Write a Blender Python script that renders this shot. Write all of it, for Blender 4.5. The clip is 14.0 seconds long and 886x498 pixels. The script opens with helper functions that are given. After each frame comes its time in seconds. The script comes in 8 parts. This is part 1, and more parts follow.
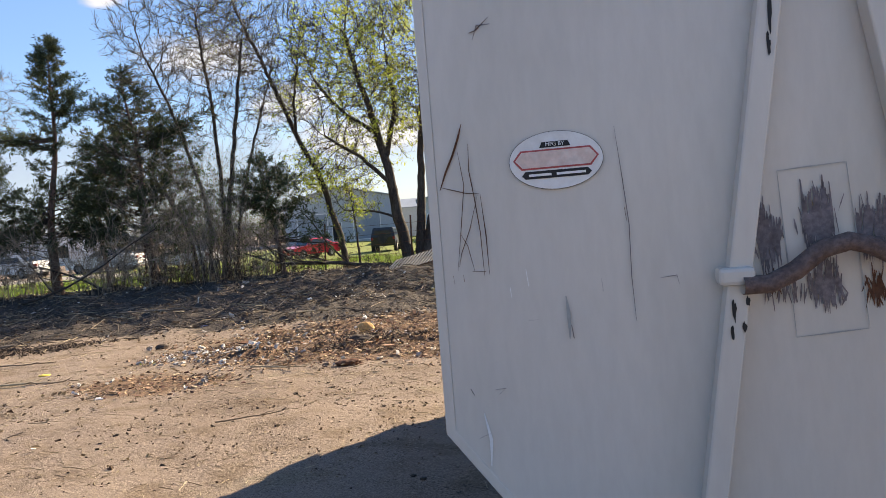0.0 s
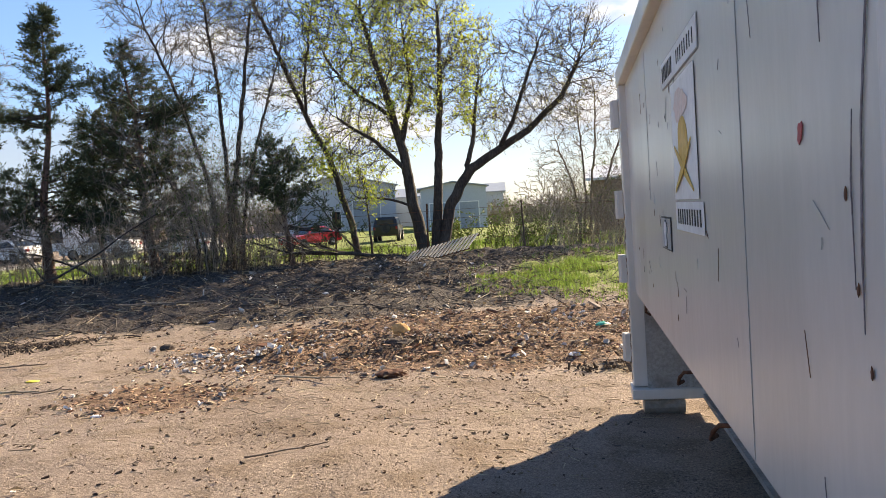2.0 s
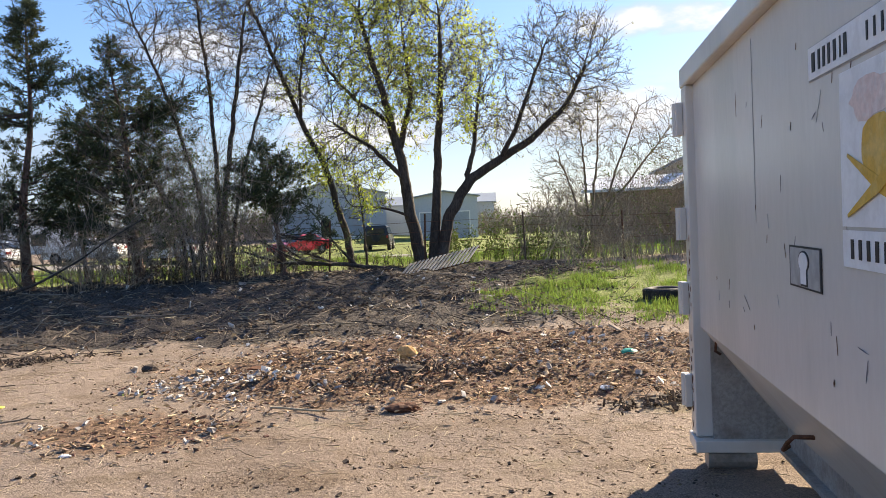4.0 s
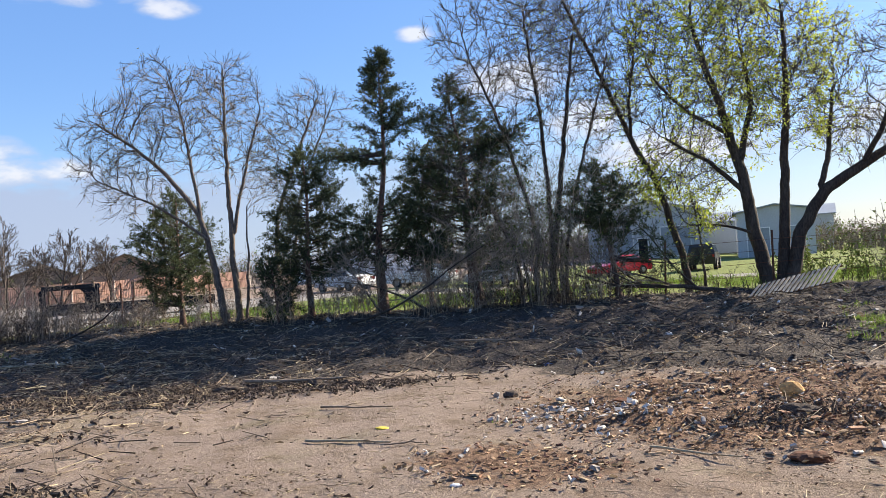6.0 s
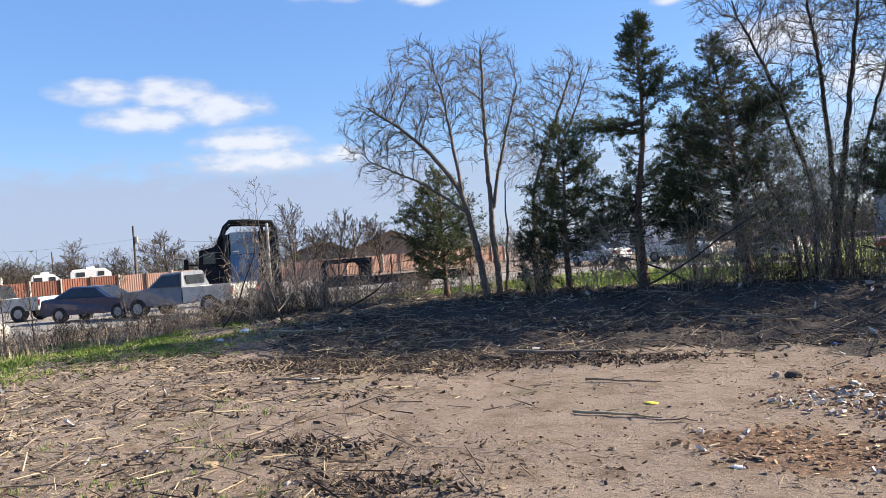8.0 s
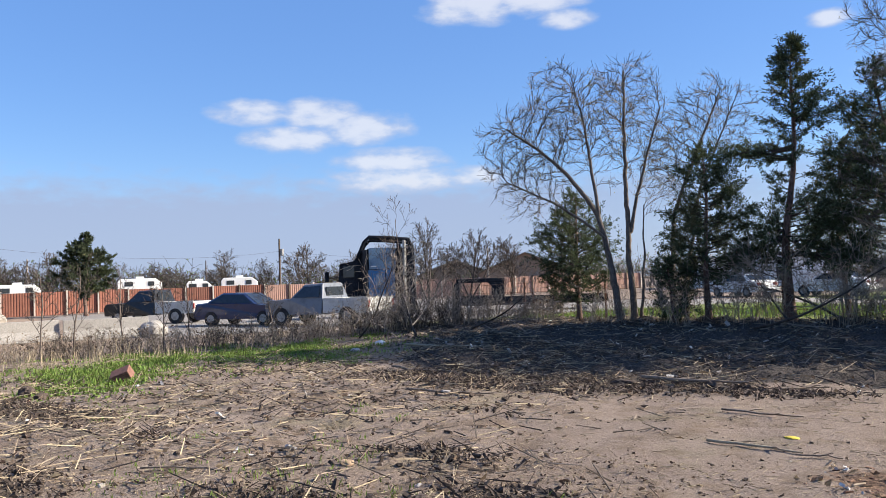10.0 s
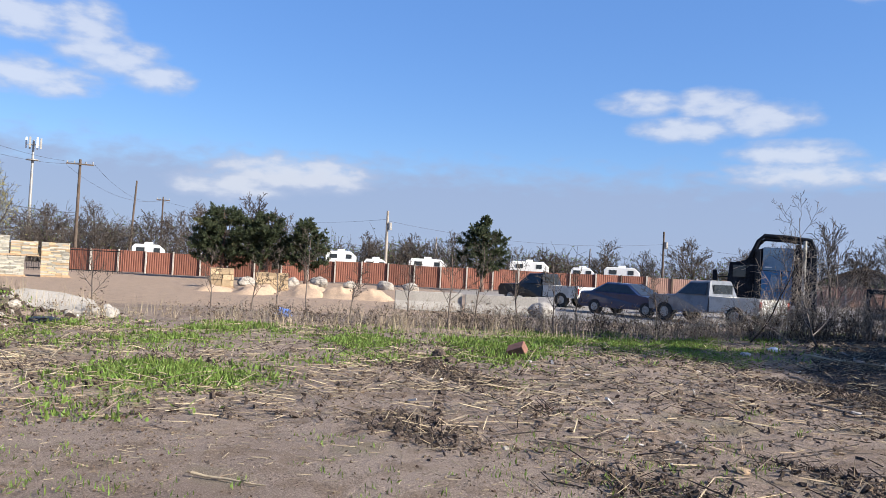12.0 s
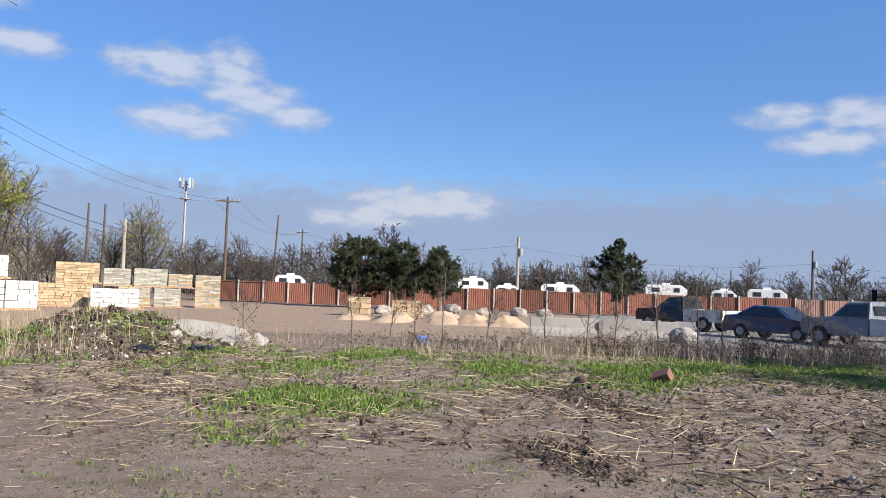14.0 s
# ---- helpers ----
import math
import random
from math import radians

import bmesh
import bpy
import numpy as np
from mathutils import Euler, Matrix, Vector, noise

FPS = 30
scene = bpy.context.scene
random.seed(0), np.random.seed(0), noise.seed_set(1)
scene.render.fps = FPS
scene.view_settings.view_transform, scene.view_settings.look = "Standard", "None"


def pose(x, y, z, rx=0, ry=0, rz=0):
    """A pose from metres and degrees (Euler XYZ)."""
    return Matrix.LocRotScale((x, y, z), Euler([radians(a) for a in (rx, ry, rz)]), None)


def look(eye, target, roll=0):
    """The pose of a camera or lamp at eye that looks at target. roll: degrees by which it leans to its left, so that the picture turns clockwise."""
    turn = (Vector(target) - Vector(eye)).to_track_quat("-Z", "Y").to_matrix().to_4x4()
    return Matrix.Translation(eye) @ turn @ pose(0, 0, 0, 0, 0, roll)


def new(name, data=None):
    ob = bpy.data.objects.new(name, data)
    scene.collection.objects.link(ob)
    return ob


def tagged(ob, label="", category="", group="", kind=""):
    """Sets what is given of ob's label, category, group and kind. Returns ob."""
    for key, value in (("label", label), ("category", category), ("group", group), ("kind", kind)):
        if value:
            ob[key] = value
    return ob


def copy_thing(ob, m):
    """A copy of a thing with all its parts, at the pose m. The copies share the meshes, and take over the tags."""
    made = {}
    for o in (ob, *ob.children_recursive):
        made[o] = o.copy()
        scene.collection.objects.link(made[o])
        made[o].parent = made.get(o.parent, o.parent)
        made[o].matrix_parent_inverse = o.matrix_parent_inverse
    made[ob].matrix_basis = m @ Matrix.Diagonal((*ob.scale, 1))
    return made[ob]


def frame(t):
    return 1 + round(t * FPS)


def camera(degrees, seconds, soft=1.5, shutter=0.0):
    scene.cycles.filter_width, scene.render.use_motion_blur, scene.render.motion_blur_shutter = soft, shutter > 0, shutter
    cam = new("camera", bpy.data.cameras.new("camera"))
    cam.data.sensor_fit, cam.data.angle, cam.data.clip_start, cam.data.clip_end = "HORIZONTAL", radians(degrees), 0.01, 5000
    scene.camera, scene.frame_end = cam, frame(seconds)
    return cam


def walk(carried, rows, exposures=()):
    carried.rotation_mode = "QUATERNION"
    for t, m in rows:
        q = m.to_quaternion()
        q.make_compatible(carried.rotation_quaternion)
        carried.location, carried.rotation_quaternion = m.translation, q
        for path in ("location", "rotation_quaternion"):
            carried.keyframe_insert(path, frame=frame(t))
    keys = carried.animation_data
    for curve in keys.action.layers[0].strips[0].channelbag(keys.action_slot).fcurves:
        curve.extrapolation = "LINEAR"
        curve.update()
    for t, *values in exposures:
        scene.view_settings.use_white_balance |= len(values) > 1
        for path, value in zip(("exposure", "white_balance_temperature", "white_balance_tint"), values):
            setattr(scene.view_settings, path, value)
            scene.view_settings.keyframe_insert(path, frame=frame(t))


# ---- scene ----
cam = camera(58.3, 14.0, soft=0.5)
METRES, EYE, TILT, LEAN, TURN = 3.90, 1.5, 0.0, -1.5, 10.8
ROWS = [
    (0.0, 0.0, 0.0, 0.0, -0.21, -2.02, 6.07),
    (0.5, -0.0537, 0.0847, -0.0033, 2.99, -2.68, 5.91),
    (1.0, -0.1019, 0.1712, -0.0047, 3.73, -2.76, 5.32),
    (1.5, -0.1366, 0.2392, -0.0008, 3.04, -2.44, 4.43),
    (2.0, -0.1576, 0.343, 0.0071, -0.52, -2.71, 5.18),
    (4.5, -0.2659, 0.5756, 0.0304, -1.34, -1.87, 4.04),
    (5.0, -0.3156, 0.5967, 0.0374, 6.59, -0.61, 4.68),
    (5.5, -0.3489, 0.6166, 0.0389, 14.85, 0.66, 4.82),
    (6.0, -0.3712, 0.6414, 0.0436, 20.93, 1.29, 5.63),
    (6.5, -0.3791, 0.6521, 0.0434, 24.67, 1.69, 5.9),
    (7.0, -0.3896, 0.6548, 0.0411, 27.61, 1.78, 6.36),
    (7.5, -0.3985, 0.6471, 0.0395, 33.99, 1.69, 6.01),
    (8.0, -0.4072, 0.6387, 0.0382, 39.09, 1.25, 5.77),
    (10.5, -0.3821, 0.588, 0.0219, 53.91, 4.15, -0.0),
    (11.0, -0.3887, 0.5733, 0.0233, 61.22, 3.58, -3.22),
    (11.5, -0.3902, 0.5604, 0.0237, 66.2, 3.28, -3.5),
    (12.0, -0.3916, 0.548, 0.0236, 75.35, 3.05, -2.52),
    (12.5, -0.3955, 0.5328, 0.0232, 83.72, 2.94, -2.51),
    (13.0, -0.3987, 0.5132, 0.0227, 90.29, 3.2, -2.74),
    (13.5, -0.3998, 0.4957, 0.0234, 96.11, 4.12, -1.68),
    (14.0, -0.3966, 0.5129, 0.0239, 84.78, 4.58, -1.8),
]
walk(cam, [(t, pose(0, 0, EYE, TILT, LEAN, TURN) @ pose(METRES * x, METRES * y, METRES * z, 90 + pitch, roll, yaw)) for t, x, y, z, yaw, pitch, roll in ROWS],
     ((0.0, 1.50, 8450, 11), (2.0, 1.53, 8350, 11), (4.5, 1.43, 7650, 10), (5.5, 1.34, 7200, 10), (8.0, 1.28, 7050, 10), (11.0, 1.02, 6500, 10), (12.5, 0.92, 6400, 10), (14.0, 0.80, 6400, 10)))

# ---- world, sun, exposure ----
SUN_AZ, SUN_EL = 31.0, 29.0          # degrees clockwise from +y, and above the horizon


def nd(tree, kind, **values):
    n = tree.nodes.new(kind)
    for k, v in values.items():
        if k in n.inputs:
            n.inputs[k].default_value = v
        else:
            setattr(n, k, v)
    return n


def calc(tree, op, a, b=None, c=None, clamp=False):
    n = tree.nodes.new("ShaderNodeMath")
    n.operation, n.use_clamp = op, clamp
    for i, v in enumerate((a, b, c)):
        if v is None:
            continue
        if isinstance(v, (int, float)):
            n.inputs[i].default_value = v
        else:
            tree.links.new(v, n.inputs[i])
    return n.outputs[0]


def ramp_between(tree, v, lo, hi, a=0.0, b=1.0):
    n = tree.nodes.new("ShaderNodeMapRange")
    n.interpolation_type = "SMOOTHSTEP"
    tree.links.new(v, n.inputs["Value"])
    for k, x in (("From Min", lo), ("From Max", hi), ("To Min", a), ("To Max", b)):
        n.inputs[k].default_value = x
    return n.outputs["Result"]


def blend(tree, fac, a, b):
    n = tree.nodes.new("ShaderNodeMix")
    n.data_type = "RGBA"
    for i, v in ((0, fac), (6, a), (7, b)):
        if isinstance(v, (int, float)):
            n.inputs[i].default_value = v
        elif isinstance(v, tuple):
            n.inputs[i].default_value = (*v, 1)
        else:
            tree.links.new(v, n.inputs[i])
    return n.outputs[2]


def make_world():
    w = bpy.data.worlds.new("sky")
    scene.world = w
    w.use_nodes = True
    t = w.node_tree
    bg = t.nodes["Background"]
    sky = nd(t, "ShaderNodeTexSky", sky_type="NISHITA", sun_disc=False, sun_elevation=radians(SUN_EL), sun_rotation=radians(SUN_AZ),
             air_density=1.0, dust_density=0.35, ozone_density=2.4)
    vivid = nd(t, "ShaderNodeHueSaturation", Saturation=1.30, Value=1.0, Hue=0.512)
    t.links.new(sky.outputs[0], vivid.inputs["Color"])
    co = nd(t, "ShaderNodeTexCoord")
    sep = nd(t, "ShaderNodeSeparateXYZ")
    t.links.new(co.outputs["Generated"], sep.inputs[0])
    x, y, z = sep.outputs
    el = calc(t, "MULTIPLY", calc(t, "ARCSINE", z), 57.2958)
    az = calc(t, "MULTIPLY", calc(t, "ARCTAN2", x, y), 57.2958)
    comb = nd(t, "ShaderNodeCombineXYZ")
    t.links.new(calc(t, "MULTIPLY", az, 0.10), comb.inputs[0])
    t.links.new(calc(t, "MULTIPLY", el, 0.22), comb.inputs[1])
    noi = nd(t, "ShaderNodeTexNoise", Scale=5.0, Detail=7.0, Roughness=0.5)
    t.links.new(comb.outputs[0], noi.inputs["Vector"])
    wob = calc(t, "MULTIPLY", calc(t, "SUBTRACT", noi.outputs[0], 0.5), 4.4)
    # cumulus with flat bases: azimuth, elevation, half width, half height in degrees
    total = None
    for a, e, wa, we in ((-115.2, 14.6, 4.0, 1.3), (-111.2, 14.6, 2.0, 1.9), (-109.6, 13.0, 3.4, 1.2), (-106.6, 11.9, 2.2, 0.9), (-114.2, 11.0, 3.8, 1.1),
                         (-72.3, 12.3, 2.8, 0.8), (-67.8, 12.2, 2.9, 1.0), (-64.8, 11.2, 3.2, 1.1), (-69.6, 10.5, 3.2, 0.9), (-62.8, 8.9, 3.6, 0.9), (-62.0, 7.5, 5.0, 0.9), (-56.6, 7.6, 2.2, 0.7),
                         (-97.5, 6.3, 5.6, 1.3), (-94.6, 6.3, 3.0, 1.2), (-101.5, 5.2, 4.0, 1.0), (-56.4, 19.4, 3.4, 1.3), (-51.5, 19.6, 3.6, 1.1), (-49.7, 18.1, 1.8, 0.7), (-124.4, 14.8, 2.6, 0.9), (-126.5, 17.2, 2.2, 0.7),
                         (5, 13.0, 5.5, 1.0), (10.5, 12.4, 3.5, 0.8), (-26.0, 12.3, 4.2, 1.5), (-20.5, 9.0, 3.0, 1.4), (-32.5, 16.0, 1.4, 0.5), (-15.0, 6.5, 6.0, 1.6), (2.0, 7.0, 8.0, 2.0)):
        dx = calc(t, "DIVIDE", calc(t, "SUBTRACT", az, a), wa)
        dy = calc(t, "DIVIDE", calc(t, "SUBTRACT", el, e), we)
        m = calc(t, "SUBTRACT", 1.0, calc(t, "ADD", calc(t, "MULTIPLY", dx, dx), calc(t, "MULTIPLY", dy, dy)))
        total = m if total is None else calc(t, "SMOOTH_MAX", total, m, 0.25)
    mass = calc(t, "ADD", calc(t, "MULTIPLY", calc(t, "MAXIMUM", total, -2.0), 1.0), calc(t, "MULTIPLY", wob, 0.62))
    mask = calc(t, "MULTIPLY", ramp_between(t, mass, -0.75, 0.85), 0.76)
    # grey bank of cloud low on the horizon, west of the tree row
    low = calc(t, "MULTIPLY", ramp_between(t, calc(t, "ADD", el, calc(t, "MULTIPLY", wob, -0.9)), 8.6, 5.6), ramp_between(t, az, -24.0, -60.0, 0.55, 1.0))
    cloud = blend(t, ramp_between(t, mass, 0.0, 1.1), (3.0, 3.5, 4.7), (4.7, 4.9, 5.4))
    clear = blend(t, ramp_between(t, el, 20.0, 45.0, 0.42, 0.12), vivid.outputs[0], (1.35, 2.7, 5.85))
    c1 = blend(t, calc(t, "MULTIPLY", low, 0.88), clear, (2.25, 2.8, 4.1))
    c2 = blend(t, mask, c1, cloud)
    t.links.new(c2, bg.inputs[0])
    bg.inputs[1].default_value = 0.084


make_world()
sun_data = bpy.data.lights.new("sun", "SUN")
sun_data.energy, sun_data.angle, sun_data.color = 5.0, radians(0.53), (1.0, 0.93, 0.82)
sun = new("sun", sun_data)
_a, _e = radians(SUN_AZ), radians(SUN_EL)
sun.matrix_world = look((0, 0, 60), (-math.sin(_a) * math.cos(_e), -math.cos(_a) * math.cos(_e), 60 - math.sin(_e)))

# ---- materials ----
def material(name, colour, rough=0.8, metal=0.0, vary=0.25, scale=3.0, fine=40.0, bump=0.3, depth=0.01, second=None, amount=0.5,
             translucent=0.0, object_vary=0.0, island_vary=0.0, spec=0.3, coat=0.0, stretch=(1, 1, 1), sharp=(0.45, 0.62)):
    """A surface with variation at two scales: large stains of a second colour and fine grain, with bump."""
    m = bpy.data.materials.new(name)
    m.use_nodes = True
    t = m.node_tree
    b = t.nodes["Principled BSDF"]
    co = nd(t, "ShaderNodeTexCoord")
    mp = nd(t, "ShaderNodeMapping", Scale=stretch)
    t.links.new(co.outputs["Object"], mp.inputs[0])
    n1 = nd(t, "ShaderNodeTexNoise", Scale=scale, Detail=5.0, Roughness=0.6)
    n2 = nd(t, "ShaderNodeTexNoise", Scale=fine, Detail=4.0, Roughness=0.65)
    t.links.new(mp.outputs[0], n1.inputs["Vector"])
    t.links.new(mp.outputs[0], n2.inputs["Vector"])
    other = second or tuple(c * 0.55 for c in colour)
    col = blend(t, calc(t, "MULTIPLY", ramp_between(t, n1.outputs[0], *sharp), amount), colour, other)
    hsv = nd(t, "ShaderNodeHueSaturation")
    t.links.new(col, hsv.inputs["Color"])
    val = ramp_between(t, n2.outputs[0], 0.3, 0.7, 1 - vary, 1 + vary)
    if object_vary:
        info = nd(t, "ShaderNodeObjectInfo")
        val = calc(t, "MULTIPLY", val, calc(t, "ADD", 1 - object_vary, calc(t, "MULTIPLY", info.outputs["Random"], 2 * object_vary)))
    if island_vary:
        geo = nd(t, "ShaderNodeNewGeometry")
        r = geo.outputs["Random Per Island"]
        val = calc(t, "MULTIPLY", val, calc(t, "ADD", 1 - island_vary, calc(t, "MULTIPLY", r, 2 * island_vary)))
        t.links.new(calc(t, "ADD", 0.5 - 0.04 * island_vary, calc(t, "MULTIPLY", r, 0.08 * island_vary)), hsv.inputs["Hue"])
    t.links.new(val, hsv.inputs["Value"])
    t.links.new(hsv.outputs[0], b.inputs["Base Color"])
    b.inputs["Roughness"].default_value, b.inputs["Metallic"].default_value = rough, metal
    b.inputs["Specular IOR Level"].default_value = spec
    b.inputs["Coat Weight"].default_value = coat
    if bump:
        bp = nd(t, "ShaderNodeBump", Strength=bump, Distance=depth)
        t.links.new(n2.outputs[0], bp.inputs["Height"])
        t.links.new(bp.outputs[0], b.inputs["Normal"])
    if translucent:
        tr = nd(t, "ShaderNodeBsdfTranslucent")
        mx = nd(t, "ShaderNodeMixShader", Fac=translucent)
        t.links.new(hsv.outputs[0], tr.inputs[0])
        t.links.new(b.outputs[0], mx.inputs[1])
        t.links.new(tr.outputs[0], mx.inputs[2])
        t.links.new(mx.outputs[0], t.nodes["Material Output"].inputs[0])
    return m


def ground_material():
    m = bpy.data.materials.new("bare_earth")
    m.use_nodes = True
    t = m.node_tree
    b = t.nodes["Principled BSDF"]
    co = nd(t, "ShaderNodeTexCoord")

    def noise_at(scale, detail=5.0, rough=0.6):
        n = nd(t, "ShaderNodeTexNoise", Scale=scale, Detail=detail, Roughness=rough)
        t.links.new(co.outputs["Object"], n.inputs["Vector"])
        return n.outputs[0]

    def zone(name):
        return nd(t, "ShaderNodeAttribute", attribute_name=name).outputs["Fac"]
    big, mid, fine, grit, fleck = noise_at(0.35), noise_at(2.2, 6), noise_at(14, 6, 0.7), noise_at(90, 4, 0.7), noise_at(34, 6, 0.75)
    earth = blend(t, ramp_between(t, big, 0.38, 0.66), (0.280, 0.219, 0.176), (0.224, 0.170, 0.134))
    earth = blend(t, calc(t, "MULTIPLY", ramp_between(t, mid, 0.47, 0.66), 0.7), earth, (0.172, 0.122, 0.084))
    earth = blend(t, calc(t, "MULTIPLY", ramp_between(t, fine, 0.58, 0.74), 0.6), earth, (0.12, 0.088, 0.065))
    earth = blend(t, calc(t, "MULTIPLY", ramp_between(t, fleck, 0.56, 0.64), calc(t, "MULTIPLY", ramp_between(t, mid, 0.36, 0.62), 0.75)), earth, (0.085, 0.062, 0.046))
    earth = blend(t, calc(t, "MULTIPLY", ramp_between(t, fleck, 0.42, 0.34), 0.45), earth, (0.46, 0.37, 0.28))
    earth = blend(t, calc(t, "MULTIPLY", ramp_between(t, noise_at(0.8, 5), 0.55, 0.7), 0.3), earth, (0.17, 0.165, 0.085))
    speck = noise_at(58, 3, 0.6)
    earth = blend(t, calc(t, "MULTIPLY", ramp_between(t, speck, 0.57, 0.63), calc(t, "MULTIPLY", ramp_between(t, noise_at(1.3, 6, 0.7), 0.40, 0.62), 0.85)), earth, (0.055, 0.040, 0.030))
    earth = blend(t, calc(t, "MULTIPLY", ramp_between(t, speck, 0.40, 0.35), 0.4), earth, (0.50, 0.40, 0.30))
    # dark mulch, its colour also deepened for the tree row's shadow
    mulch = blend(t, ramp_between(t, fleck, 0.42, 0.66), (0.038, 0.033, 0.030), (0.145, 0.122, 0.106))
    mulch = blend(t, calc(t, "MULTIPLY", ramp_between(t, speck, 0.60, 0.66), 0.5), mulch, (0.24, 0.20, 0.165))
    grass = blend(t, ramp_between(t, fine, 0.35, 0.65), (0.11, 0.135, 0.045), (0.22, 0.25, 0.075))
    sand = blend(t, ramp_between(t, mid, 0.4, 0.7), (0.36, 0.265, 0.19), (0.28, 0.205, 0.15))
    chips = blend(t, ramp_between(t, fine, 0.42, 0.6), (0.10, 0.062, 0.042), (0.24, 0.155, 0.105))
    pave = blend(t, ramp_between(t, mid, 0.4, 0.7), (0.30, 0.275, 0.25), (0.23, 0.21, 0.19))
    ragged = calc(t, "ADD", calc(t, "MULTIPLY", calc(t, "SUBTRACT", mid, 0.5), 1.5), calc(t, "MULTIPLY", calc(t, "SUBTRACT", fine, 0.5), 1.0))
    col = earth
    for name, colour in (("mulch", mulch), ("chips", chips), ("sand", sand), ("grass", grass)):
        col = blend(t, ramp_between(t, calc(t, "ADD", zone(name), calc(t, "MULTIPLY", ragged, 0.8)), 0.35, 0.7), col, colour)
    col = blend(t, ramp_between(t, zone("pave"), 0.4, 0.6), col, pave)
    hsv = nd(t, "ShaderNodeHueSaturation")
    t.links.new(col, hsv.inputs["Color"])
    t.links.new(ramp_between(t, grit, 0.27, 0.73, 0.62, 1.36), hsv.inputs["Value"])
    t.links.new(hsv.outputs[0], b.inputs["Base Color"])
    b.inputs["Roughness"].default_value, b.inputs["Specular IOR Level"].default_value = 0.95, 0.12
    h = calc(t, "ADD", calc(t, "ADD", calc(t, "MULTIPLY", fine, 0.6), calc(t, "MULTIPLY", fleck, 0.3)), calc(t, "MULTIPLY", grit, 0.15))
    bp = nd(t, "ShaderNodeBump", Strength=1.0, Distance=0.05)
    t.links.new(h, bp.inputs["Height"])
    t.links.new(bp.outputs[0], b.inputs["Normal"])
    return m


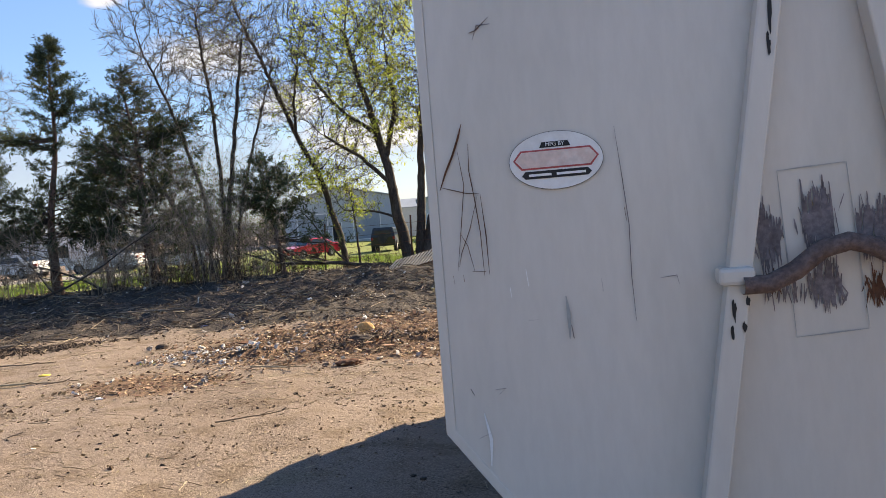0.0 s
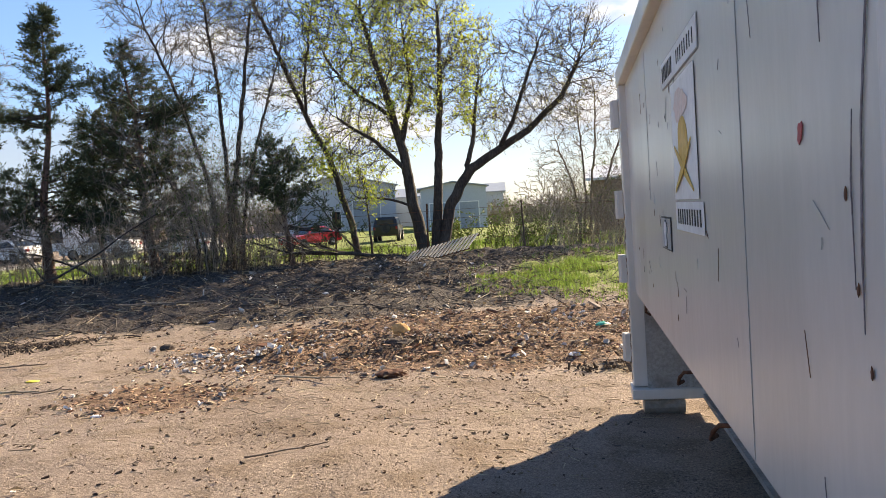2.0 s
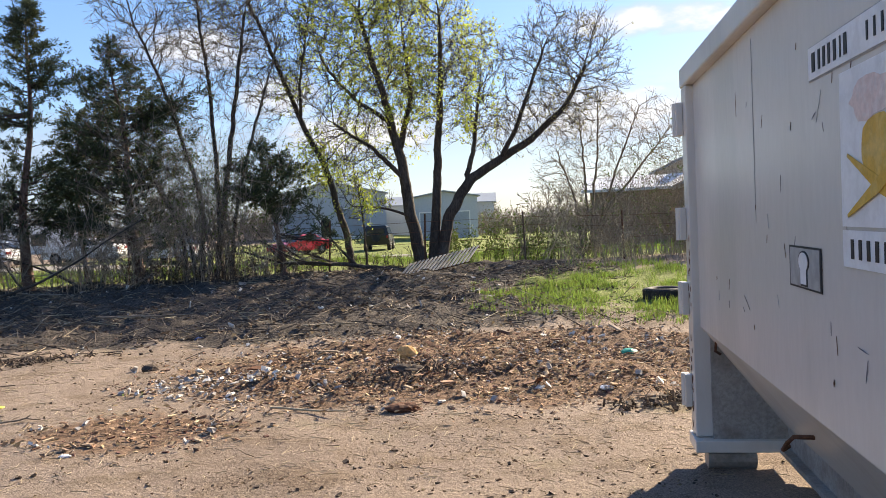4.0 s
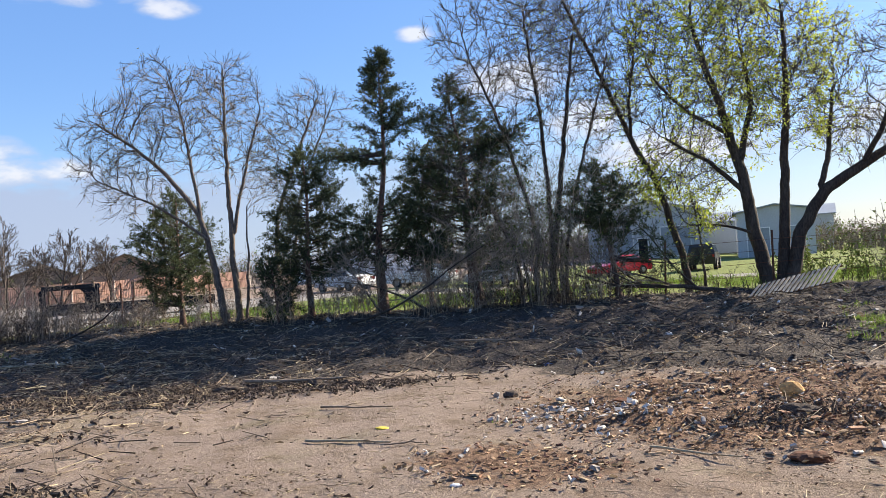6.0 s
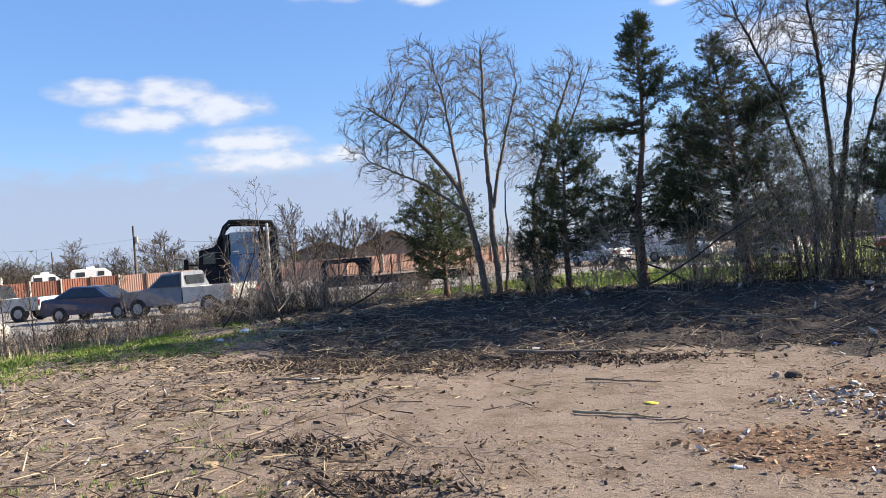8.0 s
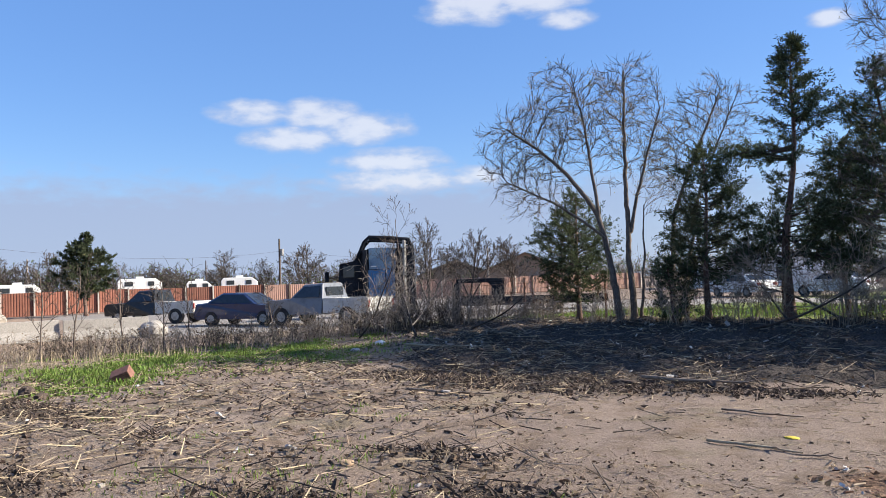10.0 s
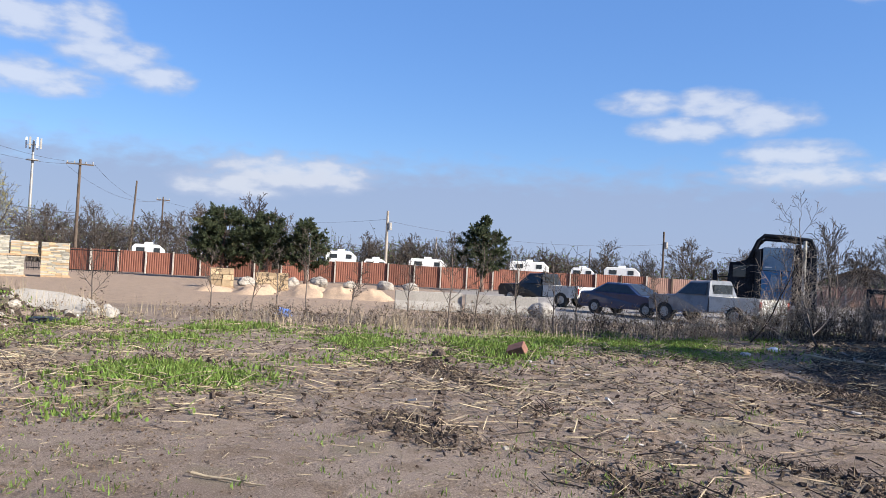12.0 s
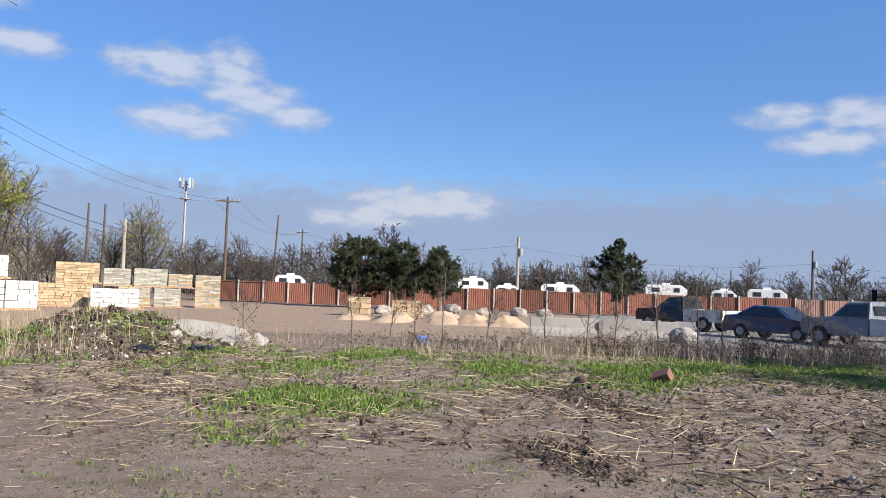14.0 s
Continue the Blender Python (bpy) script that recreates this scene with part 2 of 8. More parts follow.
M = {
    "ground": ground_material(),
    "bark": material("dark_bark", (0.052, 0.041, 0.034), 0.9, vary=0.4, scale=4, fine=28, bump=0.8, depth=0.02, second=(0.095, 0.080, 0.066), stretch=(1, 1, 0.3)),
    "bark_pale": material("pale_bark", (0.15, 0.12, 0.098), 0.9, vary=0.35, scale=4, fine=30, bump=0.7, depth=0.015, second=(0.13, 0.10, 0.085), stretch=(1, 1, 0.3)),
    "bark_red": material("cedar_bark", (0.14, 0.085, 0.065), 0.9, vary=0.4, scale=5, fine=30, bump=0.8, depth=0.02, second=(0.22, 0.15, 0.12), stretch=(1, 1, 0.25)),
    "twig": material("twig_bark", (0.26, 0.215, 0.175), 0.9, vary=0.2, bump=0, island_vary=0.35),
    "twig_grey": material("grey_twig_bark", (0.15, 0.122, 0.10), 0.9, vary=0.2, bump=0, island_vary=0.3),
    "twig_dark": material("dark_twig_bark", (0.075, 0.060, 0.050), 0.9, vary=0.2, bump=0, island_vary=0.3),
    "twig_pale": material("dry_twig", (0.30, 0.235, 0.175), 0.9, vary=0.2, bump=0, island_vary=0.35),
    "bud": material("budding_twig", (0.36, 0.33, 0.14), 0.85, vary=0.2, bump=0, island_vary=0.35, translucent=0.3),
    "leaf": material("spring_leaf", (0.42, 0.47, 0.085), 0.55, vary=0.15, bump=0, island_vary=0.4, translucent=0.62),
    "leaf_olive": material("olive_leaf", (0.115, 0.155, 0.035), 0.6, vary=0.15, bump=0, island_vary=0.4, translucent=0.35),
    "cedar": material("cedar_foliage", (0.076, 0.093, 0.047), 0.7, vary=0.2, bump=0, island_vary=0.5, translucent=0.4),
    "cedar_dry": material("browned_cedar_foliage", (0.13, 0.125, 0.06), 0.75, vary=0.2, bump=0, island_vary=0.5, translucent=0.2),
    "grass": material("grass_blades", (0.18, 0.25, 0.055), 0.6, vary=0.2, bump=0, island_vary=0.45, translucent=0.4),
    "straw": material("dry_stalks", (0.37, 0.295, 0.20), 0.85, vary=0.2, bump=0, island_vary=0.35),
    "litter": material("leaf_litter", (0.19, 0.135, 0.095), 0.9, vary=0.25, bump=0, island_vary=0.6, translucent=0.25),
    "chip": material("wood_chips", (0.29, 0.165, 0.11), 0.9, vary=0.3, bump=0, island_vary=0.75),
    "chip_pale": material("pale_wood_chips", (0.42, 0.30, 0.20), 0.9, vary=0.3, bump=0, island_vary=0.4),
    "clod": material("dark_clods", (0.082, 0.061, 0.048), 0.95, vary=0.4, fine=60, bump=0.6, depth=0.01),
    "shard": material("grey_rubble_bits", (0.50, 0.46, 0.42), 0.85, vary=0.2, bump=0, island_vary=0.5),
    "paint": None,
    "limestone": material("cut_limestone", (0.44, 0.32, 0.195), 0.9, vary=0.2, scale=1.5, fine=18, bump=0.5, second=(0.36, 0.27, 0.17), object_vary=0.3),
    "whitestone": material("white_limestone", (0.74, 0.71, 0.65), 0.9, vary=0.1, scale=1.5, fine=18, bump=0.4, second=(0.58, 0.54, 0.47), object_vary=0.06),
    "greystone": material("grey_flagstone", (0.33, 0.32, 0.28), 0.9, vary=0.25, scale=1.5, fine=18, bump=0.5, second=(0.42, 0.34, 0.22), object_vary=0.35),
    "concrete": material("weathered_concrete", (0.33, 0.305, 0.27), 0.9, vary=0.2, scale=1.2, fine=25, bump=0.4, second=(0.23, 0.21, 0.185)),
    "sand": material("quarry_sand", (0.47, 0.335, 0.225), 0.95, vary=0.2, scale=2, fine=20, bump=0.6, depth=0.03, second=(0.36, 0.26, 0.18)),
    "rock": material("boulder", (0.36, 0.32, 0.27), 0.9, vary=0.3, scale=2, fine=12, bump=0.7, depth=0.04, second=(0.22, 0.2, 0.17)),
    "fence_panel": material("rust_brown_sheet_metal", (0.235, 0.098, 0.066), 0.6, vary=0.12, scale=0.6, fine=12, bump=0.1, second=(0.165, 0.066, 0.045), object_vary=0.3),
    "fence_pink": material("faded_board", (0.36, 0.22, 0.17), 0.75, vary=0.12, scale=0.6, fine=12, bump=0.1, second=(0.29, 0.17, 0.13), object_vary=0.14),
    "post_pale": material("pale_post", (0.50, 0.44, 0.38), 0.7, vary=0.15, bump=0.1),
    "tyre": material("tyre_rubber", (0.022, 0.022, 0.024), 0.75, vary=0.3, scale=3, fine=30, bump=0.3, second=(0.06, 0.056, 0.05)),
    "dark": material("dark_void", (0.015, 0.015, 0.016), 0.8, vary=0.1, bump=0),
    "glass": material("dark_window_glass", (0.03, 0.035, 0.04), 0.08, vary=0.05, bump=0, spec=0.6),
    "white": material("white_paint", (0.80, 0.79, 0.76), 0.5, vary=0.06, scale=1, fine=20, bump=0.05, second=(0.62, 0.6, 0.55), amount=0.4),
    "roof_white": material("white_roof_sheet", (0.74, 0.75, 0.76), 0.5, vary=0.06, bump=0.05),
    "red": material("red_car_paint", (0.55, 0.018, 0.03), 0.3, vary=0.06, bump=0, coat=0.4),
    "blue_car": material("dark_blue_car_paint", (0.018, 0.032, 0.085), 0.3, vary=0.08, bump=0, coat=0.4),
    "grey_car": material("grey_car_paint", (0.17, 0.18, 0.2), 0.35, vary=0.08, bump=0, coat=0.3),
    "black_car": material("black_car_paint", (0.02, 0.02, 0.022), 0.35, vary=0.1, bump=0, coat=0.3),
    "pale_car": material("chalky_white_car_paint", (0.52, 0.51, 0.48), 0.5, vary=0.12, scale=3, second=(0.33, 0.31, 0.28), bump=0),
    "tail": material("red_lamp_plastic", (0.28, 0.02, 0.015), 0.3, vary=0.05, bump=0),
    "chrome": material("dull_chrome", (0.55, 0.55, 0.55), 0.3, metal=0.9, vary=0.1, bump=0),
    "cab_blue": material("faded_blue_panel", (0.05, 0.15, 0.31), 0.6, vary=0.15, scale=1.4, fine=14, bump=0.1, second=(0.09, 0.18, 0.28)),
    "cab_dark": material("torn_black_fairing", (0.010, 0.012, 0.017), 0.85, vary=0.3, scale=1.6, fine=14, bump=0.2, second=(0.022, 0.027, 0.038), spec=0.12),
    "cab_grey": material("faded_grey_blue_panel", (0.16, 0.24, 0.33), 0.6, vary=0.15, scale=1.4, fine=14, bump=0.1, second=(0.10, 0.18, 0.28)),
    "rust": material("rusty_steel", (0.13, 0.055, 0.03), 0.85, vary=0.35, scale=8, fine=60, bump=0.4, second=(0.06, 0.035, 0.026)),
    "galv": material("dull_steel", (0.36, 0.35, 0.33), 0.55, metal=0.4, vary=0.2, scale=5, fine=40, bump=0.2, second=(0.2, 0.17, 0.14)),
    "pole": material("creosoted_pole", (0.115, 0.085, 0.065), 0.9, vary=0.3, scale=3, fine=20, bump=0.3, stretch=(1, 1, 0.2)),
    "pole_pale": material("weathered_pole", (0.36, 0.31, 0.26), 0.9, vary=0.2, scale=3, fine=20, bump=0.3, stretch=(1, 1, 0.2)),
    "wire": material("wire", (0.06, 0.06, 0.065), 0.6, vary=0.1, bump=0),
    "siding": material("pale_metal_siding", (0.44, 0.46, 0.48), 0.6, vary=0.06, scale=0.3, fine=6, bump=0.05, second=(0.47, 0.49, 0.51)),
    "siding_grey": material("grey_metal_roof", (0.30, 0.33, 0.36), 0.5, vary=0.08, scale=0.3, fine=6, bump=0.05, second=(0.24, 0.26, 0.29)),
    "house_brick": material("tan_brick_wall", (0.30, 0.215, 0.15), 0.9, vary=0.2, scale=1, fine=10, bump=0.2, second=(0.24, 0.165, 0.115)),
    "shingle": material("brown_shingles", (0.20, 0.155, 0.125), 0.9, vary=0.2, scale=1, fine=9, bump=0.3),
    # brown boards paled: haze and glare over the shaded walls put into the colour
    "wood_wall": material("hazed_brown_board_wall", (0.58, 0.50, 0.43), 0.85, vary=0.2, scale=1, fine=14, bump=0.3, stretch=(4, 4, 0.5)),
    "brick": material("red_brown_block", (0.24, 0.12, 0.09), 0.9, vary=0.2, scale=10, fine=60, bump=0.4),
    "yellow": material("yellow_plastic", (0.75, 0.58, 0.08), 0.5, vary=0.1, bump=0.1),
    "orange_stone": material("ochre_lump", (0.55, 0.33, 0.14), 0.9, vary=0.2, bump=0.5),
    "teal": material("teal_plastic", (0.03, 0.32, 0.24), 0.4, vary=0.1, bump=0.1),
    "bluebag": material("crumpled_blue_plastic", (0.10, 0.20, 0.50), 0.45, vary=0.2, bump=0.3),
    "whitebag": material("crumpled_white_plastic", (0.72, 0.72, 0.74), 0.45, vary=0.15, bump=0.3),
    "blackbag": material("black_plastic_sheet", (0.015, 0.015, 0.017), 0.4, vary=0.2, bump=0.3),
    "plank": material("sawn_plank", (0.45, 0.31, 0.19), 0.85, vary=0.2, scale=6, fine=50, bump=0.3, stretch=(1, 6, 6)),
    "log": material("weathered_stick", (0.24, 0.185, 0.14), 0.9, vary=0.3, scale=6, fine=40, bump=0.4),
    "ink": material("black_ink", (0.02, 0.02, 0.022), 0.5, vary=0.1, bump=0),
    "sticker": material("white_vinyl", (0.80, 0.80, 0.79), 0.4, vary=0.04, scale=9, bump=0, second=(0.66, 0.65, 0.63), amount=0.5),
    "fadedred": material("faded_red_print", (0.72, 0.56, 0.50), 0.5, vary=0.1, scale=30, bump=0, second=(0.75, 0.68, 0.64)),
    "gold": material("amber_print", (0.62, 0.36, 0.045), 0.45, vary=0.12, bump=0, scale=12, second=(0.75, 0.55, 0.2)),
    "redprint": material("red_print", (0.52, 0.10, 0.10), 0.5, vary=0.1, bump=0),
    "cable": material("greasy_brown_cable", (0.15, 0.105, 0.095), 0.7, vary=0.3, scale=12, fine=70, bump=0.5, second=(0.09, 0.06, 0.055)),
    "scorch": material("scorched_paint", (0.19, 0.165, 0.175), 0.75, vary=0.3, scale=20, fine=70, bump=0.2, second=(0.10, 0.08, 0.08)),
    "smudge": material("grey_smear", (0.40, 0.40, 0.38), 0.6, vary=0.15, scale=20, bump=0),
}

# ---- mesh tools ----
rng = np.random.default_rng(7)


def mesh_from(name, verts, faces, mat=None, smooth=False):
    """A mesh from arrays; all faces have the same number of corners."""
    verts, faces = np.asarray(verts, dtype=np.float32), np.asarray(faces, dtype=np.int32)
    me = bpy.data.meshes.new(name)
    me.vertices.add(len(verts))
    me.vertices.foreach_set("co", verts.ravel())
    k = faces.shape[1]
    me.loops.add(faces.size)
    me.loops.foreach_set("vertex_index", faces.ravel())
    me.polygons.add(len(faces))
    me.polygons.foreach_set("loop_start", np.arange(0, faces.size, k, dtype=np.int32))
    me.polygons.foreach_set("use_smooth", np.full(len(faces), smooth))
    me.update(calc_edges=True)
    if mat:
        me.materials.append(mat)
    return me


def thing(name, label, category, at=(0, 0, 0), turn=0.0, group="", kind=""):
    ob = new(name)
    ob.empty_display_size = 0.1
    ob.matrix_basis = pose(*at, 0, 0, turn)
    return tagged(ob, label, category, group, kind)


def part(name, me, material_, parent, label=""):
    """Link a bmesh or a mesh as one object under a thing or a part."""
    if isinstance(me, bmesh.types.BMesh):
        data = bpy.data.meshes.new(name)
        me.normal_update()
        me.to_mesh(data)
        me.free()
        me = data
    if material_ and not me.materials:
        me.materials.append(material_)
    ob = new(name, me)
    ob.parent = parent
    return tagged(ob, label)


def solo(name, me, material_, label, category, at=(0, 0, 0), turn=0.0, group="", kind="", tilt=(0, 0)):
    ob = part(name, me, material_, None)
    ob.matrix_basis = pose(*at, tilt[0], tilt[1], turn)
    return tagged(ob, label, category, group, kind)


def box(bm, x0, x1, y0, y1, z0, z1, m=None, bevel=0.0):
    r = bmesh.ops.create_cube(bm, size=1.0, matrix=Matrix.Translation(((x0 + x1) / 2, (y0 + y1) / 2, (z0 + z1) / 2)) @ Matrix.Diagonal((abs(x1 - x0), abs(y1 - y0), abs(z1 - z0), 1)))
    vs = r["verts"]
    if bevel:
        es = list({e for v in vs for e in v.link_edges})
        g = bmesh.ops.bevel(bm, geom=es, offset=bevel, segments=2, affect="EDGES", profile=0.5)
        vs = list({v for f in g["faces"] for v in f.verts} | {v for v in vs if v.is_valid})
    if m is not None:
        bmesh.ops.transform(bm, matrix=m, verts=vs)
    return bm


def boxes(*args, bevel=0.0, m=None):
    bm = bmesh.new()
    for a in args:
        box(bm, *a, bevel=bevel, m=m)
    return bm


def cyl(bm, p, q, r0, r1=None, n=10):
    p, q = Vector(p), Vector(q)
    d = q - p
    m = Matrix.Translation((p + q) / 2) @ d.to_track_quat("Z", "Y").to_matrix().to_4x4()
    bmesh.ops.create_cone(bm, cap_ends=True, segments=n, radius1=r0, radius2=r0 if r1 is None else r1, depth=d.length, matrix=m)
    return bm


def cyls(*args, n=10):
    bm = bmesh.new()
    for a in args:
        cyl(bm, *a, n=n)
    return bm


def prism(points, x0, x1, axis="x", bevel=0.0):
    """Extrude a closed outline of (a, b) points along an axis."""
    bm = bmesh.new()

    def put(a, b, c):
        return (c, a, b) if axis == "x" else (a, c, b) if axis == "y" else (a, b, c)
    lo = [bm.verts.new(put(a, b, x0)) for a, b in points]
    hi = [bm.verts.new(put(a, b, x1)) for a, b in points]
    bm.faces.new(lo)
    bm.faces.new(hi[::-1])
    n = len(points)
    for i in range(n):
        bm.faces.new((lo[i], hi[i], hi[(i + 1) % n], lo[(i + 1) % n]))
    bmesh.ops.recalc_face_normals(bm, faces=bm.faces)
    if bevel:
        bmesh.ops.bevel(bm, geom=list(bm.edges), offset=bevel, segments=2, affect="EDGES", profile=0.5)
    return bm


def pipe(points, radii, n=8):
    """A welded tube along a line of points."""
    pts = np.asarray(points, float)
    radii = np.broadcast_to(np.asarray(radii, float), (len(pts),))
    tang = np.gradient(pts, axis=0)
    tang /= np.linalg.norm(tang, axis=1, keepdims=True) + 1e-9
    ref = np.array([0.0, 0.0, 1.0]) if abs(tang[:, 2].mean()) < 0.8 else np.array([1.0, 0.0, 0.0])
    u = np.cross(tang, ref)
    u /= np.linalg.norm(u, axis=1, keepdims=True) + 1e-9
    v = np.cross(tang, u)
    a = np.linspace(0, 2 * np.pi, n, endpoint=False)
    ring = pts[:, None] + radii[:, None, None] * (np.cos(a)[None, :, None] * u[:, None] + np.sin(a)[None, :, None] * v[:, None])
    verts = ring.reshape(-1, 3)
    i, j = np.meshgrid(np.arange(len(pts) - 1), np.arange(n), indexing="ij")
    k = (j + 1) % n
    faces = np.stack([i * n + j, i * n + k, (i + 1) * n + k, (i + 1) * n + j], -1).reshape(-1, 4)
    return verts, faces


def weld(pieces):
    vs, fs, off = [], [], 0
    for v, f in pieces:
        vs.append(v)
        fs.append(f + off)
        off += len(v)
    return np.concatenate(vs), np.concatenate(fs)


def sticks(p, q, r0, r1, n=3):
    """Many thin tapered rods from p to q at once."""
    p, q = np.asarray(p, float), np.asarray(q, float)
    N = len(p)
    r0, r1 = np.broadcast_to(r0, (N,)), np.broadcast_to(r1, (N,))
    d = q - p
    d = d / (np.linalg.norm(d, axis=1, keepdims=True) + 1e-9)
    ref = np.where(np.abs(d[:, 2:3]) < 0.9, np.array([[0, 0, 1.0]]), np.array([[1.0, 0, 0]]))
    u = np.cross(d, ref)
    u /= np.linalg.norm(u, axis=1, keepdims=True) + 1e-9
    v = np.cross(d, u)
    a = np.arange(n) * 2 * np.pi / n
    off = np.cos(a)[None, :, None] * u[:, None] + np.sin(a)[None, :, None] * v[:, None]
    verts = np.concatenate([p[:, None] + off * r0[:, None, None], q[:, None] + off * r1[:, None, None]], 1).reshape(-1, 3)
    base = np.arange(N)[:, None, None] * 2 * n
    j = np.arange(n)
    quad = np.stack([j, (j + 1) % n, n + (j + 1) % n, n + j], -1)[None]
    return verts, (base + quad).reshape(-1, 4)


def blades(c, d, length, width, fold=0.2, gen=rng):
    """Many small folded leaf-shaped faces at c along d."""
    c, d = np.asarray(c, float), np.asarray(d, float)
    N = len(c)
    d = d / (np.linalg.norm(d, axis=1, keepdims=True) + 1e-9)
    s = gen.normal(size=(N, 3))
    s = np.cross(d, s)
    s /= np.linalg.norm(s, axis=1, keepdims=True) + 1e-9
    up = np.cross(s, d)
    L, W = np.broadcast_to(length, (N,))[:, None], np.broadcast_to(width, (N,))[:, None]
    mid = c + d * L * 0.45
    verts = np.stack([c, mid + s * W / 2 + up * W * fold, c + d * L, mid - s * W / 2 + up * W * fold], 1).reshape(-1, 3)
    return verts, np.arange(4 * N).reshape(-1, 4)


def lattice(ix, iy):
    h = (ix * 374761393 + iy * 668265263) & 0xFFFFFFFF
    h = ((h ^ (h >> 13)) * 1274126177) & 0xFFFFFFFF
    return ((h ^ (h >> 16)) & 0xFFFF) / 65535.0


def wave(x, y, octaves=4, gain=0.5):
    """Smooth random heights, about -0.5 to 0.5."""
    x, y = np.asarray(x, float), np.asarray(y, float)
    out, amp = np.zeros(np.broadcast(x, y).shape), 1.0
    for o in range(octaves):
        fx, fy = np.floor(x), np.floor(y)
        ix, iy = fx.astype(np.int64) + 17 * o, fy.astype(np.int64) + 31 * o
        u, v = x - fx, y - fy
        u, v = u * u * (3 - 2 * u), v * v * (3 - 2 * v)
        a, b, c, e = lattice(ix, iy), lattice(ix + 1, iy), lattice(ix, iy + 1), lattice(ix + 1, iy + 1)
        out = out + amp * ((a * (1 - u) + b * u) * (1 - v) + (c * (1 - u) + e * u) * v - 0.5)
        x, y, amp = x * 2.03 + 5.1, y * 2.03 + 9.7, amp * gain
    return out


def step(v, a, b):
    u = np.clip((np.asarray(v, float) - a) / (b - a), 0, 1)
    return u * u * (3 - 2 * u)


HUB = (-1.7, 2.15)


def spot(az, d):
    """A place d metres from the middle of the lot at a compass angle, 0 along +y and clockwise."""
    return HUB[0] + d * math.sin(radians(az)), HUB[1] + d * math.cos(radians(az))


def oval(x, y, cx, cy, rx, ry, turn=0.0, soft=0.5):
    c, s = math.cos(radians(turn)), math.sin(radians(turn))
    u, v = (x - cx) * c + (y - cy) * s, -(x - cx) * s + (y - cy) * c
    return 1 - step(np.sqrt((u / rx) ** 2 + (v / ry) ** 2), 1 - soft, 1 + soft)


def behind_row(x, y):
    """Metres beyond the line on which the row of trees stands."""
    return (y - 21.2) * 0.945 - (x + 5.0) * 0.327


def bank_fade(x):
    return step(x, -30, -20)


MOUND = spot(-119.6, 19.8)


def height(x, y):
    x, y = np.asarray(x, float), np.asarray(y, float)
    s = behind_row(x, y)
    h = 0.33 * step(s, -8.5, -0.5) * bank_fade(x) - 0.75 * step(s, 2, 30) * bank_fade(x)
    near = 1 - step(np.hypot(x + 3, y - 8), 30, 60)
    h = h + near * (0.05 * wave(x * 0.35, y * 0.35, 3) + 0.035 * wave(x * 1.6, y * 1.6, 4, 0.6))
    h = h + near * zone_mulch(x, y) * (0.17 * wave(x * 1.9, y * 1.9, 4, 0.7) + 0.03)
    h = h + zone_chips(x, y) * step(y, 8.2, 9.0) * (0.03 + 0.10 * wave(x * 2.6, y * 2.6, 4, 0.65))
    m = np.exp(-(((x - MOUND[0]) * 0.46 + (y - MOUND[1]) * -0.89) / 2.0) ** 2 - (((x - MOUND[0]) * 0.89 + (y - MOUND[1]) * 0.46) / 1.3) ** 2)
    h = h + m * (0.72 + 0.4 * wave(x * 1.5, y * 1.5, 4, 0.6))
    return h


def zone_mulch(x, y):
    s = behind_row(x, y)
    recede = 5.5 * step(-x, 14, 21)
    # band takes in the dark mulch and the shadowed ground before the trees
    band = step(s, -9.7 + recede, -7.6 + recede) * (1 - 0.75 * oval(x, y, -7.7, 11.3, 1.5, 0.9, 15, 0.5)) * (1 - step(s, 0.5, 2.5)) * bank_fade(x) * (1 - step(x, -2.6, 0.2) * step(y, 13, 15))
    west = oval(x, y, -13.5, 5.6, 4.6, 4.0, 30, 0.6) * 0.28 + oval(x, y, -7.4, 4.6, 2.2, 1.2, 20, 0.6) * 0.3
    mound = np.exp(-(((x - MOUND[0]) ** 2 + (y - MOUND[1]) ** 2) / 5.0)) * 0.9
    return np.clip(np.maximum.reduce([band, west, mound]), 0, 1)


def zone_chips(x, y):
    heap = oval(x, y, -2.2, 10.6, 3.4, 2.1, 8, 0.35)
    patch = oval(x, y, -4.8, 7.7, 0.9, 0.6, 0, 0.5) * 0.8
    return np.clip(np.maximum(heap, patch), 0, 1)


def zone_grass(x, y):
    s = behind_row(x, y)
    lawn = step(s, 1.0, 2.5) * step(x, -40, -24)
    right = oval(x, y, 0.8, 17.6, 3.6, 3.4, -15, 0.5) * 0.8
    gx, gy = spot(-106.0, 11.0)
    patch = oval(x, y, gx, gy, 1.7, 0.95, 10, 0.9) * 0.8
    sx, sy = spot(-88, 17.5)
    strip = oval(x, y, sx, sy, 2.6, 6.5, 12, 0.9) * 0.7
    lx, ly = spot(-128, 22)
    left = oval(x, y, lx, ly, 2.5, 4.5, -40, 0.5) * 0.6
    m2 = np.exp(-(((x - MOUND[0]) ** 2 + (y - MOUND[1]) ** 2) / 4.0)) * 0.6
    torn = 0.25 + 1.0 * step(wave(x * 0.75 + 3, y * 0.75, 4, 0.6), -0.2, 0.25)
    return np.clip(np.maximum.reduce([lawn, right, patch * torn, strip * torn, left * torn, m2]), 0, 1)


def zone_sand(x, y):
    return step(-x, 26, 30) * (1 - step(y, 3, 9)) * (1 - step(-x, 72, 76)) * 0.95


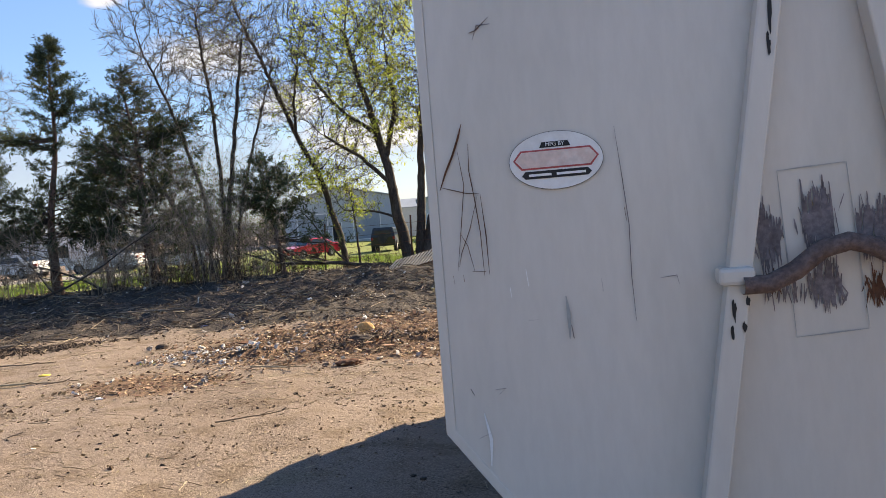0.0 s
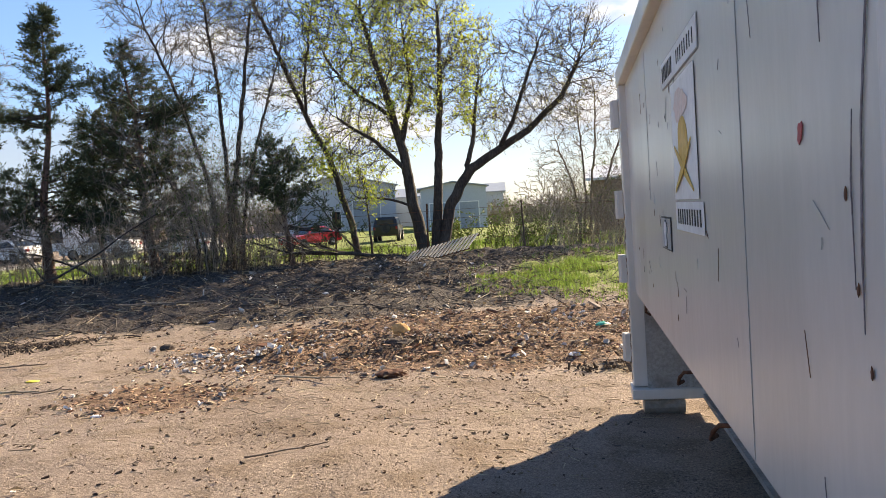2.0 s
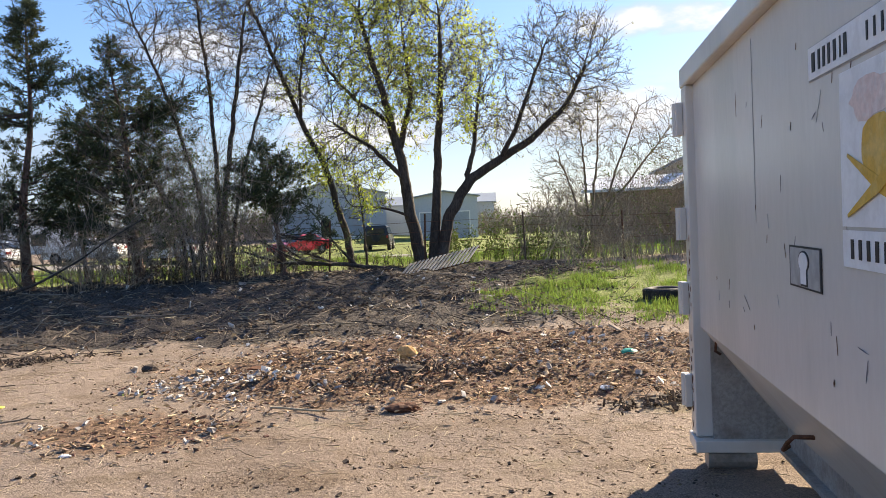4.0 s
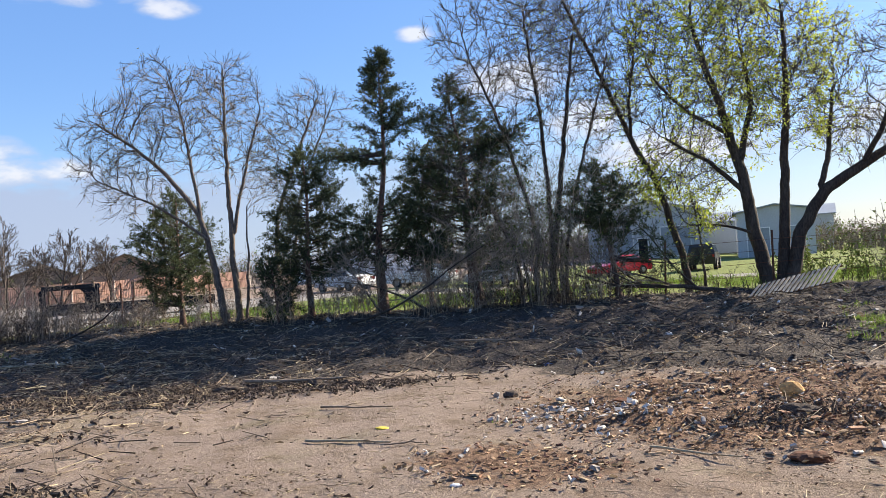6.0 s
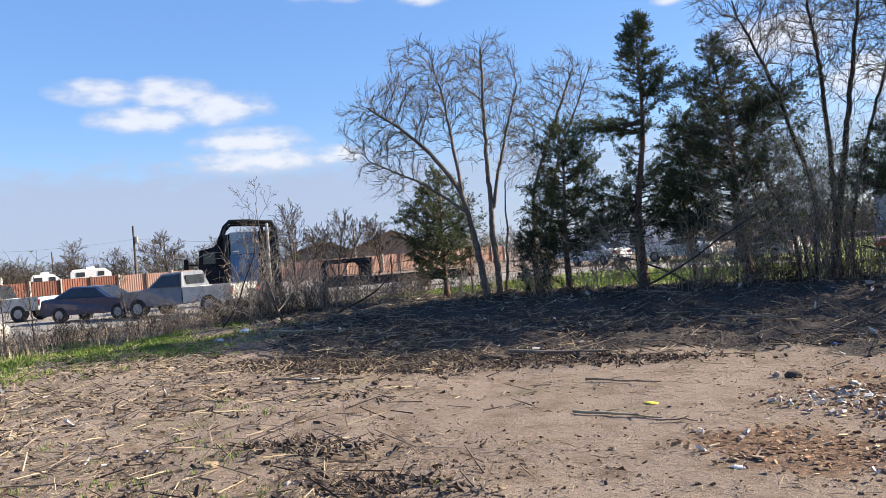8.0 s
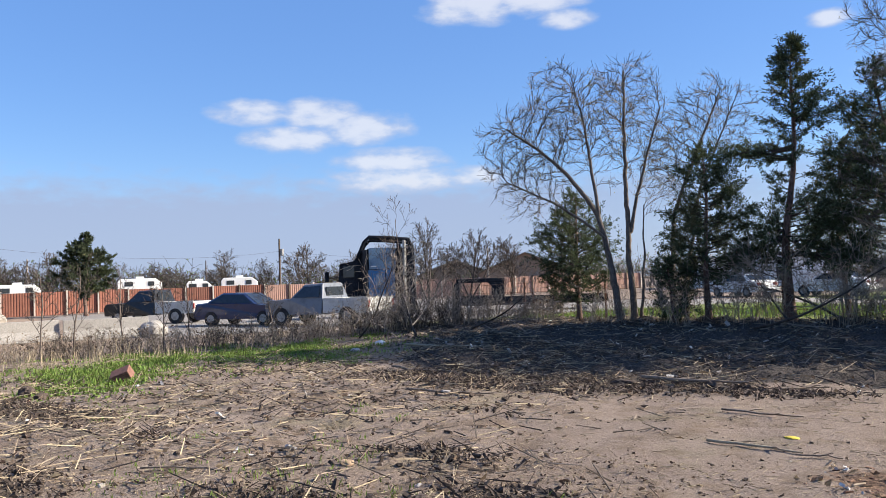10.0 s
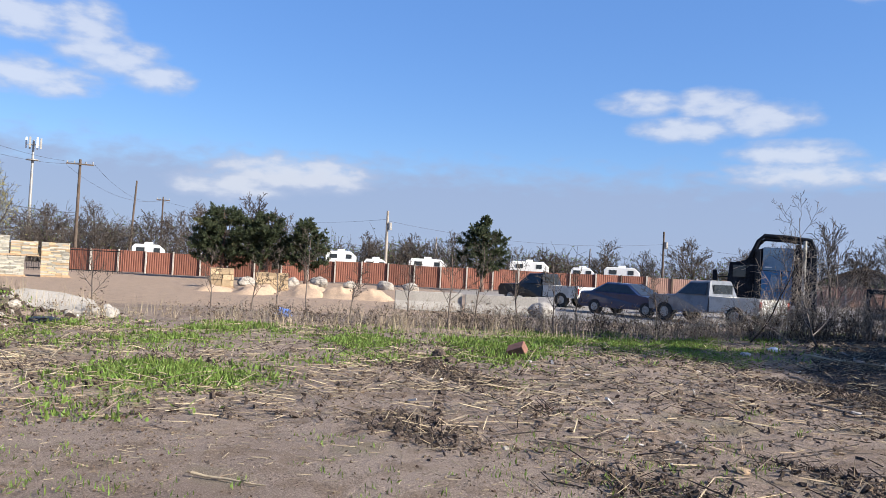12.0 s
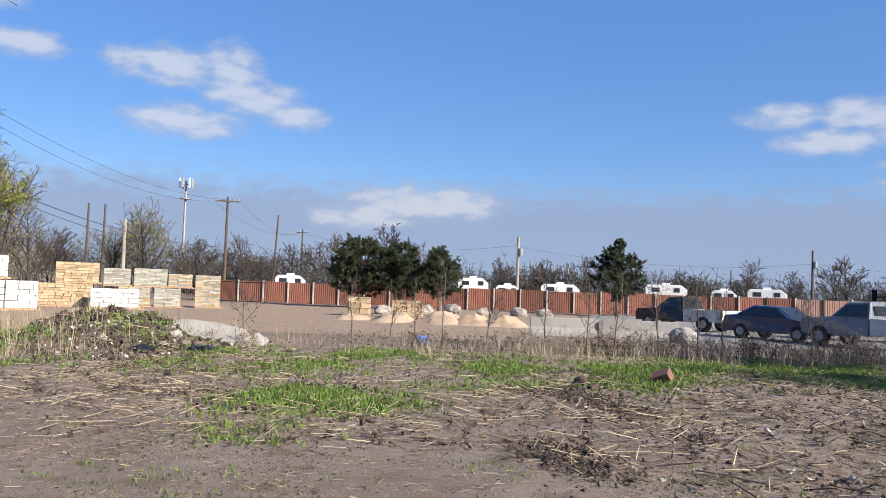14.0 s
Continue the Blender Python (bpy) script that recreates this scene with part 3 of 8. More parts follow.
def zone_pave(x, y):
    s = behind_row(x, y)
    road = step(s, 22, 22.6) * (1 - step(s, 27.5, 28.1)) * step(x, -40, -24)
    yard = step(-x, 30, 30.8) * (1 - step(-x, 72, 73)) * step(y, 5, 9) * (1 - step(y, 40, 42))
    return np.maximum(road, yard)


def z_at(x, y):
    return float(height(np.array([x]), np.array([y]))[0])


def build_ground():
    def axis(lo, hi, stepw, far):
        core = np.arange(lo, hi + stepw / 2, stepw)
        out, d, w = [], 0.0, stepw
        while d < far:
            w *= 1.16
            d += w
            out.append(d)
        out = np.array(out)
        return np.concatenate([(lo - out)[::-1], core, hi + out])
    xs, ys = axis(-25.0, 3.5, 0.11, 2600), axis(-7.0, 24.0, 0.11, 2600)
    X, Y = np.meshgrid(xs, ys, indexing="ij")
    Z = height(X, Y)
    n, k = X.shape
    i, j = np.meshgrid(np.arange(n - 1), np.arange(k - 1), indexing="ij")
    faces = np.stack([i * k + j, (i + 1) * k + j, (i + 1) * k + j + 1, i * k + j + 1], -1).reshape(-1, 4)
    me = mesh_from("ground", np.stack([X, Y, Z], -1).reshape(-1, 3), faces, M["ground"], True)
    for name, fn in (("mulch", zone_mulch), ("chips", zone_chips), ("grass", zone_grass), ("sand", zone_sand), ("pave", zone_pave)):
        a = me.attributes.new(name, "FLOAT", "POINT")
        a.data.foreach_set("value", np.asarray(fn(X, Y), dtype=np.float32).ravel())
    ob = new("ground", me)
    tagged(ob, "trampled bare tan earth with mulch, grass and sand patches", "ground", kind="structure")


build_ground()

# ---- trees ----
def grow(gen, p, d, length, radius, level, spec, out):
    """Grow one branch and its children. out: list of (points, radii, level)."""
    n = spec["segments"][level]
    pts, rad = [np.array(p, float)], [radius]
    d = np.array(d, float) / np.linalg.norm(d)
    end = radius * spec["taper"][level]
    for i in range(n):
        d = d + gen.normal(size=3) * spec["wiggle"][level] + np.array([0, 0, spec["rise"][level]])
        d /= np.linalg.norm(d)
        pts.append(pts[-1] + d * length / n)
        rad.append(radius + (end - radius) * (i + 1) / n)
    pts, rad = np.array(pts), np.array(rad)
    out.append((pts, rad, level))
    if level + 1 >= spec["levels"]:
        return
    count = max(1, int(round(spec["children"][level] * (0.8 + 0.4 * gen.random()))))
    phase = gen.random() * 6.28
    for c in range(count):
        f = spec["first"][level] + (1 - spec["first"][level]) * (c + gen.random() * 0.8) / count
        f = min(f, 0.99)
        i = min(int(f * n), n - 1)
        base = pts[i] + (pts[i + 1] - pts[i]) * (f * n - i)
        t = pts[i + 1] - pts[i]
        t /= np.linalg.norm(t)
        a = np.cross(t, [0.31, 0.2, 0.93] if abs(t[2]) < 0.9 else [1.0, 0, 0])
        a /= np.linalg.norm(a)
        b = np.cross(t, a)
        w = phase + c * 2.4 + gen.normal() * 0.4
        spread = radians(spec["angle"][level] + gen.normal() * 9)
        nd_ = t * math.cos(spread) + (a * math.cos(w) + b * math.sin(w)) * math.sin(spread)
        r = min(rad[i] * spec["thin"][level], rad[i] * 0.9) * (0.8 + 0.3 * gen.random())
        L = length * spec["short"][level] * (1.15 - 0.55 * f) * (0.75 + 0.5 * gen.random())
        grow(gen, base, nd_, L, max(r, 0.002), level + 1, spec, out)


BARE = dict(levels=5, segments=(7, 6, 5, 4, 3), taper=(0.35, 0.3, 0.3, 0.4, 0.5), wiggle=(0.07, 0.10, 0.13, 0.16, 0.18), rise=(0.03, 0.07, 0.06, 0.05, 0.04),
            children=(7, 7, 6, 5), first=(0.35, 0.25, 0.2, 0.15), angle=(38, 40, 42, 42), thin=(0.6, 0.55, 0.5, 0.6), short=(0.62, 0.55, 0.5, 0.5))


def branch_meshes(branches, thick_sides=9):
    """A welded mesh of the trunk and limbs, and the rods of all thinner twigs."""
    thick, p, q, r0, r1 = [], [], [], [], []
    for pts, rad, level in branches:
        if level <= 1 and rad[0] > 0.022:
            thick.append(pipe(pts, rad, thick_sides if level == 0 else 6))
        else:
            p.append(pts[:-1]); q.append(pts[1:]); r0.append(rad[:-1]); r1.append(rad[1:])
    rods = None
    if p:
        rods = sticks(np.concatenate(p), np.concatenate(q), np.concatenate(r0), np.concatenate(r1))
    return thick, rods


def plant(name, label, category, at, stems, spec, bark, twig, seed, leaves=None, group="", min_twig=0.0045):
    """stems: list of (offset, direction, length, radius). leaves: (count per twig, length, width, material, chooser)."""
    gen = np.random.default_rng(seed)
    out = []
    for off, d, L, r in stems:
        grow(gen, off, d, L, r, 0, spec, out)
    out = [(pts, np.maximum(rad, min_twig), lv) for pts, rad, lv in out]
    root = thing(name, label, category, (at[0], at[1], z_at(*at) - 0.06), 0, group)
    solid, rods = branch_meshes(out)
    for i, piece in enumerate(solid):
        nm = "limb" if i else "trunk"
        part(nm, mesh_from(nm, *piece, bark, True), bark, root)
    if rods:
        tagged(part("branchwork", mesh_from("branchwork", *rods, twig), twig, root), kind="stuff")
    if leaves:
        for count, ln, wd, mat, choose, nm in leaves:
            c, d = [], []
            for pts, rad, lv in out:
                if lv >= spec["levels"] - 2 and choose(pts[-1], gen):
                    m = gen.poisson(count)
                    if m:
                        f = gen.random(m) * (len(pts) - 1)
                        i = f.astype(int)
                        c.append(pts[i] + (pts[i + 1] - pts[i]) * (f - i)[:, None] + gen.normal(size=(m, 3)) * 0.03)
                        d.append(gen.normal(size=(m, 3)) + np.array([0, 0, -0.2]))
            if c:
                c, d = np.concatenate(c), np.concatenate(d)
                v, f = blades(c, d, ln * (0.6 + 0.8 * gen.random(len(c))), wd * (0.7 + 0.6 * gen.random(len(c))), 0.2, gen)
                tagged(part(nm, mesh_from(nm, v, f, mat), mat, root), kind="stuff")
    return root


def cedar(label, at, tall, profile, seed, lean=(0, 0), dense=1.4, bark_r=0.13, mat="cedar", name="cedar_tree", limbs=(), group="cedars in the tree row", dry=0.15, needle=0.082):
    """profile: (height share, radius in metres, branches per metre of height)."""
    gen = np.random.default_rng(seed)
    zs = np.array([p[0] for p in profile]) * tall
    rs, ds = np.array([p[1] for p in profile]), np.array([p[2] for p in profile])
    root = thing(name, label, "tree", (at[0], at[1], z_at(*at) - 0.06), 0, group)
    hs = np.linspace(0, tall, 12)
    line = np.stack([lean[0] * hs / tall + 0.06 * np.sin(hs * 1.3 + seed), lean[1] * hs / tall + 0.05 * np.cos(hs * 1.7), hs], 1)
    rad = np.interp(hs, [0, tall], [bark_r, 0.012])
    rad[0] *= 1.35
    solid = [pipe(line, rad, 9)]
    p, q, r0, r1, fc, fd = [], [], [], [], [], []

    def spray(base, tip, fluff):
        """A bough from base to tip, clothed in short sprays over its outer part."""
        L = np.linalg.norm(tip - base)
        n = 5
        k = np.linspace(0, 1, n + 1)[:, None]
        pts = base + (tip - base) * k + np.array([0, 0, -0.10 * L]) * (k * (1 - k)) * 2 + gen.normal(size=(n + 1, 3)) * 0.02 * L
        p.append(pts[:-1]); q.append(pts[1:])
        r = np.linspace(0.009 + 0.011 * L, 0.004, n + 1)
        r0.append(r[:-1]); r1.append(r[1:])
        subs = max(3, int(9 * L * fluff))
        for _ in range(subs):
            f = 0.22 + 0.78 * gen.random() ** 0.7
            b = base + (tip - base) * f + np.array([0, 0, -0.2 * L * f * (1 - f)])
            d = (tip - base) / L + gen.normal(size=3) * 0.75 + np.array([0, 0, 0.1])
            d /= np.linalg.norm(d)
            sl = (0.20 + 0.22 * gen.random()) * min(1.0, 0.55 + L * 0.5)
            m = 30
            g = gen.random(m)
            fc.append(b + d * (g * sl)[:, None] + gen.normal(size=(m, 3)) * 0.025)
            fd.append(d + gen.normal(size=(m, 3)) * 0.55)
    z = zs[0]
    while z < tall:
        dens = np.interp(z, zs, ds) * dense
        z += 1.0 / max(dens, 0.5)
        if z >= tall:
            break
        R = np.interp(z, zs, rs) * (0.55 + 0.6 * gen.random())
        a = gen.random() * 6.283
        base = np.array([np.interp(z, hs, line[:, 0]), np.interp(z, hs, line[:, 1]), z])
        spray(base, base + np.array([math.cos(a) * R, math.sin(a) * R, R * (0.15 + 0.3 * gen.random()) + 0.05]), 1.0)
    for z, a, L, up, fl in limbs:
        base = np.array([np.interp(z, hs, line[:, 0]), np.interp(z, hs, line[:, 1]), z])
        tip = base + np.array([math.cos(radians(a)) * L, math.sin(radians(a)) * L, up])
        for _ in range(5):
            spray(base, tip + gen.normal(size=3) * 0.22, fl)
    part("trunk", mesh_from("trunk", *weld(solid), M["bark_red"], True), None, root)
    tagged(part("branchwork", mesh_from("branchwork", *sticks(np.concatenate(p), np.concatenate(q), np.concatenate(r0), np.concatenate(r1)), M["twig_dark"]), None, root), kind="stuff")
    c, d = np.concatenate(fc), np.concatenate(fd)
    brown = wave(c[:, 0] * 1.1 + seed, c[:, 2] * 1.1) > 0.5 - dry * 1.6
    for sel, m, nm in ((~brown, mat, "crown"), (brown, "cedar_dry", "browned_crown")):
        if sel.sum() > 10:
            v, f = blades(c[sel], d[sel], needle * (0.6 + 0.8 * gen.random(sel.sum())), needle * 0.27 * (0.7 + 0.6 * gen.random(sel.sum())), 0.25, gen)
            tagged(part(nm, mesh_from(nm, v, f, M[m]), None, root), kind="stuff")
    return root


def crown_points(gen, lobes, fill):
    """Points strewn through the lobes of a crown: (x, y, z, rx, ry, rz, count)."""
    out = []
    for x, y, z, rx, ry, rz, n in lobes:
        n = int(n * fill)
        v = gen.normal(size=(n, 3))
        v /= np.linalg.norm(v, axis=1, keepdims=True)
        ragged = 1 + 0.42 * wave(v[:, 0] * 2.2 + x, v[:, 2] * 2.2 + v[:, 1] * 1.3 + z, 3, 0.6)
        v *= (gen.random(n) ** 0.5 * ragged)[:, None]
        out.append(np.array([x, y, z]) + v * np.array([rx, ry, rz]) * 1.04)
    return np.concatenate(out)


def ramify(gen, guides, lobes, stride=0.15, reach=1.1, kill=0.17, rounds=90, wander=0.13, up=0.10, tip=0.0045, power=2.08, fill=2.6):
    """Grow limbs from guide stems into the lobes of a crown. Returns nodes, parents, radii and the count of children."""
    pos, par, least = [], [], []
    for pts, r0, r1, root in guides:
        pts = np.asarray(pts, float)
        seg = np.linalg.norm(np.diff(pts, axis=0), axis=1)
        run = np.concatenate([[0], np.cumsum(seg)])
        n = max(3, int(run[-1] / stride))
        q = np.linspace(0, run[-1], n + 1)
        line = np.stack([np.interp(q, run, pts[:, i]) for i in range(3)], 1)
        soft = line.copy()
        for _ in range(3):
            soft[1:-1] = (soft[:-2] + 2 * soft[1:-1] + soft[2:]) / 4
        soft[1:] += np.cumsum(gen.normal(0, 0.014, (n, 3)), 0) * np.array([1, 1, 0.3])
        last = -1
        if not root:
            last = int(np.argmin(np.linalg.norm(np.array(pos) - soft[0], axis=1)))
            soft = soft[1:]
        for i, v in enumerate(soft):
            pos.append(v); par.append(last); least.append(r0 + (r1 - r0) * i / len(soft))
            last = len(pos) - 1
    pts = crown_points(gen, lobes, fill)
    near_d, near_i = np.full(len(pts), 1e9), np.zeros(len(pts), int)
    alive = np.ones(len(pts), bool)
    fresh, sprouts = np.arange(len(pos)), {}
    for _ in range(rounds):
        new_pos = np.array([pos[i] for i in fresh])
        d = np.sqrt(np.maximum(((pts[:, None] - new_pos[None]) ** 2).sum(-1), 1e-12))
        j = d.argmin(1)
        best = d[np.arange(len(pts)), j]
        closer = best < near_d
        near_d[closer], near_i[closer] = best[closer], fresh[j[closer]]
        alive &= near_d > kill
        act = alive & (near_d < reach)
        if not act.any():
            break
        pull = {}
        way = pts[act] - np.array([pos[i] for i in near_i[act]])
        way /= np.linalg.norm(way, axis=1, keepdims=True)
        for i, w in zip(near_i[act], way):
            pull[i] = pull.get(i, 0) + w
        made = []
        for i, w in pull.items():
            if sprouts.get(i, 0) >= 3:
                near_d[near_i == i] = 0.0
                continue
            sprouts[i] = sprouts.get(i, 0) + 1
            w = w / (np.linalg.norm(w) + 1e-9)
            back = pos[i] - pos[par[i]] if par[i] >= 0 else np.array([0, 0, 1.0])
            w = w + 0.85 * back / (np.linalg.norm(back) + 1e-9) + gen.normal(size=3) * wander + np.array([0, 0, up])
            pos.append(pos[i] + w / np.linalg.norm(w) * stride); par.append(int(i)); least.append(0.0)
            made.append(len(pos) - 1)
        if not made:
            break
        fresh = np.array(made)
    n = len(pos)
    area, kids = np.zeros(n), np.zeros(n, int)
    for i in range(n - 1, -1, -1):
        if area[i] == 0:
            area[i] = tip ** power
        area[i] = max(area[i], least[i] ** power)
        if par[i] >= 0:
            area[par[i]] += area[i] if least[i] == 0 or least[par[i]] == 0 else 0
            kids[par[i]] += 1
    return np.array(pos), np.array(par), area ** (1 / power), kids


def crowned_tree(name, label, category, az, d, guides, lobes, bark, twig, seed, leaves=(), group="", sprigs=3, sprig=0.30, thick=0.028, **grow_as):
    """A tree whose trunk and heavy limbs are parts of their own, with a mass of branchwork, sprigs and leaves."""
    gen = np.random.default_rng(seed)
    at = spot(az, d)
    pos, par, rad, kids = ramify(gen, guides, lobes, **grow_as)
    root = thing(name, label, category, (at[0], at[1], z_at(*at) - 0.08), -az, group)
    heavy = (rad > thick)
    heir = {}
    for i in range(len(pos)):
        if par[i] >= 0 and heavy[i] and (par[i] not in heir or rad[i] > rad[heir[par[i]]]):
            heir[par[i]] = i
    for i in range(len(pos)):
        if heavy[i] and (par[i] < 0 or heir.get(par[i]) != i):
            chain = [par[i], i] if par[i] >= 0 else [i]
            while chain[-1] in heir:
                chain.append(heir[chain[-1]])
            r = rad[chain].copy()
            if par[i] >= 0:
                r[0] = r[1]
            else:
                r[:2] *= (1.3, 1.1)
            if len(chain) > 1:
                nm = "trunk" if par[i] < 0 else "limb"
                part(nm, mesh_from(nm, *pipe(pos[chain], r, 9 if par[i] < 0 else 7), bark, True), None, root)
    thin = np.flatnonzero(~heavy & (par >= 0))
    outer = np.flatnonzero((rad < 0.012) & (par >= 0))
    way = pos[outer] - pos[par[outer]]
    way /= np.linalg.norm(way, axis=1, keepdims=True) + 1e-9
    k = np.repeat(np.arange(len(outer)), sprigs)
    dirs = way[k] + gen.normal(size=(len(k), 3)) * 0.42 + np.array([0, 0, 0.22])
    dirs /= np.linalg.norm(dirs, axis=1, keepdims=True)
    long = sprig * (0.4 + gen.random(len(k)))
    base = pos[outer][k] - way[k] * (gen.random(len(k)) * 0.12)[:, None]
    mid = base + dirs * (long * 0.5)[:, None]
    bent = dirs + gen.normal(size=dirs.shape) * 0.2 + np.array([0, 0, 0.15])
    end = mid + bent / np.linalg.norm(bent, axis=1, keepdims=True) * (long * 0.5)[:, None]
    rods = weld([sticks(pos[par[thin]], pos[thin], np.minimum(rad[par[thin]], rad[thin] * 1.5), rad[thin]), sticks(base, mid, 0.0048, 0.0040), sticks(mid, end, 0.0040, 0.0028)])
    tagged(part("branchwork", mesh_from("branchwork", *rods, twig), None, root), kind="stuff")
    for share, each, ln, wd, mat, choose, nm in leaves:
        pick = np.flatnonzero((gen.random(len(end)) < share) & choose(end))
        c = np.repeat(end[pick], each, 0) + gen.normal(size=(len(pick) * each, 3)) * 0.06
        v, f = blades(c, gen.normal(size=c.shape) + np.array([0, 0, -0.25]), ln * (0.6 + 0.8 * gen.random(len(c))), wd * (0.7 + 0.6 * gen.random(len(c))), 0.2, gen)
        tagged(part(nm, mesh_from(nm, v, f, mat), None, root), kind="stuff")
    return root


def row_trees():
    # big forked tree coming into leaf: three stems, the last leaning out over the grass
    clump = lambda p, f, lo: wave(p[:, 0] * f + 3, p[:, 2] * f + p[:, 1] * 0.6, 3) > lo
    crowned_tree("deciduous_tree", "large forked tree with dark limbs coming into yellow-green leaf", "tree", -10.4, 21.0,
        [([(0.15, 0, 0), (-0.02, 0, 1.2), (-0.2, 0, 2.7), (-0.55, 0.1, 4.0), (-1.0, 0.1, 5.6), (-1.35, 0.2, 6.9)], 0.19, 0.045, True),
         ([(0.45, 0.1, 0), (0.6, 0.1, 1.3), (0.68, 0.15, 2.65), (0.8, 0.2, 4.0), (0.87, 0.2, 4.9), (0.8, 0.3, 6.6)], 0.155, 0.04, True),
         ([(0.62, -0.05, 0), (0.9, 0, 1.2), (1.48, 0, 2.35), (2.3, 0, 2.85), (3.1, 0, 3.3), (4.1, 0.1, 4.2), (4.6, 0.1, 5.2)], 0.18, 0.045, True),
         ([(-0.15, 0, 2.3), (-1.0, -0.3, 3.2), (-2.0, -0.5, 3.9)], 0.07, 0.03, False), ([(0.0, 0, 1.35), (-0.7, -0.3, 1.65), (-1.45, -0.5, 1.7)], 0.04, 0.02, False),
         ([(-0.3, 0, 3.2), (0.05, 0.3, 4.6), (-0.05, 0.4, 6.3)], 0.085, 0.035, False), ([(-0.5, 0.1, 3.9), (-1.5, 0.5, 4.7), (-2.3, 0.6, 5.8)], 0.06, 0.03, False),
         ([(1.4, 0, 2.3), (1.7, 0.3, 3.4), (1.9, 0.4, 4.8)], 0.075, 0.03, False), ([(2.4, 0, 2.9), (3.0, -0.3, 4.2), (3.4, -0.3, 5.6)], 0.07, 0.03, False)],
        [(-0.8, 0.3, 5.3, 2.6, 2.2, 2.2, 620), (1.1, 0.3, 5.2, 1.6, 1.9, 1.8, 360), (-0.2, 0.3, 7.4, 2.2, 1.8, 1.0, 330), (4.2, 0.2, 5.3, 1.65, 1.5, 1.5, 420), (3.4, 0, 3.9, 1.9, 1.1, 0.7, 130),
         (-1.9, 0, 2.9, 1.5, 1.4, 0.8, 130), (-1.2, -0.4, 1.75, 0.75, 0.6, 0.35, 40), (2.3, 0.2, 3.6, 0.9, 0.9, 0.9, 70)], M["bark"], M["twig_dark"], 11,
        [(0.30, 3, 0.08, 0.048, M["leaf"], lambda p: (p[:, 0] < 2.5) & clump(p, 0.85, -0.06), "crown"), (0.4, 2, 0.055, 0.03, M["bud"], lambda p: p[:, 2] > 2.2, "budding"),
         (0.55, 4, 0.09, 0.055, M["leaf"], lambda p: (p[:, 0] < 2.0) & clump(p, 1.5, 0.16), "crown"), (0.35, 3, 0.08, 0.045, M["leaf"], lambda p: (p[:, 2] < 2.8) & (p[:, 0] < 2.6), "crown")])
    # slender tree that leans
    crowned_tree("leaning_tree", "slender leaning tree with thin bare budding twigs", "tree", -15.3, 21.0,
        [([(0.08, 0, 0), (-0.02, 0, 1.0), (-0.45, 0, 2.6), (-1.2, 0.1, 4.3), (-1.9, 0.2, 6.0), (-2.6, 0.3, 7.7), (-3.0, 0.4, 9.0)], 0.10, 0.03, True), ([(0.45, 0.2, 0), (0.42, 0.2, 1.2), (0.3, 0.25, 2.3)], 0.04, 0.015, True),
         ([(-1.1, 0.1, 4.1), (-1.0, 0.1, 5.6), (-0.7, 0.2, 7.2)], 0.045, 0.02, False)],
        [(-2.6, 0.3, 7.8, 1.6, 1.4, 2.0, 300), (-0.9, 0.2, 7.0, 1.0, 1.0, 1.5, 140), (-1.5, 0.0, 5.0, 1.1, 0.9, 0.9, 70), (0.3, 0.2, 1.9, 0.5, 0.4, 0.6, 16)], M["bark"], M["twig_dark"], 12,
        [(0.14, 2, 0.06, 0.03, M["leaf"], lambda p: p[:, 2] > 3, "crown"), (0.15, 2, 0.05, 0.022, M["bud"], lambda p: p[:, 2] > 3, "budding")])
    # elm with several stems, bare
    crowned_tree("elm_tree", "tall bare elm with several thin grey stems", "tree", -24.6, 20.3,
        [([(-0.05, 0, 0), (0.1, 0, 1.6), (0.3, 0, 3.3), (0.5, 0, 4.6), (0.9, 0.1, 6.8)], 0.095, 0.03, True), ([(-0.35, 0.1, 0), (-0.35, 0.1, 2), (-0.8, 0.1, 4.2), (-1.6, 0.1, 6.5)], 0.075, 0.025, True),
         ([(0.12, 0.2, 0), (0.15, 0.2, 3), (0.05, 0.3, 5), (-0.2, 0.3, 7.8)], 0.075, 0.025, True), ([(-0.65, 0, 0), (-0.85, 0, 1.6), (-1.6, -0.2, 3.1), (-2.6, -0.3, 3.9)], 0.06, 0.02, True),
         ([(0.35, 0.1, 0), (0.6, 0.1, 2.2), (1.05, 0.1, 4.2), (1.6, 0.1, 6.3)], 0.055, 0.02, True), ([(-0.5, -0.2, 0), (-0.6, -0.3, 1.4), (-1.2, -0.5, 2.6)], 0.04, 0.02, True)],
        [(-0.6, 0.1, 6.3, 2.1, 1.6, 2.2, 460), (1.0, 0.1, 5.8, 1.2, 1.2, 2.1, 230), (-0.5, 0.1, 8.3, 1.7, 1.3, 1.2, 200), (-1.8, -0.3, 3.3, 1.4, 0.9, 1.1, 190), (-0.9, -0.3, 2.2, 0.9, 0.7, 0.8, 60)], M["bark"], M["twig_grey"], 13, fill=2.1, up=0.18, leaves=
        [(0.06, 2, 0.05, 0.022, M["bud"], lambda p: p[:, 2] > 0, "budding")])
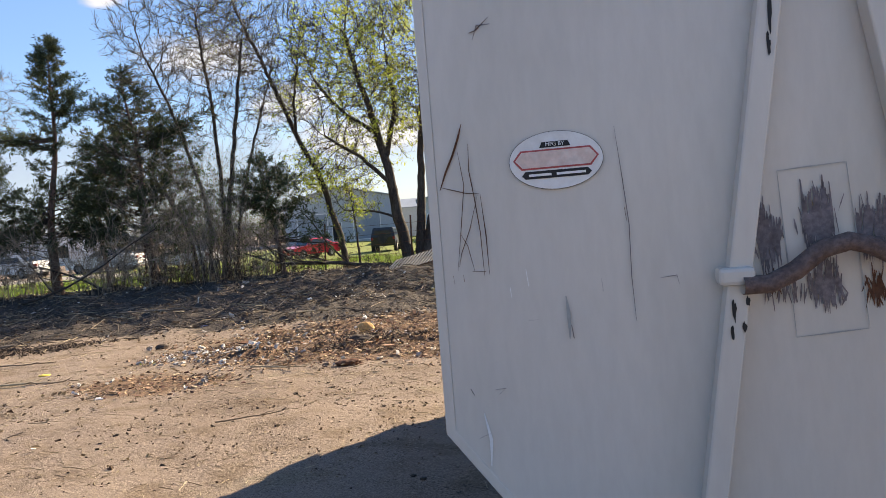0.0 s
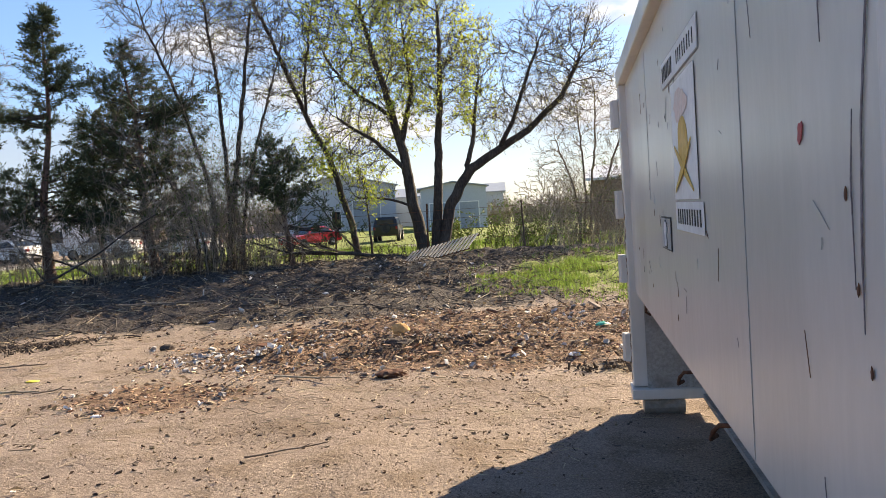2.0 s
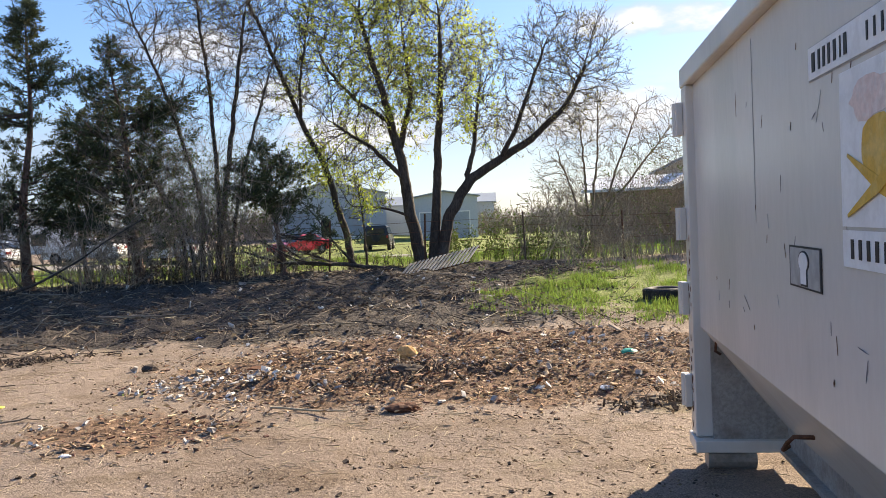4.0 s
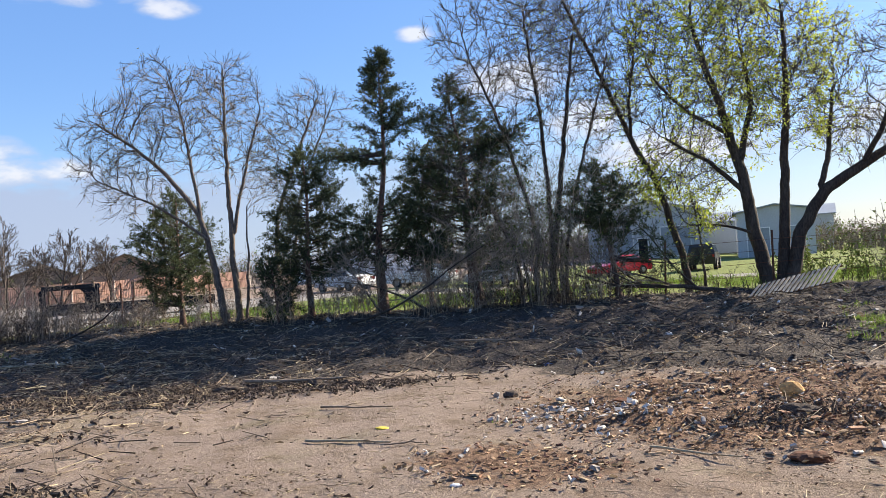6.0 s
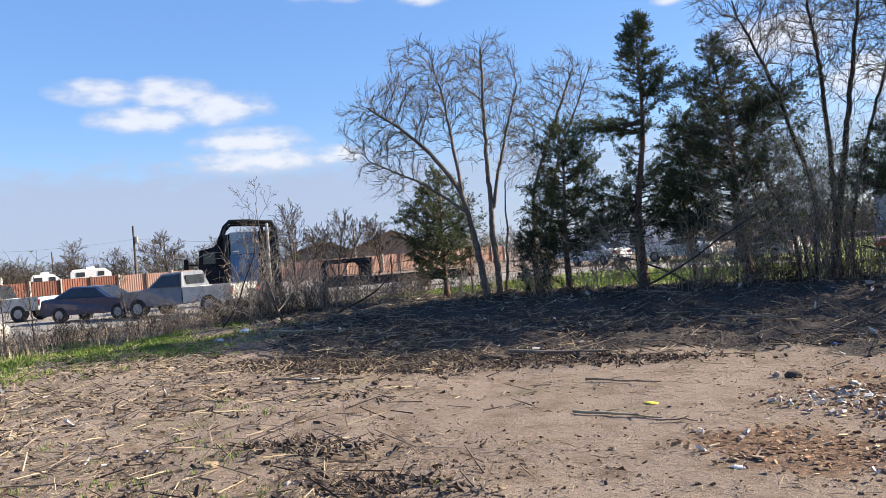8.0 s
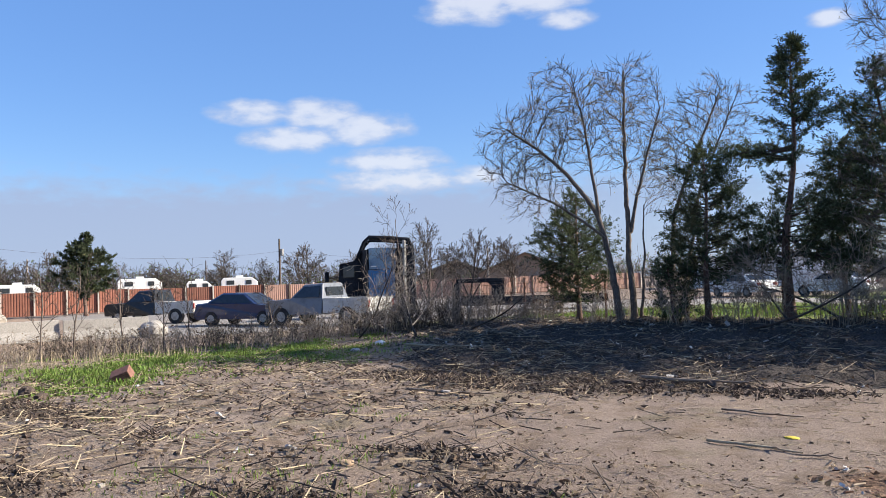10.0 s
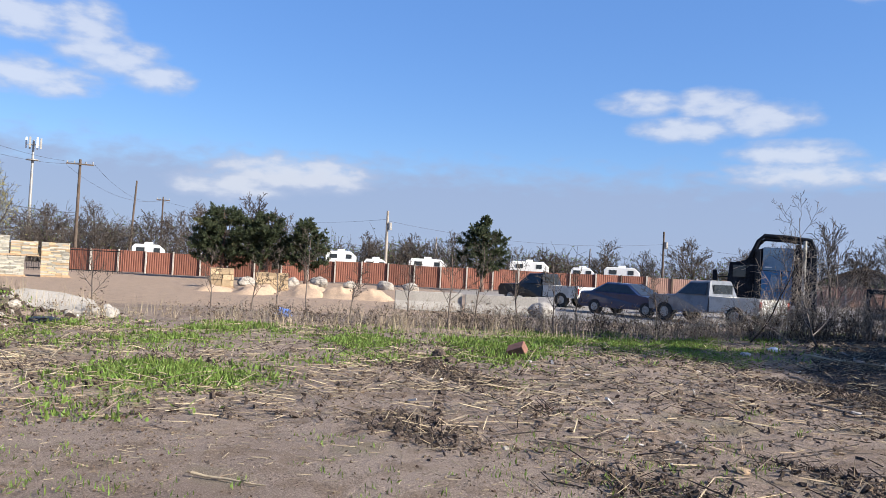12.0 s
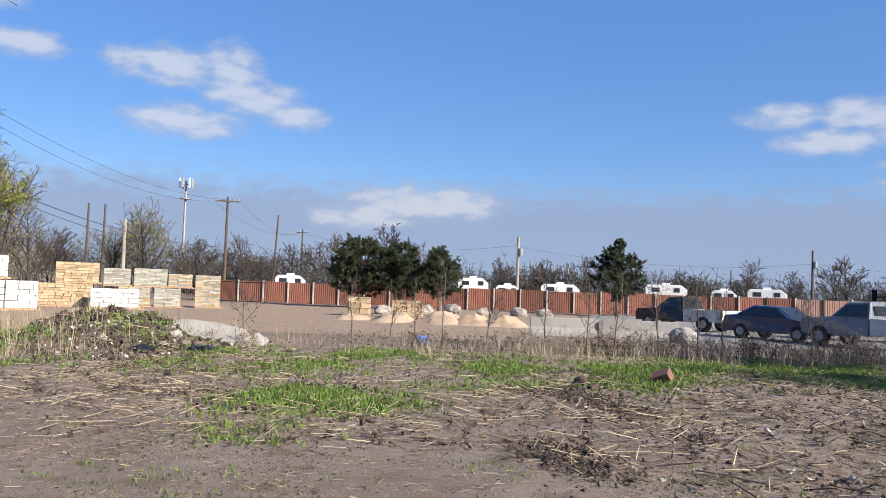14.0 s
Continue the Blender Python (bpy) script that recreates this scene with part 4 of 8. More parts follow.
    # bare twin-stemmed tree
    crowned_tree("hackberry_tree", "bare twin-stemmed tree with a fan of fine twigs", "tree", -46.6, 21.0,
        [([(-0.3, 0, 0), (-0.45, 0, 1.6), (-0.82, 0, 3.0), (-1.4, 0, 3.8), (-2.06, 0, 4.5), (-3.0, 0, 5.2)], 0.10, 0.025, True), ([(0, 0.1, 0), (-0.02, 0.1, 2.0), (-0.07, 0.1, 4.0), (0.0, 0.1, 6.5)], 0.09, 0.025, True),
         ([(-0.75, 0, 2.7), (-1.0, 0.2, 4.4), (-1.4, 0.2, 6.2)], 0.05, 0.02, False), ([(0.0, 0.1, 2.2), (0.45, 0, 3.9), (0.9, 0, 5.4)], 0.05, 0.02, False), ([(-0.55, 0, 2.1), (-1.8, -0.2, 3.1), (-3.1, -0.3, 3.7)], 0.04, 0.018, False),
         ([(0.2, 0.2, 0), (0.25, 0.2, 1.6), (0.3, 0.25, 3.0)], 0.045, 0.015, True)],
        [(-1.3, 0, 5.4, 1.6, 1.5, 1.4, 320), (-2.7, 0, 4.5, 1.2, 1.2, 1.2, 220), (0.1, 0.1, 5.3, 1.0, 1.1, 1.7, 230), (0.7, 0, 4.1, 0.8, 0.9, 1.5, 110), (-2.5, -0.1, 3.4, 1.0, 0.9, 0.6, 70)], M["bark_pale"], M["twig_grey"], 14, fill=2.0, up=0.2, leaves=
        [(0.10, 2, 0.05, 0.022, M["bud"], lambda p: p[:, 2] > 0, "budding")])
    crowned_tree("hackberry_tree", "bare grey tree standing behind the cedars", "tree", -42.6, 25.5,
        [([(-0.5, 0, 0), (-0.5, 0, 3.0), (0.2, 0, 5.2), (0.9, 0, 6.8)], 0.09, 0.025, True), ([(-0.2, 0, 0), (0.4, 0, 4.0), (1.4, 0, 6.4)], 0.07, 0.02, True)],
        [(0.8, 0, 6.0, 1.35, 1.2, 1.4, 230), (-0.4, 0, 5.0, 0.8, 0.8, 1.2, 80)], M["bark_pale"], M["twig_grey"], 15, fill=1.9, up=0.2)
    # many-stemmed bare shrub tree by the thicket
    crowned_tree("bare_shrub_tree", "bare many-stemmed pale shrub with spreading twigs", "shrub", 2.6, 25.0,
        [([(-0.55 + 0.12 * i, 0.1 * (i % 3), 0), (-0.6 + 0.26 * i, 0.1, 1.6), (x, 0.15, z)], 0.05, 0.018, True) for i, (x, z) in enumerate(((-1.3, 3.4), (-0.5, 4.4), (0.2, 4.7), (1.3, 4.6), (2.3, 3.9)))],
        [(0.1, 0, 3.7, 1.6, 1.2, 1.5, 240), (1.8, 0, 3.6, 1.3, 1.1, 1.2, 180), (-1.0, 0, 2.6, 0.8, 0.9, 1.2, 90)], M["bark_pale"], M["twig"], 16, sprigs=2, thick=0.022)
    # cedars
    cedar("tall cedar with bare lower trunk and tufted top", spot(-36.7, 20.3), 6.6,
          ((0.12, 0.9, 3), (0.24, 1.5, 22), (0.36, 1.3, 20), (0.44, 0.7, 6), (0.6, 0.75, 8), (0.68, 0.75, 18), (0.8, 0.52, 30), (0.92, 0.3, 36), (1.0, 0.06, 36)), 21, lean=(0.45, 0.1), bark_r=0.12,
          limbs=((4.1, 186, 1.8, 0.25, 0.9), (3.9, 178, 1.3, 0.4, 0.9), (4.7, 10, 0.95, 0.6, 0.8), (2.1, 190, 1.9, -0.5, 1.1), (2.0, 350, 1.5, -0.3, 1.1), (1.7, 5, 1.9, -0.1, 1.1)))
    cedar("dense dark cedar with a ragged cone of foliage", spot(-29.6, 20.6), 5.95,
          ((0.10, 1.2, 8), (0.25, 1.8, 24), (0.45, 1.7, 26), (0.65, 1.35, 26), (0.85, 0.7, 26), (1.0, 0.1, 24)), 22, lean=(-0.5, 0), bark_r=0.14,
          limbs=((4.2, 20, 1.5, 0.3, 1.0), (3.9, 340, 1.6, 0.4, 1.0), (2.6, 180, 1.9, -0.1, 1.0)))
    cedar("short bushy cedar with a dark rounded top", spot(-41.6, 20.4), 4.3,
          ((0.16, 0.5, 5), (0.3, 1.1, 26), (0.55, 1.05, 30), (0.8, 0.75, 28), (1.0, 0.2, 22)), 23, lean=(0.0, 0), bark_r=0.09, dry=0.25)
    cedar("low broad cedar at the row's end", spot(-50.3, 22.5), 3.5,
          ((0.08, 0.7, 10), (0.3, 1.35, 30), (0.6, 1.1, 30), (1.0, 0.25, 20)), 24, bark_r=0.08, dry=0.1)
    cedar("small leaning cedar with a sparse trunk", spot(-19.9, 19.4), 3.3,
          ((0.38, 0.6, 8), (0.55, 1.05, 30), (0.8, 0.85, 30), (1.0, 0.2, 22)), 25, lean=(-0.45, 0), bark_r=0.085, dry=0.05,
          limbs=((1.15, 0, 1.5, 0.15, 0.8), (2.0, 182, 1.2, 0.2, 0.9)))
    cedar("young dark cedar inside the tree row", spot(-44.2, 20.0), 1.6, ((0.05, 0.5, 16), (0.5, 0.5, 22), (1.0, 0.1, 22)), 26, bark_r=0.04, dry=0.1)
    cedar("browned thin cedar behind the row", spot(-33.2, 21.8), 4.4, ((0.3, 0.8, 7), (0.6, 0.9, 12), (1.0, 0.2, 16)), 27, bark_r=0.07, dry=0.6)


row_trees()


def tangle(name, label, at, wide, deep, tall, count, seed, mat="twig", arch=0.5, r=0.006, group="", turn=0.0, leaf=None, category="brush"):
    """A thicket of arching bare stems with side twigs: one uncountable mass."""
    gen = np.random.default_rng(seed)
    n = 6
    bx, by = (gen.random(count) - 0.5) * wide, (gen.random(count) - 0.5) * deep
    L = tall * (0.5 + 0.7 * gen.random(count))
    a = gen.random(count) * 6.283
    out = arch * (0.3 + gen.random(count))
    k = np.linspace(0, 1, n + 1)
    P = np.stack([bx[:, None] + np.cos(a)[:, None] * (out * L)[:, None] * k ** 1.6, by[:, None] + np.sin(a)[:, None] * (out * L)[:, None] * k ** 1.6,
                  L[:, None] * (k - 0.35 * out[:, None] * k ** 2.5)], -1)
    P += gen.normal(size=P.shape) * 0.035 * tall * k[None, :, None]
    rr = r * (1.25 - k)
    p, q = P[:, :-1].reshape(-1, 3), P[:, 1:].reshape(-1, 3)
    r0, r1 = np.tile(rr[:-1], count), np.tile(rr[1:], count)
    m = count * 9
    i, f = gen.integers(0, count, m), 0.25 + 0.75 * gen.random(m)
    j = np.minimum((f * n).astype(int), n - 1)
    b = P[i, j] + (P[i, j + 1] - P[i, j]) * (f * n - j)[:, None]
    d = gen.normal(size=(m, 3)) + np.array([0, 0, 0.5])
    e = b + d * tall * 0.09 * (0.5 + gen.random(m))[:, None]
    m2 = m
    d2 = gen.normal(size=(m2, 3)) * 0.8 + d
    f2 = b + (e - b) * gen.random(m2)[:, None]
    g2 = f2 + d2 * tall * 0.05
    V, F = weld([sticks(p, q, r0, r1), sticks(b, e, r * 0.55, r * 0.3), sticks(f2, g2, r * 0.4, r * 0.25)])
    root = solo(name, mesh_from(name, V, F, M[mat]), None, label, category, (at[0], at[1], z_at(*at) - 0.05), turn, group, "stuff")
    if leaf:
        cnt, ln, wd, lm = leaf
        pick = gen.integers(0, m, cnt)
        v, f = blades(e[pick] + gen.normal(size=(cnt, 3)) * 0.05, gen.normal(size=(cnt, 3)), ln * (0.6 + 0.8 * gen.random(cnt)), wd, 0.2, gen)
        part("dead_leaves", mesh_from("dead_leaves", v, f, M[lm]), None, root)
    return root


def row_brush():
    for az, d, w, tall, n, mat, s, leaf in ((-27.0, 19.4, 2.8, 4.3, 100, "twig", 1, (2200, 0.06, 0.03, "leaf_olive")), (-23.2, 19.4, 2.4, 3.4, 85, "twig", 2, (1500, 0.06, 0.03, "leaf_olive")),
                                      (-31.5, 19.6, 2.6, 2.4, 60, "twig", 3, None), (-33.5, 19.0, 2.8, 1.7, 60, "twig_pale", 4, None), (-39, 19.6, 3.0, 1.7, 60, "twig_pale", 5, (500, 0.05, 0.03, "litter")),
                                      (-44, 20.4, 3.0, 1.5, 60, "twig_pale", 6, (500, 0.05, 0.03, "litter")), (-18.5, 20.4, 2.2, 1.0, 45, "twig_dark", 7, None), (-13.5, 20.6, 2.4, 0.6, 40, "twig_dark", 8, None),
                                      (-21, 19.6, 2.5, 0.9, 50, "twig_dark", 9, (600, 0.06, 0.03, "litter")), (-26, 19.3, 3.4, 0.8, 70, "twig_dark", 10, (900, 0.06, 0.04, "litter")), (-29.5, 19.2, 2.6, 0.6, 60, "twig_dark", 30, (900, 0.06, 0.04, "litter")),
                                      (-48, 21.5, 3.0, 1.1, 60, "twig", 11, None), (-53, 23.0, 3.6, 1.0, 70, "twig", 12, (500, 0.05, 0.03, "litter")),
                                      (-4, 22.5, 4.5, 1.0, 60, "twig_dark", 13, (2600, 0.09, 0.05, "leaf_olive")), (1.0, 22.0, 3.6, 1.3, 90, "twig", 14, None), (4.4, 23.5, 4.0, 2.5, 100, "twig", 15, (700, 0.07, 0.04, "leaf_olive")),
                                      (8.3, 23.0, 5.0, 3.3, 130, "twig_pale", 16, (900, 0.07, 0.04, "leaf_olive")), (12.5, 23.5, 4.4, 2.7, 130, "twig_pale", 17, (900, 0.07, 0.04, "leaf_olive")), (7, 20.5, 3.0, 0.9, 45, "twig_pale", 18, None),
                                      (3.0, 18.5, 1.6, 1.2, 26, "straw", 19, None), (-57.5, 23.0, 3.0, 1.3, 80, "twig", 20, None), (-61.5, 23.5, 3.0, 1.5, 90, "twig", 21, None), (-64, 22.5, 2.6, 1.4, 70, "twig", 22, None)):
        tangle("brush", "tangled bare brush of thin arching stems", spot(az, d), w, 1.3, tall, n, 100 + s, mat, 0.45, 0.007, "brush along the tree row", az, leaf)


row_brush()

# ---- steel container ----
def paint_material():
    m = material("grey_white_enamel", (0.635, 0.60, 0.55), 0.27, vary=0.025, scale=1.3, fine=30, bump=0.06, depth=0.004, second=(0.52, 0.495, 0.445), spec=0.5, stretch=(1, 1, 0.25))
    return m


M["paint"] = paint_material()
BIN = thing("roll_off_container", "grey-white painted steel roll-off container, scratched and rusting, standing on earth", "container", (-0.475, 2.32, 0.0), 1.0)
LONG, WIDE, TOP, KNEE, FLOOR_Z = 4.74, 2.2, 2.31, 0.86, 0.28


def build_bin():
    inset = 0.46
    t = 0.03
    side = [(0.0, TOP), (t, TOP), (t, KNEE + 0.01), (inset + t, FLOOR_Z), (inset, FLOOR_Z - 0.01), (0.0, KNEE)]
    part("side_wall", prism(side, 0.0, LONG - 0.16, "y", 0.004), M["paint"], BIN)
    other = [(WIDE - a, b) for a, b in side]
    part("side_wall", prism(other, 0.0, LONG - 0.16, "y", 0.004), M["paint"], BIN)
    end = [(t, TOP), (WIDE - t, TOP), (WIDE - t, KNEE), (WIDE - inset - t, FLOOR_Z), (inset + t, FLOOR_Z), (t, KNEE)]
    part("end_wall", prism(end, 0.003, 0.035, "y", 0.003), M["paint"], BIN)
    part("rear_door", prism(end, LONG - 0.10, LONG - 0.06, "y", 0.003), M["paint"], BIN)
    part("floor_plate", boxes((inset, WIDE - inset, 0.04, LONG - 0.1, FLOOR_Z - 0.012, FLOOR_Z)), M["galv"], BIN)
    # top rail: square tube proud of the wall
    part("top_rail", boxes((-0.05, 0.06, -0.02, LONG + 0.02, TOP, TOP + 0.12), bevel=0.012), M["paint"], BIN)
    part("top_rail", boxes((WIDE - 0.06, WIDE + 0.05, -0.02, LONG + 0.02, TOP, TOP + 0.12), bevel=0.012), M["paint"], BIN)
    part("end_rail", boxes((0.06, WIDE - 0.06, -0.02, 0.09, TOP, TOP + 0.12), bevel=0.012), M["paint"], BIN)
    part("end_rail", boxes((0.06, WIDE - 0.06, LONG - 0.09, LONG + 0.02, TOP, TOP + 0.12), bevel=0.012), M["paint"], BIN)
    # corner post and gusset at the door end
    for x0, s in ((0.0, 1), (WIDE, -1)):
        part("corner_post", boxes((x0 - 0.045 * s, x0 + 0.09 * s, LONG - 0.16, LONG, 0.19, TOP - 0.003), bevel=0.008), M["paint"], BIN)
        gus = [(x0 + 0.05 * s, KNEE - 0.04), (x0 + 0.05 * s, 0.18), (x0 + (inset + 0.02) * s, 0.18), (x0 + (inset + 0.02) * s, FLOOR_Z)]
        # duller than the walls: stained steel, with its shade put into the grey
        part("gusset", prism(gus, LONG - 0.19, LONG - 0.165, "y"), M["galv"], BIN, "stained gusset plate, its grey deepened for shade")
        # added plate, not a seen part: keeps sun off the foot plate
        part("rear_plate", prism([(a, b) for a, b in gus], LONG - 0.055, LONG - 0.03, "y"), M["paint"], BIN)
        part("foot_plate", boxes((x0 - 0.06 * s, x0 + (inset + 0.05) * s, LONG - 0.24, LONG + 0.02, 0.115, 0.185), bevel=0.006), M["paint"], BIN)
        part("roller", cyls(((x0 + 0.02 * s, LONG - 0.11, 0.055), (x0 + 0.30 * s, LONG - 0.11, 0.055), 0.075), n=18), M["galv"], BIN, "dark steel ground roller")
        part("roller", cyls(((x0 + 0.42 * s, 0.4, 0.075), (x0 + 0.62 * s, 0.4, 0.075), 0.09), n=18), M["galv"], BIN, "dark steel ground roller")
        part("skid_rail", prism([(x0 + (inset + 0.0) * s, FLOOR_Z - 0.012), (x0 + (inset + 0.09) * s, FLOOR_Z - 0.012), (x0 + (inset + 0.09) * s, 0.12), (x0 + (inset - 0.05) * s, 0.12), (x0 + (inset - 0.05) * s, 0.15), (x0 + inset * s, 0.15)],
                                0.1, LONG - 0.25, "y"), M["galv"], BIN, "dull steel long skid rail")
    for z in (0.45, 1.02, 1.48, 2.12):
        part("hinge", cyls(((-0.075, LONG + 0.005, z - 0.10), (-0.075, LONG + 0.005, z + 0.10), 0.026), n=10), M["paint"], BIN)
        part("hinge_leaf", boxes((-0.085, -0.046, LONG - 0.06, LONG - 0.002, z - 0.10, z + 0.10), bevel=0.004), M["paint"], BIN)
    for y in (2.1, 3.1):
        part("tarp_hook", mesh_from("tarp_hook", *pipe([(0.20, y, 0.60), (0.12, y + 0.01, 0.60), (0.10, y + 0.03, 0.57), (0.10, y + 0.10, 0.52), (0.13, y + 0.12, 0.53)], 0.010, 8), M["rust"], True), None, BIN, "bent rusty tarp hook")
    part("tarp_hook", mesh_from("tarp_hook", *pipe([(0.09, 4.35, 0.86), (0.05, 4.36, 0.84), (0.05, 4.40, 0.74), (0.08, 4.42, 0.72)], 0.009, 8), M["rust"], True), None, BIN, "bent rusty tarp hook")
    # slanted bars of the lifting frame on the end wall
    def bar(xa, za, xb, zb, w, y0, y1):
        return prism([(xa, za), (xa + w, za), (xb + w, zb), (xb, zb)], y0, y1, "y", 0.006)
    part("lifting_frame", bar(0.965, 2.12, 0.665, 0.30, 0.062, -0.075, 0.0), M["paint"], BIN, "chipped pale slanted steel bar")
    part("lifting_frame", bar(1.195, 2.12, 1.495, 0.30, 0.062, -0.075, 0.0), M["paint"], BIN, "chipped pale slanted steel bar")
    part("frame_collar", boxes((0.80, 0.895, -0.095, -0.01, 1.262, 1.312), bevel=0.012), M["paint"], BIN, "welded pale collar on the bar")
    cable = [(0.86, -0.085, 1.262), (0.93, -0.08, 1.262), (1.00, -0.07, 1.292), (1.07, -0.07, 1.345), (1.14, -0.07, 1.362), (1.20, -0.07, 1.345), (1.27, -0.07, 1.30), (1.36, -0.07, 1.285), (1.46, -0.07, 1.28)]
    part("pull_cable", mesh_from("pull_cable", *pipe(cable, 0.026, 10), M["cable"], True), None, BIN, "thick brown rusty pull cable")


build_bin()


def on_end(shape, mat, name, y=-0.002, label=""):
    """A thin decal on the end wall: outline in x, z."""
    return part(name, prism(shape, y - 0.0015, y, "y"), M[mat], BIN, label)


def on_side(shape, mat, name, x=-0.002, label=""):
    return part(name, prism(shape, x - 0.0015, x, "x"), M[mat], BIN, label)


def blot(cx, cz, w, h, seed, n=26, rough=0.3):
    gen = np.random.default_rng(seed)
    a = np.linspace(0, 2 * math.pi, n, endpoint=False)
    k = 1 + rough * np.interp(np.arange(n), np.arange(0, n + 1, 2), gen.uniform(-1, 1, n // 2 + 1)) + rough * 0.5 * gen.uniform(-1, 1, n)
    return [(cx + w / 2 * math.cos(q) * f, cz + h / 2 * math.sin(q) * f) for q, f in zip(a, k)]


def streak(points, w):
    """A scratch: a thin strip along points, tapering at both ends."""
    p = np.array(points, float)
    d = np.gradient(p, axis=0)
    d /= np.linalg.norm(d, axis=1, keepdims=True) + 1e-9
    nrm = np.stack([-d[:, 1], d[:, 0]], 1)
    k = np.full(len(p), w / 2)
    k[0], k[-1] = w * 0.12, w * 0.12
    return [tuple(v) for v in p + nrm * k[:, None]] + [tuple(v) for v in (p - nrm * k[:, None])[::-1]]


def smear(cx, cz, w, h, n, mat, seed):
    """A rubbed mark: many short upright strokes, dense in the middle and frayed at its ends."""
    gen = np.random.default_rng(seed)
    bm = bmesh.new()
    for i in range(n):
        x = cx + w * 0.5 * np.clip(gen.normal(0, 0.45), -1, 1)
        half = h * 0.5 * math.sqrt(max(0.05, 1 - ((x - cx) / (w * 0.52)) ** 2)) * gen.uniform(0.55, 1.05)
        z = cz + gen.normal(0, 0.12) * h
        t, y, lean = gen.uniform(0.003, 0.008), -0.0022 - 0.00002 * i, gen.normal(0, 0.006)
        pts = [(x - t * 0.2 + lean, z + half), (x + t * 0.3 + lean, z + half * 0.96), (x + t / 2, z), (x + t * 0.2 - lean, z - half * 0.9), (x - t * 0.1 - lean, z - half), (x - t / 2, z)]
        bm.faces.new([bm.verts.new((a, y, b)) for a, b in pts])
    tagged(part("scorch_mark", bm, M[mat], BIN), kind="stuff")


def letters(text, size, mat, m, name="lettering", parent=None, squeeze=1.0):
    cu = bpy.data.curves.new(name, "FONT")
    cu.body, cu.size, cu.extrude = text, size, 0.0006
    cu.align_x, cu.align_y = "CENTER", "CENTER"
    tmp = bpy.data.objects.new("tmp_text", cu)
    scene.collection.objects.link(tmp)
    dg = bpy.context.evaluated_depsgraph_get()
    me = bpy.data.meshes.new_from_object(tmp.evaluated_get(dg))
    bpy.data.objects.remove(tmp)
    me.transform(m @ Matrix.Diagonal((squeeze, 1, 1, 1)))
    me.materials.clear()
    return part(name, me, M[mat], parent or BIN)


END_M = Matrix.Rotation(radians(90), 4, "X")            # letters upright on the end wall, facing -y
SIDE_M = Matrix.Rotation(radians(-90), 4, "Z") @ Matrix.Rotation(radians(90), 4, "X")   # upright on the side wall, facing -x


